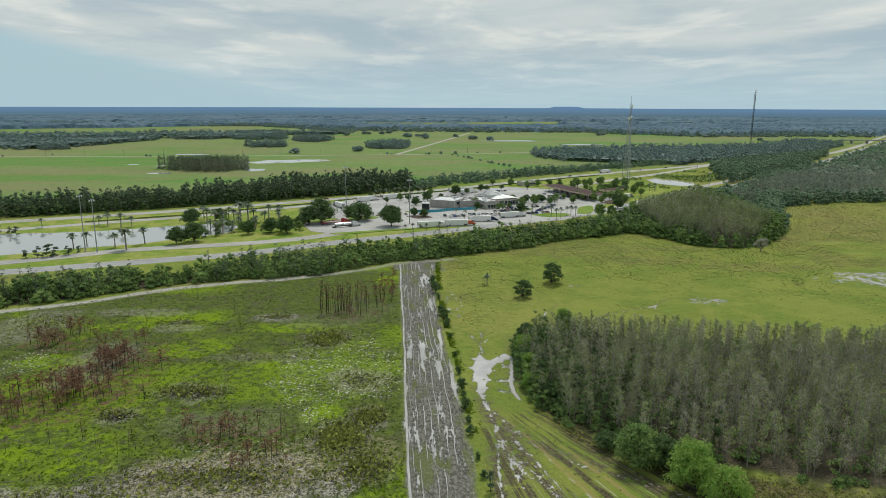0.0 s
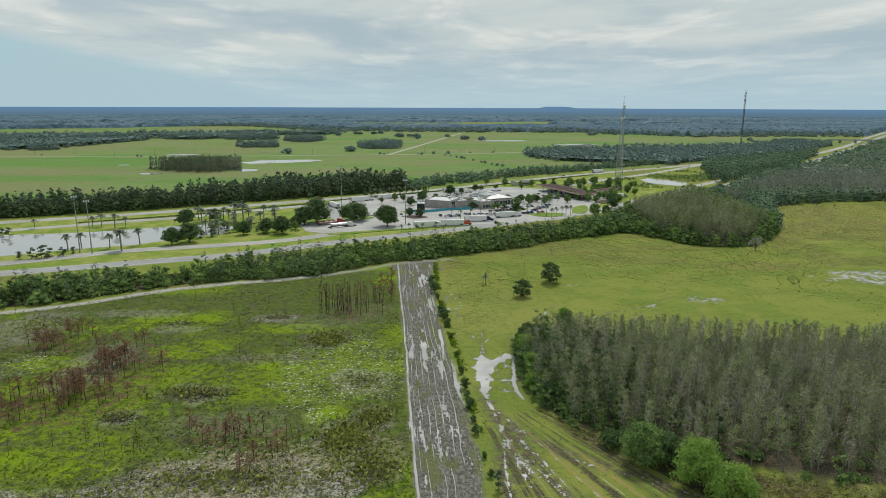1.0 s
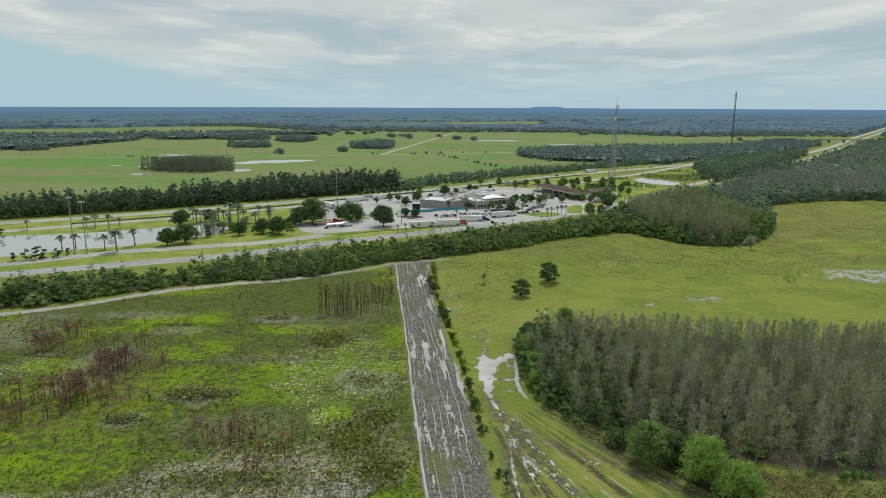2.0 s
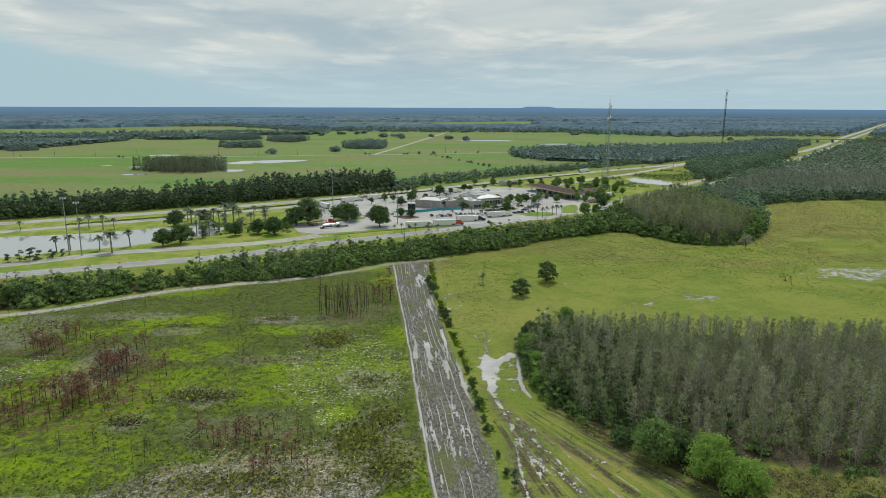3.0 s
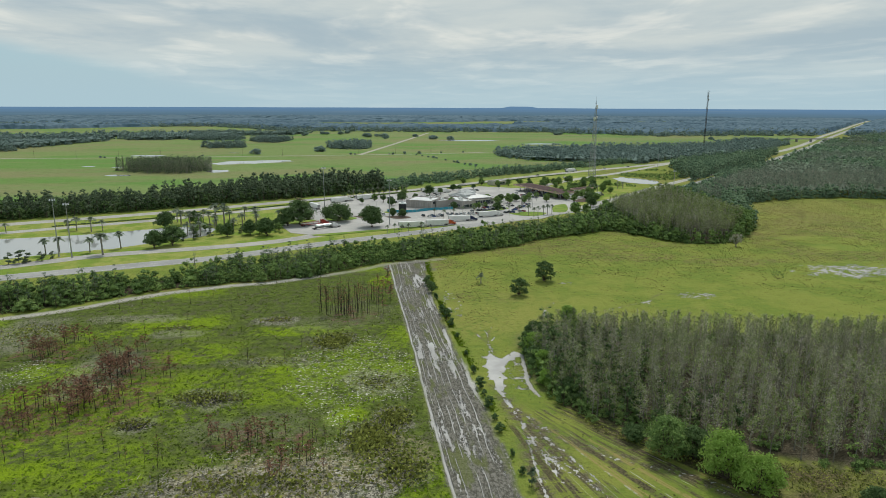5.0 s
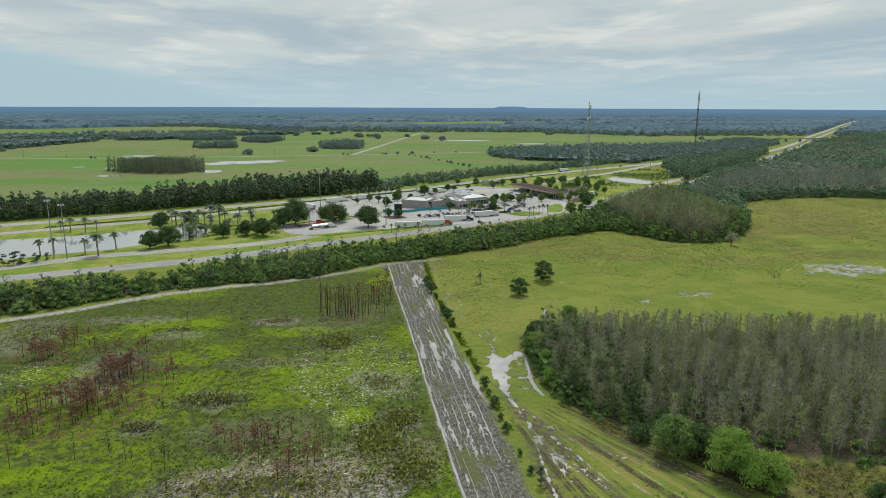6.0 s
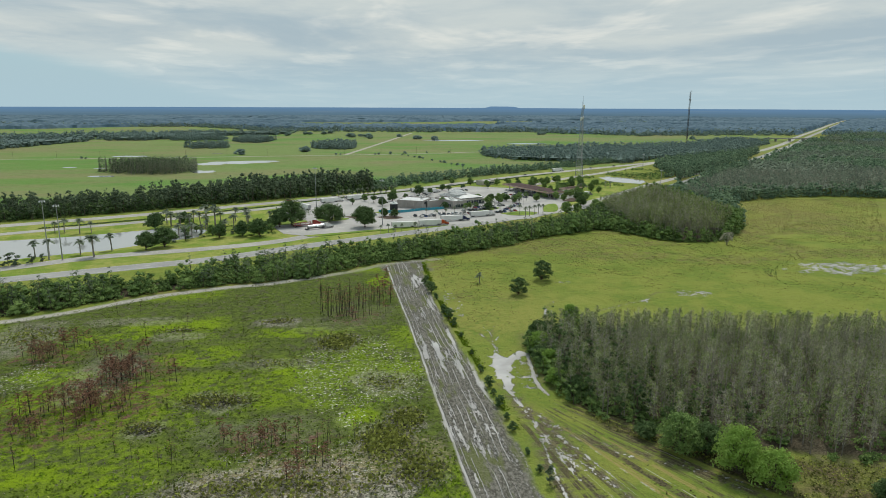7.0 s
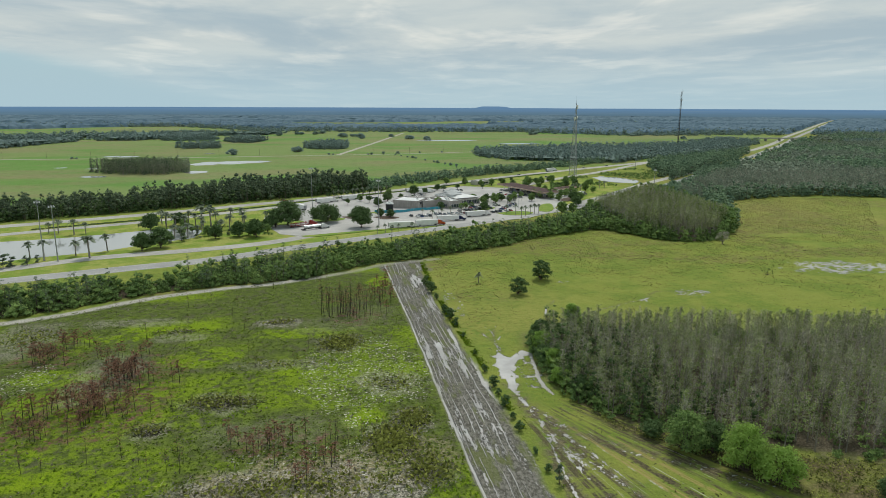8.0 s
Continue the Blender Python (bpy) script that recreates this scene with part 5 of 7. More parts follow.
def canopy(name, y0, y1, step, rough, seed):
    """Unbroken forest over the plain, crown by crown."""
    xs, ys = np.arange(-4700, 4701, step), np.arange(y0, y1, step)
    X, Y = np.meshgrid(xs, ys)
    X, Y = X.ravel(), Y.ravel()
    ok = np.abs(X + 30) < 0.80 * Y + 150
    r = np.random.default_rng(seed)
    nx, ny = len(xs), len(ys)
    x = X + r.uniform(-0.42, 0.42, X.shape) * step
    y = Y + r.uniform(-0.42, 0.42, X.shape) * step
    front = np.interp(x, [-4700, -1700, -700, -400, 0, 400, 700, 1100, 4700], [1800, 1900, 2550, 2150, 2060, 2040, 1780, 1820, 1560])
    fields = fbm(x * 0.35, y, 420, 3, 9)
    depth = y - front - 90 + 160 * (fbm(x, y, 160, 3, 4) - 0.5)
    cover = (depth > 0) & ~((fields > 0.62) & (depth > 420)) & (line_dist(x, y, MAIN[40:]) > 20) & (line_dist(x, y, FAR[40:]) > 16)
    z = np.where(cover, 8 + 6 * fbm(x, y, 60, 3, 2) + r.uniform(-1, 1, x.shape) * rough, -2.0)
    i = np.arange(nx * ny).reshape(ny, nx)
    Q = np.stack([i[:-1, :-1], i[:-1, 1:], i[1:, 1:], i[1:, :-1]], -1).reshape(-1, 4)
    Q = Q[(z[Q] > 0).any(1) & ok[Q[:, 0]]]
    used, back = np.unique(Q, return_inverse=True)
    Q = back.reshape(-1, 4)
    T = np.concatenate([Q[:, [0, 1, 2]], Q[:, [0, 2, 3]]])
    tint = fbm(x, y, 200, 3, 6) - 0.2 + r.uniform(-0.35, 0.35, x.shape)
    tagged(new(name, mesh_of(name, np.c_[x, y, z][used], [T], [HAZED_CANOPY], None, False, {"tint": tint[used]})), "endless dark forest with haze-blue colour reaching to the horizon", "forest", kind="stuff")


def hazed_canopy_mat():
    n = Nodes("hazed_canopy")
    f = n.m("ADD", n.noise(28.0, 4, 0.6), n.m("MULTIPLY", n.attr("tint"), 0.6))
    # the blue of distant haze is painted into the canopy's base colour
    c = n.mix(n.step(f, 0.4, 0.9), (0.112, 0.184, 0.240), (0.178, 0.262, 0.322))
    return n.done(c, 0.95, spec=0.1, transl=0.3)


HAZED_CANOPY = hazed_canopy_mat()
FOREST_EDGE = [(-2300, 2350), (-1500, 2480), (-700, 2520), (-400, 2130), (0, 2040), (400, 2020), (700, 1760), (1100, 1800), (1900, 1780), (1900, 2050), (1100, 2080), (700, 2040), (400, 2240), (0, 2260), (-400, 2350), (-700, 2720), (-1500, 2700), (-2300, 2600)]
h = Heap()
apart = lambda x, y: (line_dist(x, y, MAIN[60:]) > 22) & (line_dist(x, y, FAR[60:]) > 16)
x, y = scatter(FOREST_EDGE, 25.0, 54, lambda x, y: in_view(x, y) & apart(x, y))
leafy_trees(h, x, y, 15.0, 11.5, 20, 1.8, 54, 0.05, 7, 0.8, 0.35, core=0.62)
woods("forest_edge", h, [BARK, LEAF_HAZED, TWIG], "ragged front of the distant forest")
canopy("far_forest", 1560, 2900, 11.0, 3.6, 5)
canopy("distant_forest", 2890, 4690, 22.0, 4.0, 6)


def backdrop():
    """A ring of distant forest land that glows by itself, too far off to shift."""
    n = Nodes("distance")
    sep = n.node("ShaderNodeSeparateXYZ")
    n.set(sep.inputs[0], n.pos())
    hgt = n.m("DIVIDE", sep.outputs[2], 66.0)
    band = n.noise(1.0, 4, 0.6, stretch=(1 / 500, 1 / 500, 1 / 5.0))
    # horizon haze is painted into the glow, bluer towards the top
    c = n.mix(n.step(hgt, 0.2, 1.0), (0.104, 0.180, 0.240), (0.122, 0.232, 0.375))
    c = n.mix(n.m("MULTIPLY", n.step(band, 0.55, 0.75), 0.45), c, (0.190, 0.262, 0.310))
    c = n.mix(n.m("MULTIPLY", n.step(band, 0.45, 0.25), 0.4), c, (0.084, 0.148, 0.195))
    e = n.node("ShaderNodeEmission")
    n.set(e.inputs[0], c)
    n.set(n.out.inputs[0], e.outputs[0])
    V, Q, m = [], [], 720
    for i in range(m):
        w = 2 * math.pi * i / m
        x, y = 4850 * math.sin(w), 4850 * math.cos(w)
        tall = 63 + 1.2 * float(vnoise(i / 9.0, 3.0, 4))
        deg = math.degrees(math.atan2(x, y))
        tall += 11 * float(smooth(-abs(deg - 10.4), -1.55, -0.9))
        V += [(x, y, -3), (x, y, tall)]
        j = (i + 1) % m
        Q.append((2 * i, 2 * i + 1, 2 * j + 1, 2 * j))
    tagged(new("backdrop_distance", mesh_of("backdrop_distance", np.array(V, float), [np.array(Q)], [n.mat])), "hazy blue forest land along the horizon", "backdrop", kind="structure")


backdrop()

# ---- single trees ----
def tree_thing(name, kind, mats, label, category, group=""):
    """A prototype tree: trunk and crown under one empty."""
    root = tagged(new(name), label, category, group)
    for nm, arr in zip(("trunk", "crown"), kind):
        h = Heap()
        h.put(arr)
        part_mesh(nm, h.mesh(nm, mats), root)
    return root


def plant(proto, spots, base_h, seed, wide=1.0):
    """The prototypes in turn at (x, y, height); the first of each is moved there, the rest are copies."""
    r = np.random.default_rng(seed)
    used = set()
    for i, (x, y, hgt) in enumerate(spots):
        p = proto[i % len(proto)]
        s = hgt / base_h
        m = Matrix.LocRotScale((x, y, 0), Euler((0, 0, r.uniform(0, 6.28))), (s * wide, s * wide, s))
        if i % len(proto) not in used:
            used.add(i % len(proto))
            p.matrix_basis = m
        else:
            made = copy_thing(p, m)
            made.matrix_basis = m


OAK_MATS, PALM_MATS, CON_MATS = [BARK, LEAF_OAK, TWIG], [BARK_PALE, LEAF_PALM, TWIG], [BARK, LEAF_PINE, TWIG]
MID_MATS = [BARK, LEAF_BELT, TWIG]
for k, (x, y, hgt, rad) in enumerate([(-86, 454, 19, 11.5), (-61, 466, 13, 11.8), (-36, 443, 16, 8)]):
    t = tree_thing("oak_tree", oak(300 + k, hgt, rad, 4600, 0.42, 24, 0.12, True, 0.5, 0.8), OAK_MATS, ("broad dark green live oak shading the truck lane", "wide flat-topped green live oak beside the truck lane", "upright green oak at the edge of the truck lane")[k], "tree")
    t.matrix_basis = place(x, y)
protos = [tree_thing("oak_tree", oak(310 + k, 10, 5.4, 1300, 0.5, 13, 0.10), OAK_MATS, "dark green oak tree on the plaza's lawn", "tree", "oaks of the plaza") for k in range(4)]
plant(protos, [(-160, 382, 11), (-152, 389, 12.5), (-175, 446, 12), (-161, 465, 9.5), (-126, 413, 9.3), (-113, 419, 10), (-102, 416, 12.5), (-64, 508, 7), (-22, 488, 6.5), (-14.5, 483, 6.4), (-23, 539, 7.6), (-14, 566, 9), (12, 607, 9.6), (27.7, 521, 6), (37, 636, 6.7), (-99, 444, 8), (-94, 449, 13), (62, 512, 7), (72, 560, 7), (86, 560, 6.5), (118, 660, 7), (130, 650, 6), (150, 560, 8), (156, 566, 7), (143, 528, 9), (160, 640, 7), (172, 652, 8), (180, 640, 6.5), (186, 665, 7), (150, 690, 6), (168, 700, 7)], 10, 3)
protos = [tree_thing("pine_sapling", pine(330 + k, 7, 420, 0.3, 0.06, 2.3), CON_MATS, "small dark conifer on the pond bank", "tree", "conifers of the pond bank") for k in range(3)]
plant(protos, [(-221.6, 345.8, 6.5), (-217, 347, 7.5), (-213.4, 348.6, 5.7), (-207.5, 351.5, 5.8), (-205, 357, 4.2), (-273, 408, 5.9), (-279.5, 412, 5.2), (-285, 409, 5.8), (-150, 403, 7.3), (-145, 407, 8), (-138.5, 418, 6), (-226, 343, 5), (-120, 426, 5)], 7, 5, 1.35)
protos = [tree_thing("palm_tree", palm(340 + k, 7, 34), PALM_MATS, "sabal palm with a grey trunk and rounded crown", "palm", "palms of the plaza") for k in range(4)]
plant(protos, [(-213.5, 367, 8.2), (-210, 375, 7.7), (-192, 372, 7.6), (-182, 365, 11.5), (-179, 382, 8.8), (-272, 434, 5.7), (-237, 441, 6.2), (-231, 441, 8.2), (-219, 435, 8.8), (-213, 438, 6.5), (-175, 470, 8.7), (-165, 465, 7.8), (-148.5, 456, 8.4), (-145.5, 461, 12.6), (-138.5, 456, 12.9), (-136, 461, 8.5), (-129, 475, 8.8), (-121, 476, 8.8), (-152, 418, 7.8), (-144, 418, 8.5), (-138, 434, 7.3), (-157, 470, 7.9)], 7.6, 7, 1.5)
plant([tree_thing("palm_tree", palm(350 + k, 7, 30), PALM_MATS, "sabal palm with a grey trunk and rounded crown", "palm", "palms of the plaza") for k in range(2)], [(-25, 420, 5), (-20, 422.5, 5.4), (-15.4, 424.5, 4.6), (-11, 425, 5), (-2.3, 425, 6), (9.7, 486, 5.2), (16, 473.5, 6.5), (24, 481, 6), (32, 491.6, 6), (40.6, 492, 6.4), (49, 505, 6.2), (-62, 593, 5.7), (-58, 597, 6.2), (-53, 598, 6.2), (-45, 602, 6.8), (-41, 606, 6.4), (-36, 610, 6.8), (-31, 614, 6.5), (-24, 618, 6.5), (-19, 622, 6.5), (-13, 625, 6.5), (-9, 629, 6.5)], 7.6, 9, 1.1)
plant([tree_thing("palm_tree", palm(356 + k, 7, 30), PALM_MATS, "sabal palm with a grey trunk and rounded crown", "palm", "palms of the plaza") for k in range(2)], [(76.5, 495, 6), (82, 487, 7.2), (84, 476, 7), (88, 480, 7), (94, 488, 6.7), (97, 488, 7.2), (101, 490, 6.8), (86, 535, 6.4), (91, 529, 6.8), (166, 611, 7.5), (170.6, 615, 8), (173, 607, 7.2), (204, 641, 7), (209, 641, 7), (213, 650, 5.5), (70, 505, 5.5), (66, 520, 6), (60, 530, 5.5)], 7.6, 11, 1.1)

protos = [tree_thing("round_tree", oak(450 + k, 6, 2.7, 420, 0.36, 9, 0.3), OAK_MATS, "small clipped round tree beside the lot", "tree", "round trees of the lot") for k in range(3)]
plant(protos, [(-66, 590, 5.6), (-61, 595, 5.8), (-55.5, 598, 5.8), (-50, 601, 6), (-45, 604.5, 6), (-40, 608, 6), (-35, 611, 6), (-29.5, 615, 6), (-24, 619, 6), (-18, 623, 6), (-12.5, 627, 6), (-48, 548, 6), (-30, 558, 7), (-2, 574, 6), (22, 604, 7), (42, 628, 7), (58, 642, 6), (84, 646, 6), (100, 690, 5), (112, 694, 6), (126, 704, 5)], 6, 25)
protos = [tree_thing("lot_tree", oak(455 + k, 8, 3.6, 700, 0.42, 11, 0.12), MID_MATS, "green shade tree in a planting bed of the plaza", "tree", "shade trees of the plaza") for k in range(3)]
plant(protos, [(-150, 428, 7), (-146, 436, 6), (-133, 424, 7), (-118, 432, 6), (-108, 424, 7), (-112, 440, 6), (-132, 446, 6), (-120, 452, 5), (-97, 432, 6), (-155, 452, 7), (44, 515, 6), (54, 526, 5), (66, 540, 8), (78, 548, 7), (92, 556, 6), (122, 588, 7), (136, 556, 7), (144, 575, 8), (154, 590, 7), (150, 620, 7), (158, 630, 6), (166, 646, 7), (142, 646, 7), (132, 664, 8), (122, 676, 6), (148, 676, 7), (178, 676, 7), (160, 660, 6), (192, 690, 6), (184, 624, 6), (27, 536, 8), (60, 556, 8), (77, 550, 9), (97, 561, 7), (118, 485, 11), (128, 489, 9), (157, 559, 8), (152, 517, 8), (136, 584, 8), (151, 623, 9), (150, 583, 7), (160, 583, 8), (183, 622, 8), (186, 608, 7), (139, 672, 9), (153, 678, 9), (141, 693, 8), (169, 693, 9), (91, 550, 7), (52, 687, 8), (71, 680, 8), (48, 520, 6), (84, 566, 7), (100, 572, 7), (108, 580, 6), (112, 556, 8), (124, 574, 7), (132, 566, 8), (146, 606, 8), (140, 616, 7), (162, 600, 8), (174, 628, 8), (188, 640, 7), (196, 655, 8), (204, 668, 7), (184, 690, 8), (196, 704, 7), (112, 680, 7), (98, 672, 8), (86, 668, 7), (-12, 604, 7), (-38, 568, 7), (8, 560, 6), (14, 548, 6)], 8, 27)
plant([tree_thing("palm_tree", palm(358 + k, 7, 34), PALM_MATS, "sabal palm with a grey trunk and rounded crown", "palm", "palms of the plaza") for k in range(2)], [(-168, 456, 9), (-160, 450, 8), (-152, 444, 9), (-143, 448, 8), (-128, 438, 7), (-124, 446, 9), (-114, 446, 8), (-140, 426, 6), (-155, 410, 6), (-150, 423, 6), (-126, 430, 7), (-118, 462, 8), (-104, 470, 7), (-170, 462, 8)], 7.6, 29, 1.5)

# trees standing in the near pasture and along the stripped lane
protos = [tree_thing("pasture_oak", oak(360 + k, 10, 5.2, 1700, 0.34, 15, 0.06, True, 0.45, 1.0), OAK_MATS, "dense dark green oak standing alone in the pasture", "tree", "oaks of the pasture") for k in range(2)]
plant(protos, [(35, 274, 8.6), (51.5, 297, 10.8)], 10, 13)
t = tree_thing("pasture_palm", palm(365, 3.6, 30, 1.8), PALM_MATS, "low cabbage palm in the open pasture", "palm")
t.matrix_basis = place(20.7, 294.5)
t = tree_thing("bare_tree", oak(366, 9, 4.6, 420, 0.32, 10, 0.22, True, 0.0, 1.0), [BARK_PALE, TWIG, TWIG], "thin grey half-bare tree at the wood's edge", "tree")
t.matrix_basis = place(183.6, 367)
t = tree_thing("fallen_tree", oak(367, 4.2, 3.6, 50, 0.3, 9, 0.1, True, 0.0, 1.0), [BARK, LEAF_OAK, TWIG], "low broken tree with bare limbs lying in the pasture", "tree")
t.matrix_basis = place(166, 293.5)
protos = [tree_thing("hedge_bush", oak(370 + k, 5, 2.2, 320, 0.34, 8, 0.05), OAK_MATS, "green bush beside the stripped lane", "bush", "bushes along the lane") for k in range(3)]
plant(protos, [(-4.9, 293, 5.2), (-4, 287, 4.2), (-3.2, 281, 5.6), (-2, 270, 3), (-0.8, 250, 4.2), (0.6, 243, 5), (1.6, 235, 3.6), (2.8, 222, 2.2), (4.2, 205, 2), (4.9, 190, 2.8), (5.6, 179, 4), (6, 173, 2.4), (6.4, 166, 3.8), (6.9, 158, 2.4), (7.2, 151.6, 3.2), (8.4, 140, 2), (9.4, 132, 2.2)], 5, 15)
t = tree_thing("lane_pine", pine(375, 5.2, 120, 0.3, 0.15, 1.1), CON_MATS, "small green pine beside the lane", "tree")
t.matrix_basis = place(10.5, 126.8)
LIGHT_MATS = [BARK, LEAF_LIGHT, TWIG]
for k, (x, y, hgt, rad, mats) in enumerate([(45.5, 137.5, 11.0, 5.6, MID_MATS), (51.5, 136, 9, 4.0, OAK_MATS), (54.5, 127.5, 12.5, 6.0, LIGHT_MATS), (59.5, 121.5, 9.6, 5.4, LIGHT_MATS), (40.5, 145.5, 4.5, 3.0, OAK_MATS), (27, 204, 8.5, 4.2, LIGHT_MATS), (29, 212, 10, 4.2, OAK_MATS), (28, 190, 7.5, 3.8, LIGHT_MATS), (26, 179, 5.5, 3, LIGHT_MATS), (30, 172, 6, 3.4, OAK_MATS), (44, 224, 12, 3.8, LIGHT_MATS), (80, 113, 6, 3.4, OAK_MATS), (26, 197, 6, 3.6, OAK_MATS)]):
    t = tree_thing("edge_tree", oak(380 + k, hgt, rad, int(380 * hgt), 0.26, 24, 0.02, True, 0.36, 0.8), mats, "leafy fresh green tree at the edge of the cypress dome" if mats is not OAK_MATS else "leafy dark green tree at the edge of the cypress dome", "tree", "trees fringing the dome")
    t.matrix_basis = place(x, y)

# oaks of the far pasture
FAR_MATS = [BARK, LEAF_HAZED, TWIG]
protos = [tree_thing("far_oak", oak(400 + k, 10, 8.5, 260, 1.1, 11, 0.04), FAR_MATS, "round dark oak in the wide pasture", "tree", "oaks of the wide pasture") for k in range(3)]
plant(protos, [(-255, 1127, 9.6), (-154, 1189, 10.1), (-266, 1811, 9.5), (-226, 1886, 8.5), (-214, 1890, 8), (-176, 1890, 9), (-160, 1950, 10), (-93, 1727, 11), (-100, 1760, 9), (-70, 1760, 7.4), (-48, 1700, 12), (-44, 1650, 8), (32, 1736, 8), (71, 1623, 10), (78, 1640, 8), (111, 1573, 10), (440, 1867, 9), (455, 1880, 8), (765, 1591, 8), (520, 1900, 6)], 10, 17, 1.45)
protos = [tree_thing("roadside_bush", oak(405 + k, 4, 2.8, 60, 0.8, 6, 0.05), FAR_MATS, "dark bush beside the farm road", "bush", "bushes along the farm road") for k in range(2)]
plant(protos, [(-24, 1116, 3.8), (-30, 1119, 3), (-4, 1124, 5), (21, 1128, 5.5), (-476, 1050, 3.8), (-470, 1051, 3), (-700, 1040, 3), (-720, 1038, 3), (-95, 1112, 4), (-88, 1112, 3), (60, 1150, 3), (100, 1160, 3), (-330, 1082, 3), (-640, 1072, 2.5), (15, 1098, 3), (24, 1078, 2.5), (33, 1052, 3), (40, 1035, 4.5), (45, 1028, 3), (56, 990, 3), (66, 958, 3), (70, 945, 4.5), (78, 920, 3), (84, 905, 4), (90, 890, 4)], 4, 19)

# fire-killed pines of the cut-over field
LEAF_SCORCH = leaf_mat("rusty_needles", (0.165, 0.085, 0.056), (0.310, 0.165, 0.112), (0.430, 0.265, 0.190), 0.35)
BURNT_MATS = [BARK_BURNT, LEAF_SCORCH, TWIG]
def burnt_stand(kinds, places, base_h, seed, limit):
    """Fire-killed pines round the given middles: (x, y, half widths, number, heights)."""
    protos = [tree_thing("burnt_pine", burnt_pine(420 + seed + k, base_h, n), BURNT_MATS, lab, "dead pine", "burnt pines of the field") for k, (n, lab) in enumerate(kinds)]
    r = np.random.default_rng(77 + seed)
    spots = []
    for cx, cy, rx, ry, n, lo, hi in places:
        for _ in range(n):
            a, b = r.normal(size=2) * 0.62
            spots.append((cx + rx * a, cy + ry * b, r.uniform(lo, hi)))
    spots = [q for q in spots if q[1] < dirt_y(q[0]) - 2 and q[0] < -16 - (q[1] - 200) * 0.05]
    plant(protos, spots[:limit], base_h, 21 + seed, 1.15)


dirt_y = lambda px: np.interp(px, [p[0] for p in DIRT], [p[1] for p in DIRT])
RED, BARE = "fire-killed pine with rust-red needles", "charred bare pine stem"
burnt_stand([(280, RED), (340, RED), (220, RED), (110, "charred pine stem with a few brown needles"), (300, RED)], [(-104, 194, 7, 9, 34, 5, 7.5), (-107, 176, 13, 10, 54, 4.5, 7.5), (-136, 213, 5, 5, 16, 5, 7.5), (-131, 224, 4, 4, 8, 5, 7), (-115, 162, 12, 6, 22, 3.5, 6), (-110, 213, 7, 4, 9, 4.5, 6.5), (-57, 150, 8, 4, 22, 3.5, 6), (-43, 138, 7, 5, 12, 4, 6), (-26, 270, 8, 16, 12, 6, 9), (-36, 246, 6, 5, 6, 4, 6), (-70, 272, 22, 10, 8, 6, 9)], 6.5, 0, 190)
burnt_stand([(24, BARE), (70, "charred pine stem with a few brown needles"), (16, BARE), (110, "charred pine with scorched brown needles"), (36, "charred pine stem with a few brown needles")], [(-42, 254, 8, 8, 48, 5.5, 13), (-30, 258, 6, 8, 10, 7, 10), (-75, 144, 10, 4, 6, 5, 7), (-40, 148, 7, 4, 8, 5, 8), (-95, 250, 40, 25, 14, 5, 8), (-80, 190, 50, 30, 12, 4, 7), (-110, 150, 18, 8, 8, 5, 7)], 11.5, 40, 108)


def brush_pile(cx, cy, rx, ry, n, leafy, seed, label):
    """A windrow of grey slash: crossed limbs and withered tufts."""
    r = np.random.default_rng(seed)
    h = Heap()
    for _ in range(n):
        a, b = r.normal(size=2) * 0.45
        x, y = cx + rx * a, cy + ry * b
        w, ln = r.uniform(0, 6.28), r.uniform(0.8, 2.4)
        z = 0.1 + 0.7 * r.uniform() * math.exp(-2 * (a * a + b * b))
        d = np.array([math.cos(w) * ln, math.sin(w) * ln, r.uniform(-0.2, 0.6)])
        tube(h, [np.array([x, y, z]) - d / 2, np.array([x, y, z]) + d / 2], [0.07, 0.03], 3, 0 if r.uniform() < (0.5 if ry < 9 and rx < 12 else 0.1) else 2)
    m = int(n * leafy)
    if m:
        a = r.normal(size=(m, 2)) * 0.5
        P = np.c_[cx + rx * a[:, 0], cy + ry * a[:, 1], r.uniform(0.2, 1.1, m)]
        leaf_quads(h, P, r.normal(size=(m, 3)) + np.array([0, 0, 0.7]), 0.42, 1, r, r.uniform(-0.25, 0.35, m), 1.4)
    tagged(new("brush_pile", h.mesh("brush_pile", [BARK_BURNT, LEAF_BRUSH, TWIG])), label, "brush", kind="stuff")


for k, (cx, cy, rx, ry, n, leafy) in enumerate([(-73, 176, 11, 4.5, 620, 0.7), (-88, 161, 5, 3.2, 300, 0.4), (-41, 220, 7, 8, 460, 2.2), (-25.5, 150, 6.4, 8, 520, 2.4), (-20, 161, 4.5, 5, 320, 1.8), (-50, 131, 26, 6, 900, 1.0), (-66, 245, 7, 3, 200, 0.5), (-80, 120, 26, 8, 700, 0.9), (-25, 184, 9, 7, 200, 0.8), (-18, 136, 6, 7, 240, 2.0), (-60, 203, 13, 4, 160, 0.6), (-100, 238, 9, 3, 130, 0.5), (-150, 236, 12, 10, 300, 0.8)]):
    brush_pile(cx, cy, rx, ry, n, leafy, 500 + k, "dark heap of cut branches with palmetto tufts" if leafy > 1 else "grey heap of cut branches and slash")


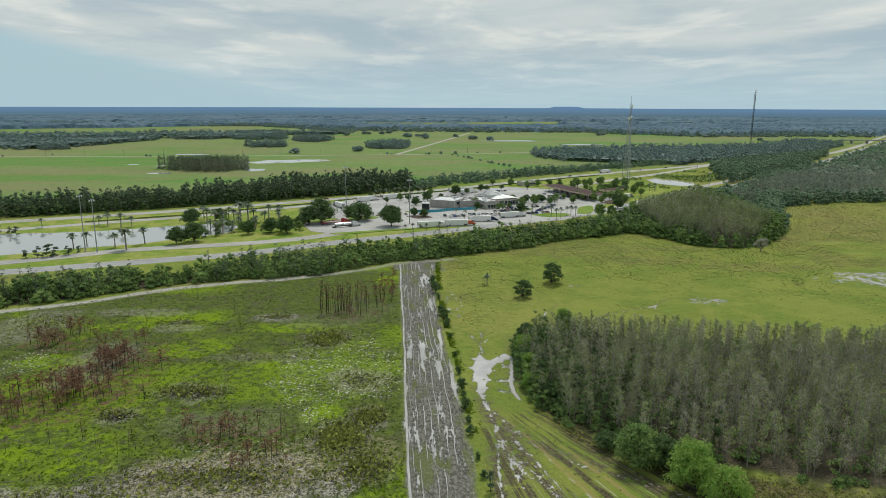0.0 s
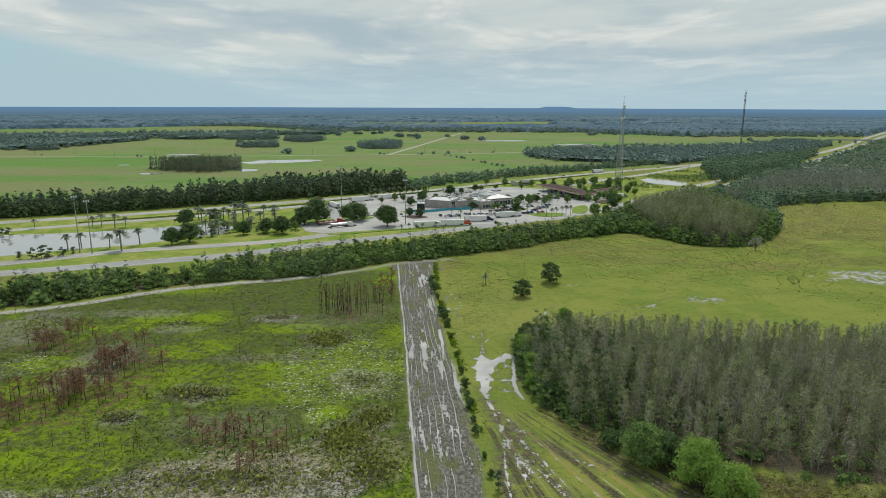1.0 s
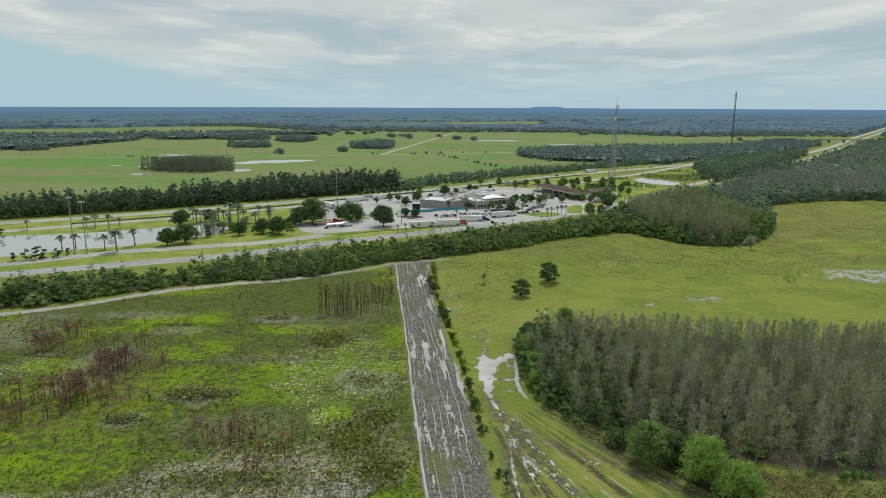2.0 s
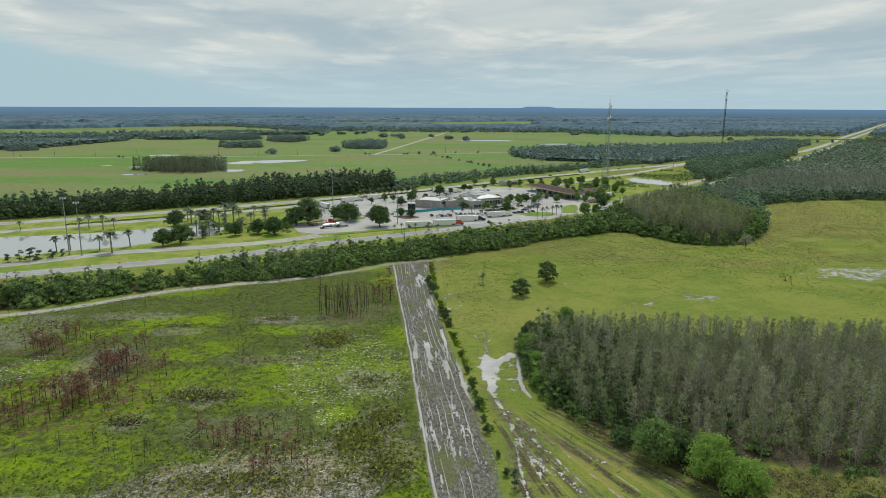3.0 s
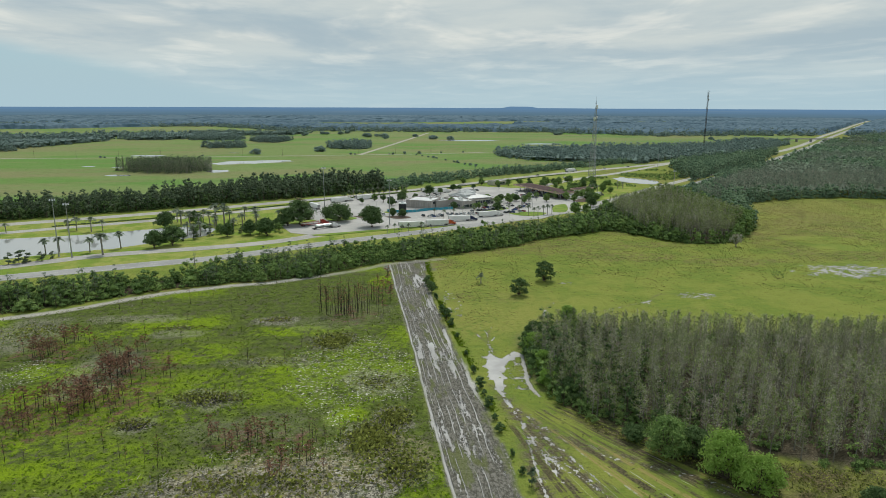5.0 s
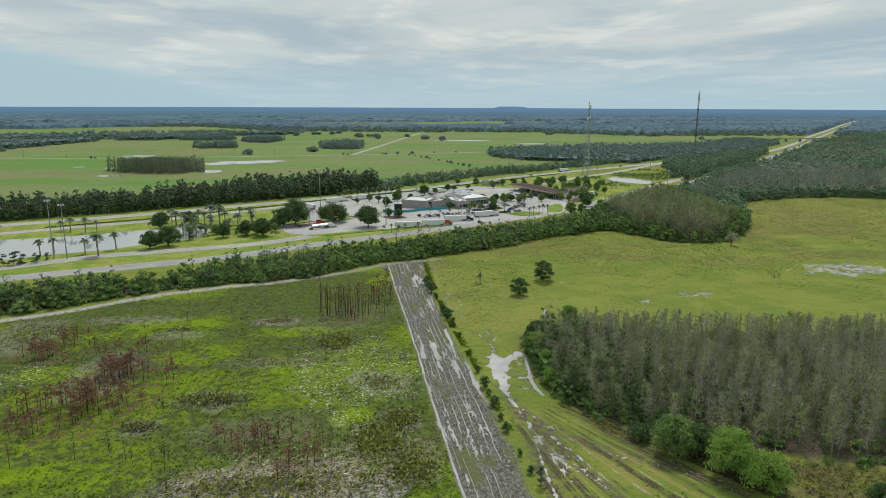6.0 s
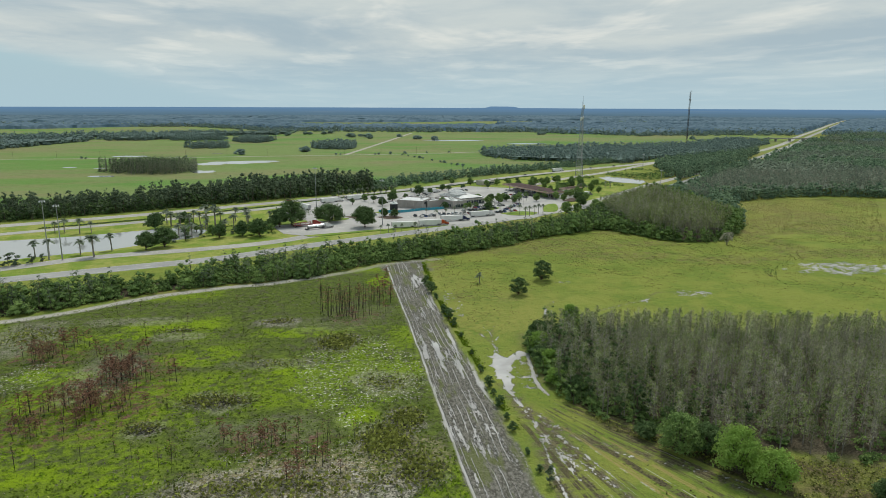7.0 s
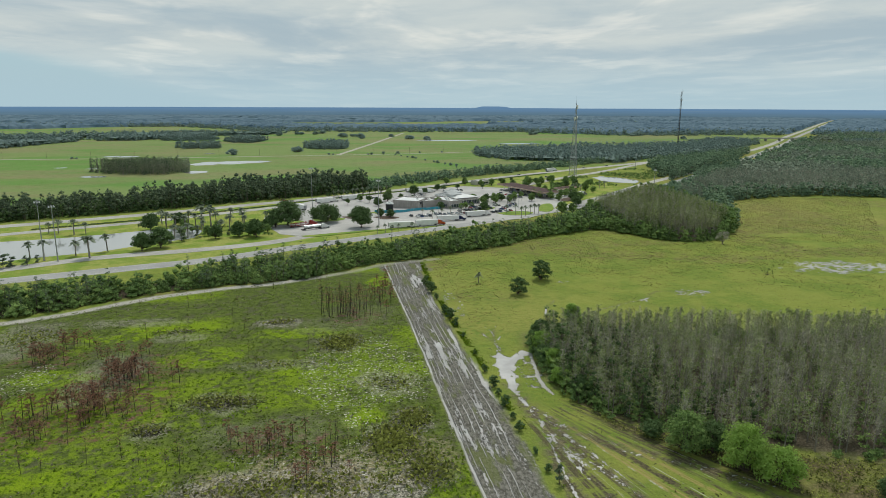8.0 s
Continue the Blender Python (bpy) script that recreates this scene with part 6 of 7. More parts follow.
# ---- plaza ----
WHITE = plain_mat("white_paint", (0.78, 0.78, 0.75), 0.4, size=2.5, vary=0.14)
ROOF_WHITE = plain_mat("white_roof_sheet", (0.74, 0.745, 0.73), 0.45, size=4.0, vary=0.2)
ROOF_GREY = plain_mat("grey_metal_roof", (0.46, 0.48, 0.48), 0.4, 0.2, size=5.0, vary=0.2)
TAUPE = plain_mat("taupe_stucco", (0.40, 0.365, 0.335), 0.9, size=3.0, vary=0.2)
TAN = plain_mat("tan_stucco", (0.52, 0.48, 0.43), 0.9, size=3.0, vary=0.2)
GLASS = plain_mat("dark_glazing", (0.035, 0.050, 0.062), 0.08, size=3.0, vary=0.2, spec=0.8)
STEEL = plain_mat("galvanised_steel", (0.42, 0.43, 0.43), 0.45, 0.6, size=1.0)
DARK_STEEL = plain_mat("dark_steel", (0.060, 0.058, 0.058), 0.6, 0.3, size=1.0)
CHROME = plain_mat("polished_tank", (0.62, 0.62, 0.60), 0.25, 0.7, size=2.0, vary=0.12)
RUBBER = plain_mat("tyre_rubber", (0.020, 0.020, 0.020), 0.9, size=0.5)
AQUA = plain_mat("aqua_screen_cloth", (0.055, 0.36, 0.48), 0.8, size=1.2, vary=0.3)
BLACK_TANK = plain_mat("black_tank_wall", (0.022, 0.023, 0.026), 0.5, size=2.0)
RUST_ROOF = plain_mat("rust_red_roof", (0.060, 0.024, 0.020), 0.85, size=4.0, vary=0.35)
FASCIA = plain_mat("sand_fascia", (0.60, 0.44, 0.33), 0.7, size=2.0)
MULCH = plain_mat("planter_mulch", (0.110, 0.075, 0.050), 0.95, size=0.8, vary=0.4)
KERB = plain_mat("kerb_concrete", (0.42, 0.41, 0.38), 0.85, size=1.0)
LAMP_GLASS = plain_mat("lamp_glass", (0.62, 0.64, 0.64), 0.2, size=0.4, vary=0.1)
PAINTS = {nm: plain_mat(nm + "_car_paint", c, 0.28, 0.1, size=1.5, vary=0.12, spec=0.6) for nm, c in (("white", (0.72, 0.72, 0.70)), ("silver", (0.42, 0.43, 0.44)), ("black", (0.018, 0.018, 0.020)), ("blue", (0.030, 0.070, 0.230)), ("red", (0.330, 0.030, 0.024)), ("grey", (0.150, 0.155, 0.160)), ("navy", (0.012, 0.022, 0.075)), ("orange", (0.520, 0.085, 0.020)))}


def profile(bm, pts, half, inset=0.0, z=0.0):
    """Extrude a side outline (x, z) across y, narrowed at its top points by inset."""
    zs = [p[1] for p in pts]
    lo, hi = min(zs), max(zs)
    rows = []
    for s in (-1, 1):
        rows.append([bm.verts.new((x, s * (half - inset * (zz - lo) / (hi - lo + 1e-6)), zz + z)) for x, zz in pts])
    n = len(pts)
    for i in range(n):
        j = (i + 1) % n
        bm.faces.new((rows[0][i], rows[0][j], rows[1][j], rows[1][i]))
    bm.faces.new(rows[0][::-1])
    bm.faces.new(rows[1])
    bmesh.ops.recalc_face_normals(bm, faces=bm.faces)


def wheel(parent, x, y, r=0.33, w=0.24):
    bm = bmesh.new()
    vs = cyl(bm, 0, 0, -w / 2, w / 2, r, sides=14)
    bmesh.ops.rotate(bm, verts=vs, cent=(0, 0, 0), matrix=Matrix.Rotation(math.pi / 2, 3, "X"))
    bmesh.ops.translate(bm, verts=vs, vec=(x, y, r))
    t = part("wheel", bm, RUBBER, parent)
    bm = bmesh.new()
    vs = cyl(bm, 0, 0, -w / 2 - 0.015, w / 2 + 0.015, r * 0.58, sides=10)
    bmesh.ops.rotate(bm, verts=vs, cent=(0, 0, 0), matrix=Matrix.Rotation(math.pi / 2, 3, "X"))
    bmesh.ops.translate(bm, verts=vs, vec=(x, y, r))
    part("rim", bm, STEEL, t)
    return t


def car(paint, kind):
    root = new("parked_car")
    suv = kind == "suv"
    top = 1.72 if suv else 1.44
    bm = bmesh.new()
    profile(bm, [(-2.3, 0.32), (2.3, 0.32), (2.34, 0.62), (2.2, 0.80), (1.0, 0.94), (-1.6 if not suv else -2.2, 0.98), (-2.28, 0.92), (-2.34, 0.6)], 0.92, 0.06)
    part("body", bm, PAINTS[paint], root)
    bm = bmesh.new()
    rear = -2.1 if suv else -1.75
    profile(bm, [(rear, 0.95), (1.05, 0.93), (0.35, top - 0.04), (rear + (0.25 if suv else 0.75), top - 0.04)], 0.86, 0.17)
    part("window", bm, GLASS, root, "dark tinted car windows")
    bm = bmesh.new()
    box(bm, rear + (0.3 if suv else 0.8), 0.32, -0.66, 0.66, top - 0.05, top + 0.02, 0.03)
    part("roof", bm, PAINTS[paint], root)
    for x in (-1.4, 1.4):
        for y in (-0.82, 0.82):
            wheel(root, x, y)
    for y in (-0.62, 0.62):
        part("headlight", boxed(2.27, 2.36, y - 0.2, y + 0.2, 0.62, 0.76), LAMP_GLASS, root)
    return root


def park(proto, spots):
    for i, (x, y, deg) in enumerate(spots):
        m = Matrix.LocRotScale((x, y, 0.155), Euler((0, 0, radians(deg))), None)
        if i == 0:
            proto.matrix_basis = m
        else:
            copy_thing(proto, m)


def lot_row(x0, y0, deg, n, gap=3.1):
    return [(x0 + math.cos(radians(deg)) * gap * i, y0 + math.sin(radians(deg)) * gap * i) for i in range(n)]


r = np.random.default_rng(31)
rows = []
for x0, y0, deg, n, head, fill in [(-2, 484, 18, 10, 105, 0.35), (18, 498, 18, 12, 100, 0.45), (52, 522, 22, 10, 112, 0.75), (74, 508, 60, 12, 150, 0.8), (80, 520, 60, 10, -30, 0.75), (66, 497, 24, 6, 112, 0.6), (100, 628, -65, 9, 25, 0.9), (106, 608, -65, 9, 25, 0.9), (124, 600, -60, 8, 30, 0.8), (-55, 585, 33, 5, 123, 0.4), (-20, 556, 33, 8, 123, 0.6), (4, 590, 33, 8, 123, 0.7), (-42, 490, 10, 5, 100, 0.4), (112, 640, -65, 16, 25, 0.8), (94, 606, -65, 10, 25, 0.6), (24, 488, 18, 10, 100, 0.6), (-4, 478, 18, 9, 105, 0.5), (46, 508, 22, 8, 112, 0.6), (-34, 575, 33, 10, 123, 0.5), (40, 620, 33, 8, 123, 0.6)]:
    for x, y in lot_row(x0, y0, deg, n, 3.4):
        if r.uniform() < fill and inside(np.array(x), np.array(y), LOT):
            rows.append((x, y, head + r.uniform(-3, 3) + (180 if r.uniform() < 0.3 else 0)))
r.shuffle(rows)
fleet = [("white", "suv"), ("silver", "sedan"), ("black", "suv"), ("white", "sedan"), ("grey", "sedan"), ("blue", "suv"), ("red", "sedan"), ("black", "sedan"), ("silver", "suv")]
for k, (paint, kind) in enumerate(fleet):
    mine = rows[k :: len(fleet)]
    if mine:
        c = tagged(car(paint, kind), f"{paint} {'sport utility vehicle' if kind == 'suv' else 'sedan car'} parked on the plaza's asphalt", "car", "cars of the plaza")
        park(c, [tuple(v) for v in mine])
c = tagged(car("red", "suv"), "red car on the pale far carriageway", "car")
park(c, [(-104, 574, 32)])
c = tagged(car("white", "suv"), "white car on the highway", "car")
park(c, [(258, 851, 36), (262, 673, 48), (176, 742, 40)])
c = tagged(car("black", "sedan"), "black car on the highway", "car")
park(c, [(190, 584, 46), (300, 880, 216), (150, 771, 220), (566, 982, 50)])


def tractor(root, paint, x0=0.0):
    """Long-nosed highway tractor with a sleeper, its front axle at x0 + 5.2."""
    bm = bmesh.new()
    box(bm, x0 + 0.4, x0 + 2.6, -1.2, 1.2, 1.0, 3.6, 0.16)
    part("sleeper", bm, PAINTS[paint], root)
    bm = bmesh.new()
    profile(bm, [(x0 + 2.5, 1.0), (x0 + 4.3, 1.0), (x0 + 4.3, 1.9), (x0 + 3.9, 2.75), (x0 + 2.5, 3.3)], 1.18, 0.08)
    part("cab", bm, PAINTS[paint], root)
    bm = bmesh.new()
    profile(bm, [(x0 + 4.2, 0.7), (x0 + 6.3, 0.7), (x0 + 6.35, 1.6), (x0 + 4.2, 1.95)], 1.0, 0.12)
    part("hood", bm, PAINTS[paint], root)
    part("windscreen", boxed(x0 + 3.98, x0 + 4.14, -0.95, 0.95, 2.0, 2.62, bevel=0.03), GLASS, root)
    part("bumper", boxed(x0 + 6.25, x0 + 6.5, -1.2, 1.2, 0.4, 0.85, bevel=0.06), CHROME, root)
    part("chassis", boxed(x0 - 2.6, x0 + 6.2, -0.45, 0.45, 0.6, 0.95), DARK_STEEL, root)
    for s in (-1, 1):
        bm = bmesh.new()
        vs = cyl(bm, 0, 0, -0.8, 0.8, 0.32, sides=10)
        bmesh.ops.rotate(bm, verts=vs, cent=(0, 0, 0), matrix=Matrix.Rotation(math.pi / 2, 3, "Y"))
        bmesh.ops.translate(bm, verts=vs, vec=(x0 + 2.2, s * 1.0, 0.72))
        part("fuel_tank", bm, CHROME, root)
        wheel(root, x0 + 5.2, s * 1.05, 0.5, 0.3)
        for x in (-1.7, -0.4):
            wheel(root, x0 + x, s * 0.95, 0.5, 0.55)


def semi(paint, label, trailer="box"):
    root = tagged(new("semi_truck"), label, "truck", "trucks of the plaza")
    tractor(root, paint, 4.6)
    if trailer == "box":
        bm = bmesh.new()
        box(bm, -10.6, 5.4, -1.3, 1.3, 1.15, 4.1, 0.07)
        part("trailer", bm, WHITE, root, "white box trailer")
        for s in (-1, 1):
            part("side_skirt", boxed(-7, 2.4, s * 1.24 - 0.02, s * 1.24 + 0.02, 0.55, 1.14), WHITE, root)
        part("door_frame", boxed(-10.68, -10.6, -1.25, 1.25, 1.2, 4.05, bevel=0.02), STEEL, root)
    elif trailer == "tank":
        bm = bmesh.new()
        vs = cyl(bm, 0, 0, -6.2, 6.2, 1.05, sides=20)
        bmesh.ops.rotate(bm, verts=vs, cent=(0, 0, 0), matrix=Matrix.Rotation(math.pi / 2, 3, "Y"))
        bmesh.ops.translate(bm, verts=vs, vec=(-1.6, 0, 2.15))
        bmesh.ops.bevel(bm, geom=[e for e in bm.edges if abs(e.verts[0].co.x - e.verts[1].co.x) < 0.01 and abs(abs(e.verts[0].co.x + 1.6) - 6.2) < 0.01], offset=0.3, segments=3, affect="EDGES")
        part("tank", bm, CHROME, root, "polished cylindrical tank")
        part("catwalk", boxed(-7, 3.6, -0.28, 0.28, 3.18, 3.26), STEEL, root)
        for x in (-5.5, -1.6, 2.2):
            bm = bmesh.new()
            cyl(bm, x, 0, 3.15, 3.45, 0.3)
            part("hatch", bm, STEEL, root)
        part("chassis", boxed(-8, 4.6, -0.5, 0.5, 0.75, 1.12), DARK_STEEL, root)
    else:
        part("deck", boxed(-9.5, 5, -1.25, 1.25, 1.0, 1.25, bevel=0.04), PAINTS["red"], root, "red flatbed deck")
        for x in (-8.8, -5, -1.2, 2.6):
            for s in (-1, 1):
                part("post", boxed(x - 0.1, x + 0.1, s * 1.15 - 0.08, s * 1.15 + 0.08, 1.2, 3.3), PAINTS["red"], root)
        part("upper_deck", boxed(-9.5, 3.4, -1.2, 1.2, 2.5, 2.62), PAINTS["red"], root)
    for s in (-1, 1):
        for x in (-8.8, -7.5):
            wheel(root, x, s * 0.95, 0.5, 0.55)
        part("landing_leg", boxed(0.8, 1.0, s * 0.8 - 0.08, s * 0.8 + 0.08, 0.1, 1.2), DARK_STEEL, root)
    return root


park(semi("navy", "white box trailer with a navy blue tractor parked along the lane"), [(29, 463.5, 8)])
park(semi("white", "white box trailer and white tractor parked along the lane"), [(-7, 440.5, 10), (52, 482, 22), (-45, 579, 33), (-66, 563, 33), (14, 629, 35), (203, 816, 36), (24, 617, 35)])
park(semi("white", "white tractor with a polished tank trailer", "tank"), [(-67, 439.5, 31)])
park(semi("red", "red car transporter standing under the oak", "flat"), [(-76, 451, 32)])
park(semi("orange", "white box trailer with an orange tractor", "box"), [(12, 447, 12)])
park(semi("grey", "white box trailer with a grey tractor beside the fuel canopy", "box"), [(165, 586, 36), (-86, 530, 120)])


def gable_seams(roof, material, a, b, c, d, n):
    """Raised seams on a roof slope with eave a-b and ridge d-c, each a piece of the roof."""
    a, b, c, d = (Vector(v) for v in (a, b, c, d))
    nrm = (b - a).cross(d - a).normalized() * 0.12
    for i in range(n + 1):
        t = i / n
        p, q = a.lerp(b, t), d.lerp(c, t)
        w = (b - a).normalized() * 0.06
        bm = bmesh.new()
        vs = [bm.verts.new(v) for v in (p - w, p + w, q + w, q - w, p - w + nrm, p + w + nrm, q + w + nrm, q - w + nrm)]
        for f in ((4, 5, 6, 7), (0, 4, 7, 3), (1, 2, 6, 5), (0, 1, 5, 4), (3, 7, 6, 2)):
            bm.faces.new([vs[k] for k in f])
        part("seam", bm, material, roof)


def hip_roof(root, material, label, x0, x1, y0, y1, z0, z1, ridge, over=0.8):
    bm = bmesh.new()
    x0, x1, y0, y1 = x0 - over, x1 + over, y0 - over, y1 + over
    mx, my = (x0 + x1) / 2, (y0 + y1) / 2
    if x1 - x0 > y1 - y0:
        r0, r1 = (mx - ridge / 2, my, z1), (mx + ridge / 2, my, z1)
        quads = [((x0, y0, z0), (x1, y0, z0), r1, r0), ((x1, y1, z0), (x0, y1, z0), r0, r1)]
        tris = [((x1, y0, z0), (x1, y1, z0), r1), ((x0, y1, z0), (x0, y0, z0), r0)]
    else:
        r0, r1 = (mx, my - ridge / 2, z1), (mx, my + ridge / 2, z1)
        quads = [((x1, y0, z0), (x1, y1, z0), r1, r0), ((x0, y1, z0), (x0, y0, z0), r0, r1)]
        tris = [((x0, y0, z0), (x1, y0, z0), r0), ((x1, y1, z0), (x0, y1, z0), r1)]
    for f in quads + tris:
        bm.faces.new([bm.verts.new(v) for v in f])
    bm.faces.new([bm.verts.new(v) for v in ((x0, y1, z0 - 0.25), (x1, y1, z0 - 0.25), (x1, y0, z0 - 0.25), (x0, y0, z0 - 0.25))])
    for p, q in (((x0, y0), (x1, y0)), ((x1, y0), (x1, y1)), ((x1, y1), (x0, y1)), ((x0, y1), (x0, y0))):
        bm.faces.new([bm.verts.new(v) for v in ((*p, z0 - 0.25), (*q, z0 - 0.25), (*q, z0), (*p, z0))])
    bmesh.ops.remove_doubles(bm, verts=bm.verts, dist=0.001)
    roof = part("roof", bm, material, root, label)
    for q in quads:
        gable_seams(roof, material, *q, 26)


def flat_block(root, x0, x1, y0, y1, top, wall_mat, roof_mat, parapet=0.7):
    """A flat-roofed wing: four walls with thickness, a roof deck behind a parapet."""
    t = 0.35
    for a in ((x0, x1, y0, y0 + t), (x0, x1, y1 - t, y1), (x0, x0 + t, y0 + t, y1 - t), (x1 - t, x1, y0 + t, y1 - t)):
        part("wall", boxed(*a, 0, top), wall_mat, root)
        part("coping", boxed(a[0] - 0.08, a[1] + 0.08, a[2] - 0.08, a[3] + 0.08, top, top + 0.12), KERB, root)
    part("roof", boxed(x0 + t, x1 - t, y0 + t, y1 - t, top - parapet - 0.3, top - parapet), roof_mat, root)


def window_row(root, axis, at, lo, hi, n, z0, z1, out=0.05):
    """Framed panes set proud of a wall along x or y."""
    w = (hi - lo) / n
    for i in range(n):
        a, b = lo + i * w + 0.15, lo + (i + 1) * w - 0.15
        def bx(m0, m1, d0, d1, zz0, zz1):
            return boxed(m0, m1, at + d0, at + d1, zz0, zz1) if axis == "x" else boxed(at + d0, at + d1, m0, m1, zz0, zz1)
        fr = part("window", bx(a - 0.1, b + 0.1, -out, out, z0 - 0.1, z1 + 0.1), WHITE, root)
        part("pane", bx(a, b, -out * 1.6, out * 1.6, z0, z1), GLASS, fr)


def roof_unit(root, x, y, z, s=1.0):
    u = part("roof_unit", boxed(x - 1.3 * s, x + 1.3 * s, y - 0.9 * s, y + 0.9 * s, z, z + 1.3 * s, bevel=0.06), WHITE, root, "white rooftop air unit")
    bm = bmesh.new()
    cyl(bm, x, y, z + 1.3 * s, z + 1.42 * s, 0.55 * s)
    part("fan_housing", bm, DARK_STEEL, u)


plaza = thing("plaza_building", 35, 519, 0.15, radians(25), "taupe service plaza building with a white metal roof", "building")
flat_block(plaza, -1, 12, 0, 30, 6.2, TAUPE, ROOF_WHITE)
flat_block(plaza, -16, -1.05, 16, 46, 5.4, TAUPE, ROOF_WHITE)
flat_block(plaza, 12.05, 38, 12, 18, 4.6, TAN, ROOF_WHITE)
flat_block(plaza, 12.05, 38, 18.05, 44, 5.4, TAN, ROOF_WHITE, 0.3)
hip_roof(plaza, ROOF_GREY, "pale grey standing-seam metal roof", 12, 38, 15, 44, 5.6, 9.0, 14)
for x0, x1, y0, y1, z1 in ((14, 24, 20, 30, 10.2), (20, 30, 30, 42, 10.8)):
    hip_roof(plaza, ROOF_WHITE, "white raised roof over the hall", x0, x1, y0, y1, 8.2, z1, 6, 0.5)
    for a in ((x0, x1, y0, y0 + 0.3), (x0, x1, y1 - 0.3, y1), (x0, x0 + 0.3, y0 + 0.3, y1 - 0.3), (x1 - 0.3, x1, y0 + 0.3, y1 - 0.3)):
        part("clerestory", boxed(*a, 5.5, 8.1), WHITE, plaza)
window_row(plaza, "x", 12, 13, 37, 9, 0.6, 3.8)
window_row(plaza, "x", 0, 1, 11, 4, 1.0, 3.4)
window_row(plaza, "y", -1, 3, 14, 4, 1.2, 3.2)
for x, y, z, s in ((3, 8, 5.5, 1), (7, 16, 5.5, 1.2), (3, 24, 5.5, 0.8), (-6, 24, 4.7, 1), (-10, 38, 4.7, 1.1), (6, 12, 5.5, 0.8), (9, 22, 5.5, 0.9), (8, 6, 5.5, 0.7), (-4, 30, 4.7, 0.8), (-12, 28, 4.7, 0.7)):
    roof_unit(plaza, x, y, z, s)

side = thing("service_building", 9, 520, 0.15, radians(-25), "taupe ribbed service building with a white flat roof", "building")
flat_block(side, -22, 0, 0, 21, 6.4, TAUPE, ROOF_WHITE, 0.3)
for i in range(15):
    part("pilaster", boxed(-21.4 + i * 1.5, -21.0 + i * 1.5, -0.18, -0.002, 0, 6.2), TAUPE, side)
window_row(side, "y", 0, 4, 16, 3, 3.0, 5.2)
roof_unit(side, -5, 12, 6.1, 0.9)

shed = thing("kiosk_building", 88, 684, 0.15, radians(30), "small white flat-roofed building behind the lot", "building")
flat_block(shed, -9, 9, -5, 5, 4.2, TAN, ROOF_WHITE)
window_row(shed, "x", -5, -7, 7, 4, 1.0, 2.8)

tank = thing("water_tank", -14, 516, 0.15, 0, "black round tank with a white top", "tank")
bm = bmesh.new()
cyl(bm, 0, 0, 0, 5.2, 3.1, sides=28)
part("tank_wall", bm, BLACK_TANK, tank)
bm = bmesh.new()
cyl(bm, 0, 0, 5.2, 6.0, 3.3, 2.9, sides=28)
part("lid", bm, WHITE, tank, "white conical lid")
bm = bmesh.new()
cyl(bm, 0, 0, 6.0, 7.2, 1.0, sides=16)
part("vent", bm, ROOF_WHITE, tank)

fence = tagged(new("site_fence"), "bright aqua screened site fence round the small building", "fence")
pts = smooth_line([(-26, 506), (-21.8, 503), (-6.3, 503.5), (7, 512), (15, 514), (26, 518), (28, 524)], 3.0)
for i, (a, b) in enumerate(zip(pts, pts[1:])):
    d = Vector(b) - Vector(a)
    w = math.atan2(d.y, d.x)
    bm = boxed(0.06, d.length - 0.06, -0.02, 0.02, 0.25, 2.3 - 0.15 * (i % 3 == 1))
    p = part("panel", bm, AQUA, fence)
    p.matrix_basis = Matrix.LocRotScale((*a, 0), Euler((radians(4 * math.sin(i * 2.1)), 0, w)), None)
    bm = bmesh.new()
    cyl(bm, *a, 0, 2.4, 0.05, sides=6)
    part("post", bm, STEEL, fence)


def fuel_canopy(x, y, deg, ln, wd, label, bays):
    root = thing("fuel_canopy", x, y, 0.15, radians(deg), label, "canopy")
    part("roof", boxed(0, ln, 0, wd, 5.0, 5.6), RUST_ROOF, root, "rust-red canopy roof")
    for a in ((-0.12, ln + 0.12, -0.12, 0.0), (-0.12, ln + 0.12, wd, wd + 0.12), (-0.12, -0.002, 0, wd), (ln + 0.002, ln + 0.12, 0, wd)):
        part("fascia", boxed(*a, 4.8, 5.95), FASCIA, root, "sand-coloured fascia band")
    for i in range(bays):
        cx = ln * (i + 0.5) / bays
        for cy in (wd * 0.28, wd * 0.72):
            part("column", boxed(cx - 0.25, cx + 0.25, cy - 0.25, cy + 0.25, 0, 5.0), WHITE, root)
        p = part("fuel_pump", boxed(cx + 0.9, cx + 1.5, wd * 0.5 - 0.4, wd * 0.5 + 0.4, 0.2, 2.1, bevel=0.05), WHITE, root)
        part("display", boxed(cx + 0.86, cx + 0.9, wd * 0.5 - 0.25, wd * 0.5 + 0.25, 1.2, 1.7), GLASS, p)
        part("island", boxed(cx - 1.5, cx + 2.5, wd * 0.5 - 0.7, wd * 0.5 + 0.7, 0, 0.2, bevel=0.05), KERB, root)


fuel_canopy(97, 638, -68, 76, 20, "long rust-red fuel canopy with a sand-coloured fascia", 8)
fuel_canopy(150, 594, 36, 24, 9, "short rust-red truck fuel canopy", 3)


def planter(poly, mat, label):
    closed = smooth_line(poly + poly[:1], 2.5)[:-1]
    flat_patch("trim_planter", closed, 0.30, mat, label, "planter", 0.3)


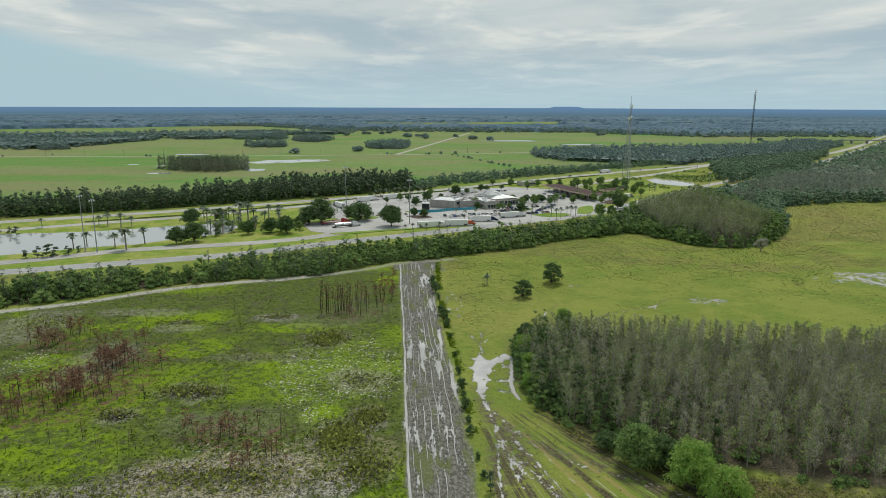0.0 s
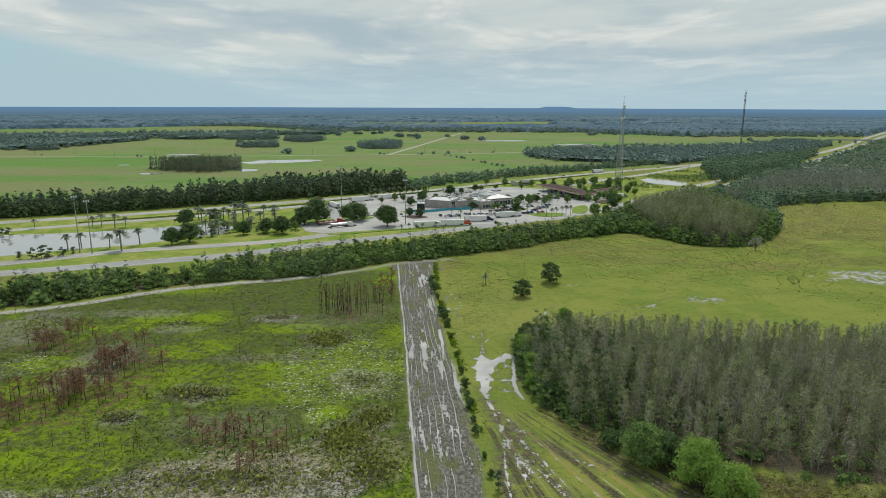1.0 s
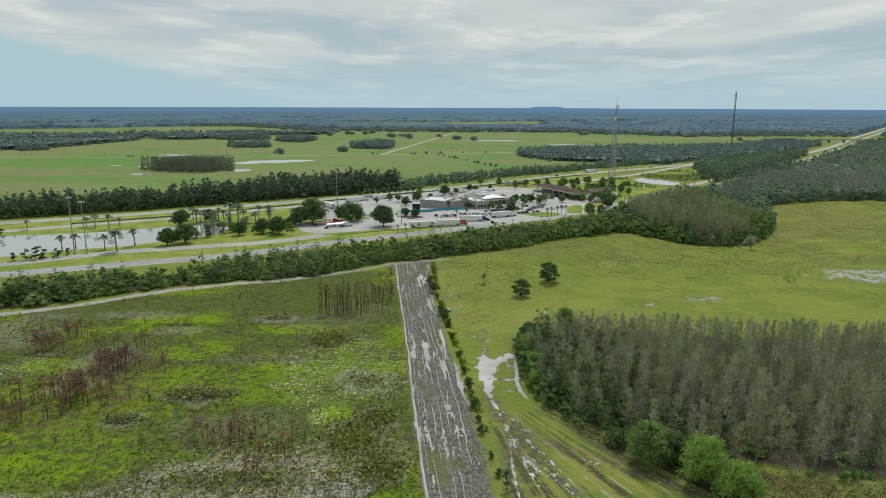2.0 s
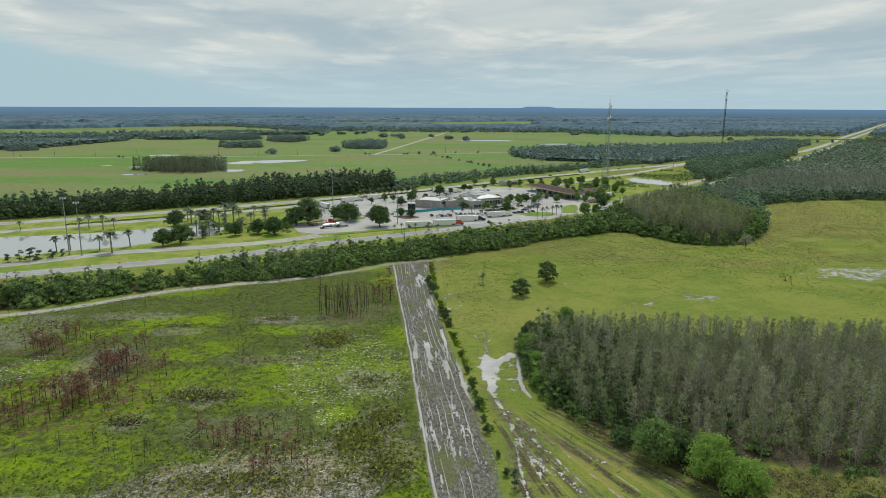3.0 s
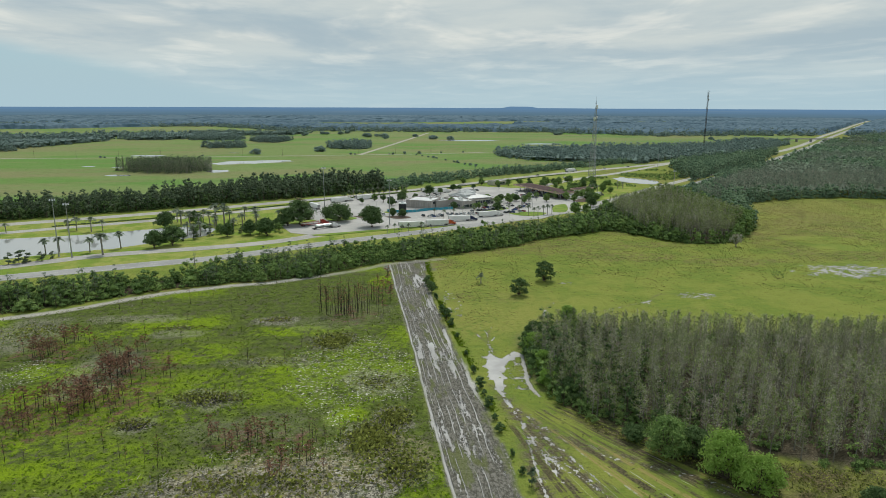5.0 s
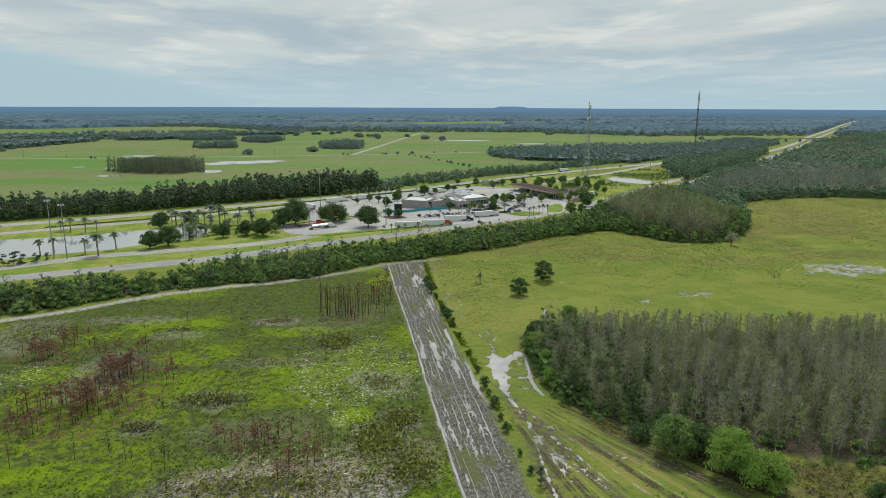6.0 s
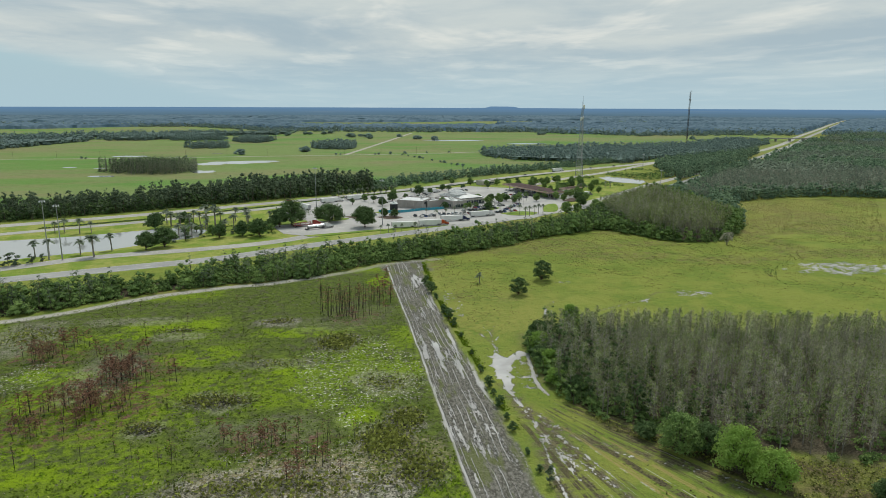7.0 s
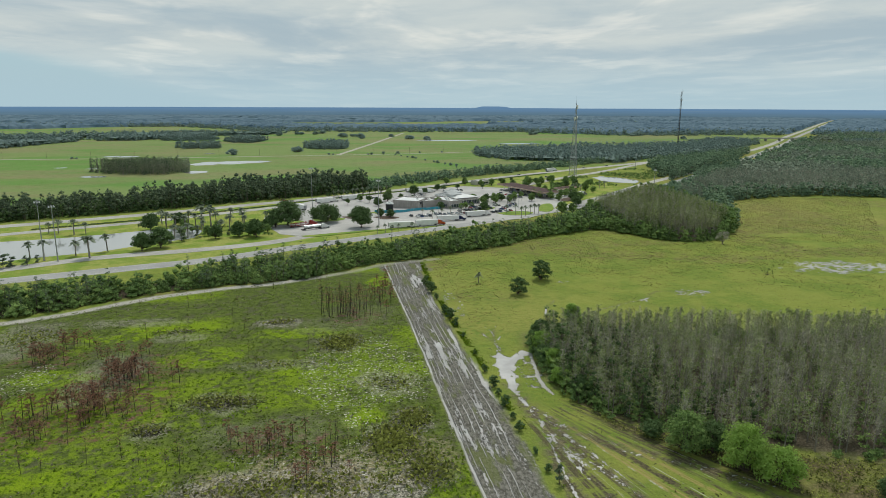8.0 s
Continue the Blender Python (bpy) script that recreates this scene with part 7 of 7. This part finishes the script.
def lawn_mat():
    n = Nodes("plaza_lawn")
    a, b = n.noise(5.0, 4, seed=2), n.noise(0.6, 4, seed=5)
    c = n.mix(n.step(a, 0.35, 0.65), (0.130, 0.230, 0.022), (0.230, 0.290, 0.045))
    return n.done(n.mix(n.m("MULTIPLY", n.step(b, 0.4, 0.7), 0.4), c, (0.070, 0.120, 0.015)), 0.95, normal=n.bump(b, 0.6, 0.2))


LAWN = lawn_mat()
for poly, mat in (([(-108, 470), (-96, 478), (-80, 474), (-78, 466), (-92, 456), (-104, 458)], LAWN), ([(-72, 478), (-58, 484), (-48, 480), (-52, 472), (-66, 468)], LAWN), ([(-52, 488), (-40, 490), (-32, 480), (-40, 474)], MULCH), ([(-28, 484), (-16, 488), (-8, 480), (-18, 474)], MULCH), ([(-30, 506), (-22, 512), (-18, 508), (-24, 500)], LAWN), ([(44, 512), (58, 520), (72, 524), (70, 516), (56, 508)], LAWN), ([(68, 494), (86, 502), (98, 496), (90, 484), (76, 484)], LAWN), ([(104, 500), (112, 530), (124, 540), (120, 514), (112, 498)], LAWN), ([(-74, 416.5), (-30, 432.5), (0, 441.5), (0, 439), (-28, 429), (-66, 413)], LAWN), ([(136, 558), (150, 575), (166, 580), (160, 566), (144, 552)], MULCH), ([(118, 640), (146, 664), (168, 650), (150, 628)], LAWN), ([(-58, 598), (-20, 624), (-8, 634), (-14, 622), (-54, 594)], LAWN), ([(54, 532), (66, 538), (70, 534), (58, 528)], MULCH)):
    planter(poly, mat, "kerbed green lawn island" if mat is LAWN else "kerbed mulch planting bed")

h = Heap()


def stripe(x0, y0, x1, y1, w=0.12, z=0.162):
    d = Vector((x1 - x0, y1 - y0)).normalized() * w
    h.add([(x0 + d.y, y0 - d.x, z), (x1 + d.y, y1 - d.x, z), (x1 - d.y, y1 + d.x, z), (x0 - d.y, y0 + d.x, z)], [(0, 1, 2, 3)])


for x0, y0, deg, n, head in [(-2, 484, 18, 12, 105), (18, 498, 18, 14, 100), (52, 522, 22, 10, 112), (74, 508, 60, 12, 150), (80, 520, 60, 10, -30), (-55, 585, 33, 6, 123), (-20, 556, 33, 10, 123), (4, 590, 33, 9, 123), (-42, 490, 10, 5, 100)]:
    for x, y in lot_row(x0 - 1.6, y0 - 0.6, deg, n + 1, 3.4):
        c, s = math.cos(radians(head)), math.sin(radians(head))
        stripe(x - 2.7 * c, y - 2.7 * s, x + 2.7 * c, y + 2.7 * s)
for k in range(14):
    stripe(-90 + 12 * k, 430 + 3.9 * k, -86 + 12 * k, 431.3 + 3.9 * k, 0.2)
stripe(-12, 470, 60, 500, 0.2), stripe(-60, 455, -12, 470, 0.2)
tagged(new("trim_stall_marking", h.mesh("trim_stall_marking", [PAINT])), "white painted parking stall lines", "marking", kind="structure")


def high_mast(x, y, hgt, label):
    root = thing("light_mast", x, y, 0, 0, label, "street lamp", "high lamp masts")
    h = Heap()
    tube(h, [(0, 0, 0), (0, 0, hgt * 0.5), (0, 0, hgt)], [0.36, 0.26, 0.14], 10)
    part_mesh("pole", h.mesh("pole", [STEEL]), root)
    part("base_plate", boxed(-0.6, 0.6, -0.6, 0.6, 0, 0.25, bevel=0.05), KERB, root)
    h = Heap()
    ring = [(1.1 * math.cos(k * math.pi / 6), 1.1 * math.sin(k * math.pi / 6), hgt - 0.6) for k in range(13)]
    tube(h, ring, [0.07] * 13, 6)
    for k in range(4):
        w = k * math.pi / 2
        tube(h, [(0, 0, hgt - 0.3), (1.1 * math.cos(w), 1.1 * math.sin(w), hgt - 0.6)], [0.05, 0.05], 5)
    rg = part_mesh("ring", h.mesh("ring", [STEEL]), root)
    for k in range(6):
        w = k * math.pi / 3
        bm = bmesh.new()
        cyl(bm, 1.35 * math.cos(w), 1.35 * math.sin(w), hgt - 1.3, hgt - 0.5, 0.42, 0.2, 10)
        part("lamp_head", bm, LAMP_GLASS, rg, "pale lamp head")


high_mast(-195.7, 359, 30.5, "tall galvanised lamp mast on the pond bank")
high_mast(-204, 362, 32.5, "tall galvanised lamp mast beside the ramp")
high_mast(-70.6, 470, 39, "tall galvanised lamp mast beside the truck lane")
high_mast(-23.6, 452, 32, "tall galvanised lamp mast in the parking ground")
high_mast(339, 872, 18, "grey lamp mast beside the highway")
high_mast(262, 640, 19, "grey lamp mast beside the exit ramp")


def lamp_post(x, y, hgt=9.0):
    root = thing("street_lamp", x, y, 0.15, 0.4, "slim grey parking lot lamp post with twin arms", "street lamp", "lamp posts of the lot")
    h = Heap()
    tube(h, [(0, 0, 0), (0, 0, hgt)], [0.11, 0.06], 7)
    part_mesh("pole", h.mesh("pole", [STEEL]), root)
    for s in (-1, 1):
        h = Heap()
        tube(h, [(0, 0, hgt - 0.1), (s * 1.2, 0, hgt)], [0.04, 0.04], 5)
        a = part_mesh("arm", h.mesh("arm", [STEEL]), root)
        part("lamp_head", boxed(s * 1.5 - 0.4, s * 1.5 + 0.4, -0.2, 0.2, hgt - 0.1, hgt + 0.08, bevel=0.03), WHITE, a)


for x, y in ((-48, 560), (-20, 582), (22, 486), (48, 512), (70, 530), (92, 520), (104, 560), (-34, 500), (6, 575), (120, 625), (66, 480), (36, 508)):
    lamp_post(x, y)


def lattice(h, hgt, base, top, panels, sides, r_leg, r_brace):
    """Corner legs and crossed braces of a tapering mast."""
    corner = lambda k, s: np.array([math.cos(2 * math.pi * k / sides + 0.5), math.sin(2 * math.pi * k / sides + 0.5), 0]) * (base + (top - base) * s) + np.array([0, 0, hgt * s])
    legs = [[corner(k, i / panels) for i in range(panels + 1)] for k in range(sides)]
    for i in range(panels):
        for k in range(sides):
            a, b, c, d = legs[k][i], legs[(k + 1) % sides][i], legs[k][i + 1], legs[(k + 1) % sides][i + 1]
            tube(h, [a, d], [r_brace] * 2, 3)
            tube(h, [b, c], [r_brace] * 2, 3)
            tube(h, [c, d], [r_brace] * 2, 3)
    return legs


def dish(parent, x, y, z, ang, s=1.2):
    bm = bmesh.new()
    vs = cyl(bm, 0, 0, 0, 0.55 * s, s, s * 0.85, 16)
    bmesh.ops.rotate(bm, verts=vs, cent=(0, 0, 0), matrix=Matrix.Rotation(math.pi / 2, 3, "Y"))
    bmesh.ops.rotate(bm, verts=vs, cent=(0, 0, 0), matrix=Matrix.Rotation(ang, 3, "Z"))
    bmesh.ops.translate(bm, verts=vs, vec=(x + 1.2 * math.cos(ang), y + 1.2 * math.sin(ang), z))
    d = part("dish_antenna", bm, WHITE if s > 1 else STEEL, parent, "round drum antenna")
    h = Heap()
    tube(h, [(x, y, z), (x + 1.3 * math.cos(ang), y + 1.3 * math.sin(ang), z)], [0.08, 0.08], 5)
    part_mesh("bracket", h.mesh("bracket", [STEEL]), d)


radio = thing("radio_tower", 212, 753, 0, 0, "tall grey steel lattice radio tower with drum antennas", "tower")
h = Heap()
legs = lattice(h, 80, 5.2, 0.9, 20, 3, 0.2, 0.11)
part_mesh("bracing", h.mesh("bracing", [STEEL]), radio)
for leg in legs:
    h = Heap()
    tube(h, leg, np.linspace(0.32, 0.14, len(leg)), 6)
    part_mesh("leg", h.mesh("leg", [STEEL]), radio)
h = Heap()
tube(h, [(0, 0, 79), (0, 0, 93)], [0.16, 0.08], 6)
for k in range(4):
    tube(h, [(0.7 * math.cos(k * 1.57), 0.7 * math.sin(k * 1.57), 80), (0.7 * math.cos(k * 1.57), 0.7 * math.sin(k * 1.57), 86)], [0.05, 0.05], 4)
part_mesh("whip_antenna", h.mesh("whip_antenna", [DARK_STEEL]), radio)
for z, ang, s in ((82, -1.2, 1.5), (80, -0.2, 1.6), (68, -2.6, 1.6), (69, -0.4, 1.4), (66, 3.0, 1.3)):
    dish(radio, 0, 0, z, ang, s)

mast = thing("cell_mast", 573.5, 1229, 0, 0.3, "slender dark lattice mast carrying antennas", "tower")
h = Heap()
legs = lattice(h, 108, 1.5, 1.3, 54, 3, 0.12, 0.1)
part_mesh("bracing", h.mesh("bracing", [DARK_STEEL]), mast)
for leg in legs:
    h = Heap()
    tube(h, leg, [0.2] * len(leg), 5)
    part_mesh("leg", h.mesh("leg", [DARK_STEEL]), mast)
h = Heap()
tube(h, [(0, 0, 107), (0, 0, 114)], [0.12, 0.08], 6)
part_mesh("whip_antenna", h.mesh("whip_antenna", [DARK_STEEL]), mast)
for z, k in ((78, 3), (94, 3), (101, 2), (110, 2)):
    for i in range(k):
        w = 2.1 * i + z
        bm = bmesh.new()
        box(bm, 1.9 * math.cos(w) - 0.35, 1.9 * math.cos(w) + 0.35, 1.9 * math.sin(w) - 0.35, 1.9 * math.sin(w) + 0.35, z - 1.2, z + 1.2, 0.08)
        p = part("panel_antenna", bm, WHITE, mast, "white panel antenna")
        h = Heap()
        tube(h, [(0, 0, z), (1.9 * math.cos(w), 1.9 * math.sin(w), z)], [0.1, 0.1], 4)
        part_mesh("bracket", h.mesh("bracket", [STEEL]), p)


bridge = thing("overpass_bridge", 965, 1500, 0, radians(-4), "grey concrete overpass crossing the highway", "bridge")
part("deck", boxed(-62, 62, -6, 6, 6.2, 7.4, bevel=0.1), KERB, bridge)
for s in (-5.8, 5.8):
    part("parapet", boxed(-62, 62, s - 0.2, s + 0.2, 7.4, 8.4), KERB, bridge)
for x in (-34, 0, 34):
    part("pier", boxed(x - 0.7, x + 0.7, -5, 5, -0.2, 6.2), KERB, bridge)
for s in (-1, 1):
    bm = bmesh.new()
    profile(bm, [(s * 62, -0.2), (s * 130, -0.2), (s * 64, 6.6), (s * 60, 6.6)], 12, 5)
    part("embankment", bm, LAWN, bridge)

# power poles along the farm road
protos = []
root = tagged(new("utility_pole"), "thin wooden utility pole beside the farm road", "pole", "poles along the farm road")
h = Heap()
tube(h, [(0, 0, 0), (0, 0, 11)], [0.17, 0.11], 6)
part_mesh("pole", h.mesh("pole", [BARK]), root)
part("crossarm", boxed(-1.2, 1.2, -0.06, 0.06, 10.2, 10.35), BARK, root)
for i in range(14):
    x = -640 + 62 * i
    m = place(x, float(np.interp(x, [p[0] for p in CROSS], [p[1] for p in CROSS])) + 9, 0, 1.4)
    if i == 0:
        root.matrix_basis = m
    else:
        copy_thing(root, m)

# ---- ground cover ----
def tufts(name, x, y, z, size, mats, label, seed, up=0.9, tint=None, blades=3, mat=0):
    r = np.random.default_rng(seed)
    h = Heap()
    n = len(x)
    for b in range(blades):
        P = np.c_[x + r.normal(size=n) * size * 0.5, y + r.normal(size=n) * size * 0.5, z + size * r.uniform(0.15, 0.5, n)]
        leaf_quads(h, P, r.normal(size=(n, 3)) * np.array([1, 1, 0.5]) + np.array([0, 0, up]), size * 0.75, mat, r, (0 if tint is None else tint) + r.uniform(-0.2, 0.2, n))
    return tagged(new(name, h.mesh(name, mats)), label, "plants", kind="stuff")


WEED = leaf_mat("field_weeds", (0.080, 0.108, 0.020), (0.140, 0.205, 0.020), (0.215, 0.345, 0.020), 0.35)
TUSSOCK = leaf_mat("pasture_tussocks", (0.074, 0.064, 0.026), (0.160, 0.136, 0.054), (0.275, 0.240, 0.098), 0.25)
DEAD = leaf_mat("dead_grass", (0.130, 0.118, 0.085), (0.260, 0.240, 0.180), (0.460, 0.430, 0.360), 0.2)
r = np.random.default_rng(91)
n = 52000
y = 95 + 220 * r.uniform(size=n) ** 1.15
x = r.uniform(-1, 1, n) * (0.74 * y + 12) - 10
m = ground_masks(x, y)
ok = (m["field"] > 0.5) & (m["track"] < 0.3) & (r.uniform(size=n) > m["ash"] * 0.7)
dense = r.uniform(size=n) < 0.35 + 0.65 * fbm(x, y, 9, 3, 44)
ok &= dense
tufts("weed_cover", x[ok], y[ok], 0.0 * x[ok], 0.34, [WEED], "patchy bright green weeds over the cut-over field", 92, up=1.7, tint=(m["lush"][ok] * 0.55 - 0.25))
n = 30000
y = 95 + 215 * r.uniform(size=n)
x = r.uniform(-1, 1, n) * (0.74 * y + 12) - 10
m = ground_masks(x, y)
ok = (m["field"] > 0.5) & (r.uniform(size=n) < np.maximum(np.maximum(m["ash"], m["straw"]), 0.12 + 0.5 * m["fleck"]))
tufts("dead_litter", x[ok], y[ok], 0.05 + 0.3 * m["ash"][ok], 0.34, [DEAD], "grey dead grass and wood litter over the field", 93, up=0.4, blades=2)
n = 110000
y = 100 + 455 * r.uniform(size=n) ** 1.1
x = r.uniform(-6, 1, n) * 0 + r.uniform(2, 440, n)
m = ground_masks(x, y)
clumpy = 0.45 * fbm(x, y, 13, 3, 55) + 0.62 * fbm(x * 0.7, y, 42, 3, 56) - 0.035 + 0.22 * smooth(y, 280, 380) + 0.12 * ellipse(x, y, 300, 485, 90, 70, 17) + 0.10 * m["heath"]
ok = (x < 0.74 * y + 20) & ~inside(x, y, DOME) & ~inside(x, y, BELT) & ~inside(x, y, EAST) & (m["track"] < 0.2) & (m["wet"] < 0.2) & (m["field"] < 0.3) & (clumpy + r.uniform(-0.10, 0.10, n) > 0.575) & (m["mown"] < 0.5)
tufts("tussock_cover", x[ok], y[ok], 0.0 * x[ok], 0.29, [TUSSOCK], "scattered dark tussocks of rough pasture grass", 94, tint=-0.32, blades=2)
n = 4200
y = 95 + 250 * r.uniform(size=n)
edge = np.interp(y, [80, 124, 161, 195, 247, 318], [12.5, 9.2, 7.0, 4.4, -0.6, -3.6])
x = edge + np.abs(r.normal(size=n)) * 1.1
ok = fbm(x, y, 7, 2, 66) > 0.47
x, y = x[ok], y[ok]
tufts("verge_weeds", x, y, 0.0 * x, 0.36, [WEED], "yellow-green weeds along the stripped lane's edge", 95, tint=0.1)

MARSH = [(168, 694), (205, 738), (258, 786), (322, 846), (352, 800), (332, 757), (292, 716), (250, 670), (222, 652), (196, 660)]
hp = Heap()
x, y = scatter(MARSH, 4.2, 101, lambda x, y: (poly_dist(x, y, POND_EAST) < np.where(y < 715, -26, -3)) & (fbm(x, y, 24, 3, 15) > 0.48) & (line_dist(x, y, RAMP_OUT) > 9) & (line_dist(x, y, RAMP_C) > 8))
leafy_trees(hp, x, y, 2.6, 2.1, 26, 0.5, 102, 0.0, 4, 0.8, 0.5)
x, y = scatter([(-112, 478), (-104, 452), (-92, 424), (-150, 398), (-136, 430), (-140, 452)], 3.6, 103, lambda x, y: (fbm(x, y, 14, 2, 16) > 0.5) & (line_dist(x, y, RAMP_IN) > 8))
leafy_trees(hp, x, y, 1.8, 1.6, 30, 0.35, 104, 0.0, 4, 0.8, 0.5)
woods("marsh_scrub", hp, [BARK, LEAF_BELT, TWIG], "low green marsh scrub round the small ponds")
hp = Heap()
for line, off, k0, k1 in ((FAR, -11, 0.28, 0.44), (RAMP_B, 7.5, 0.62, 0.98)):
    pts = line[int(len(line) * k0 * 0.35) : int(len(line) * k1 * 0.35)] if line is FAR else line[int(len(line) * k0) : int(len(line) * k1)]
    for (x0, y0), (x1, y1) in zip(pts, pts[1:]):
        d = Vector((x1 - x0, y1 - y0))
        for i in range(int(d.length / 1.6)):
            q = Vector((x0, y0)) + d * (i * 1.6 / d.length) + Vector((-d.y, d.x)).normalized() * off
            hp.put(SHRUBS[i % 4], place(q.x, q.y, 0, i * 1.7, 0.75, 0.6), off=-0.1)
woods("clipped_hedge", hp, [BARK, LEAF_OAK, TWIG], "low dark clipped hedge along the ramp")
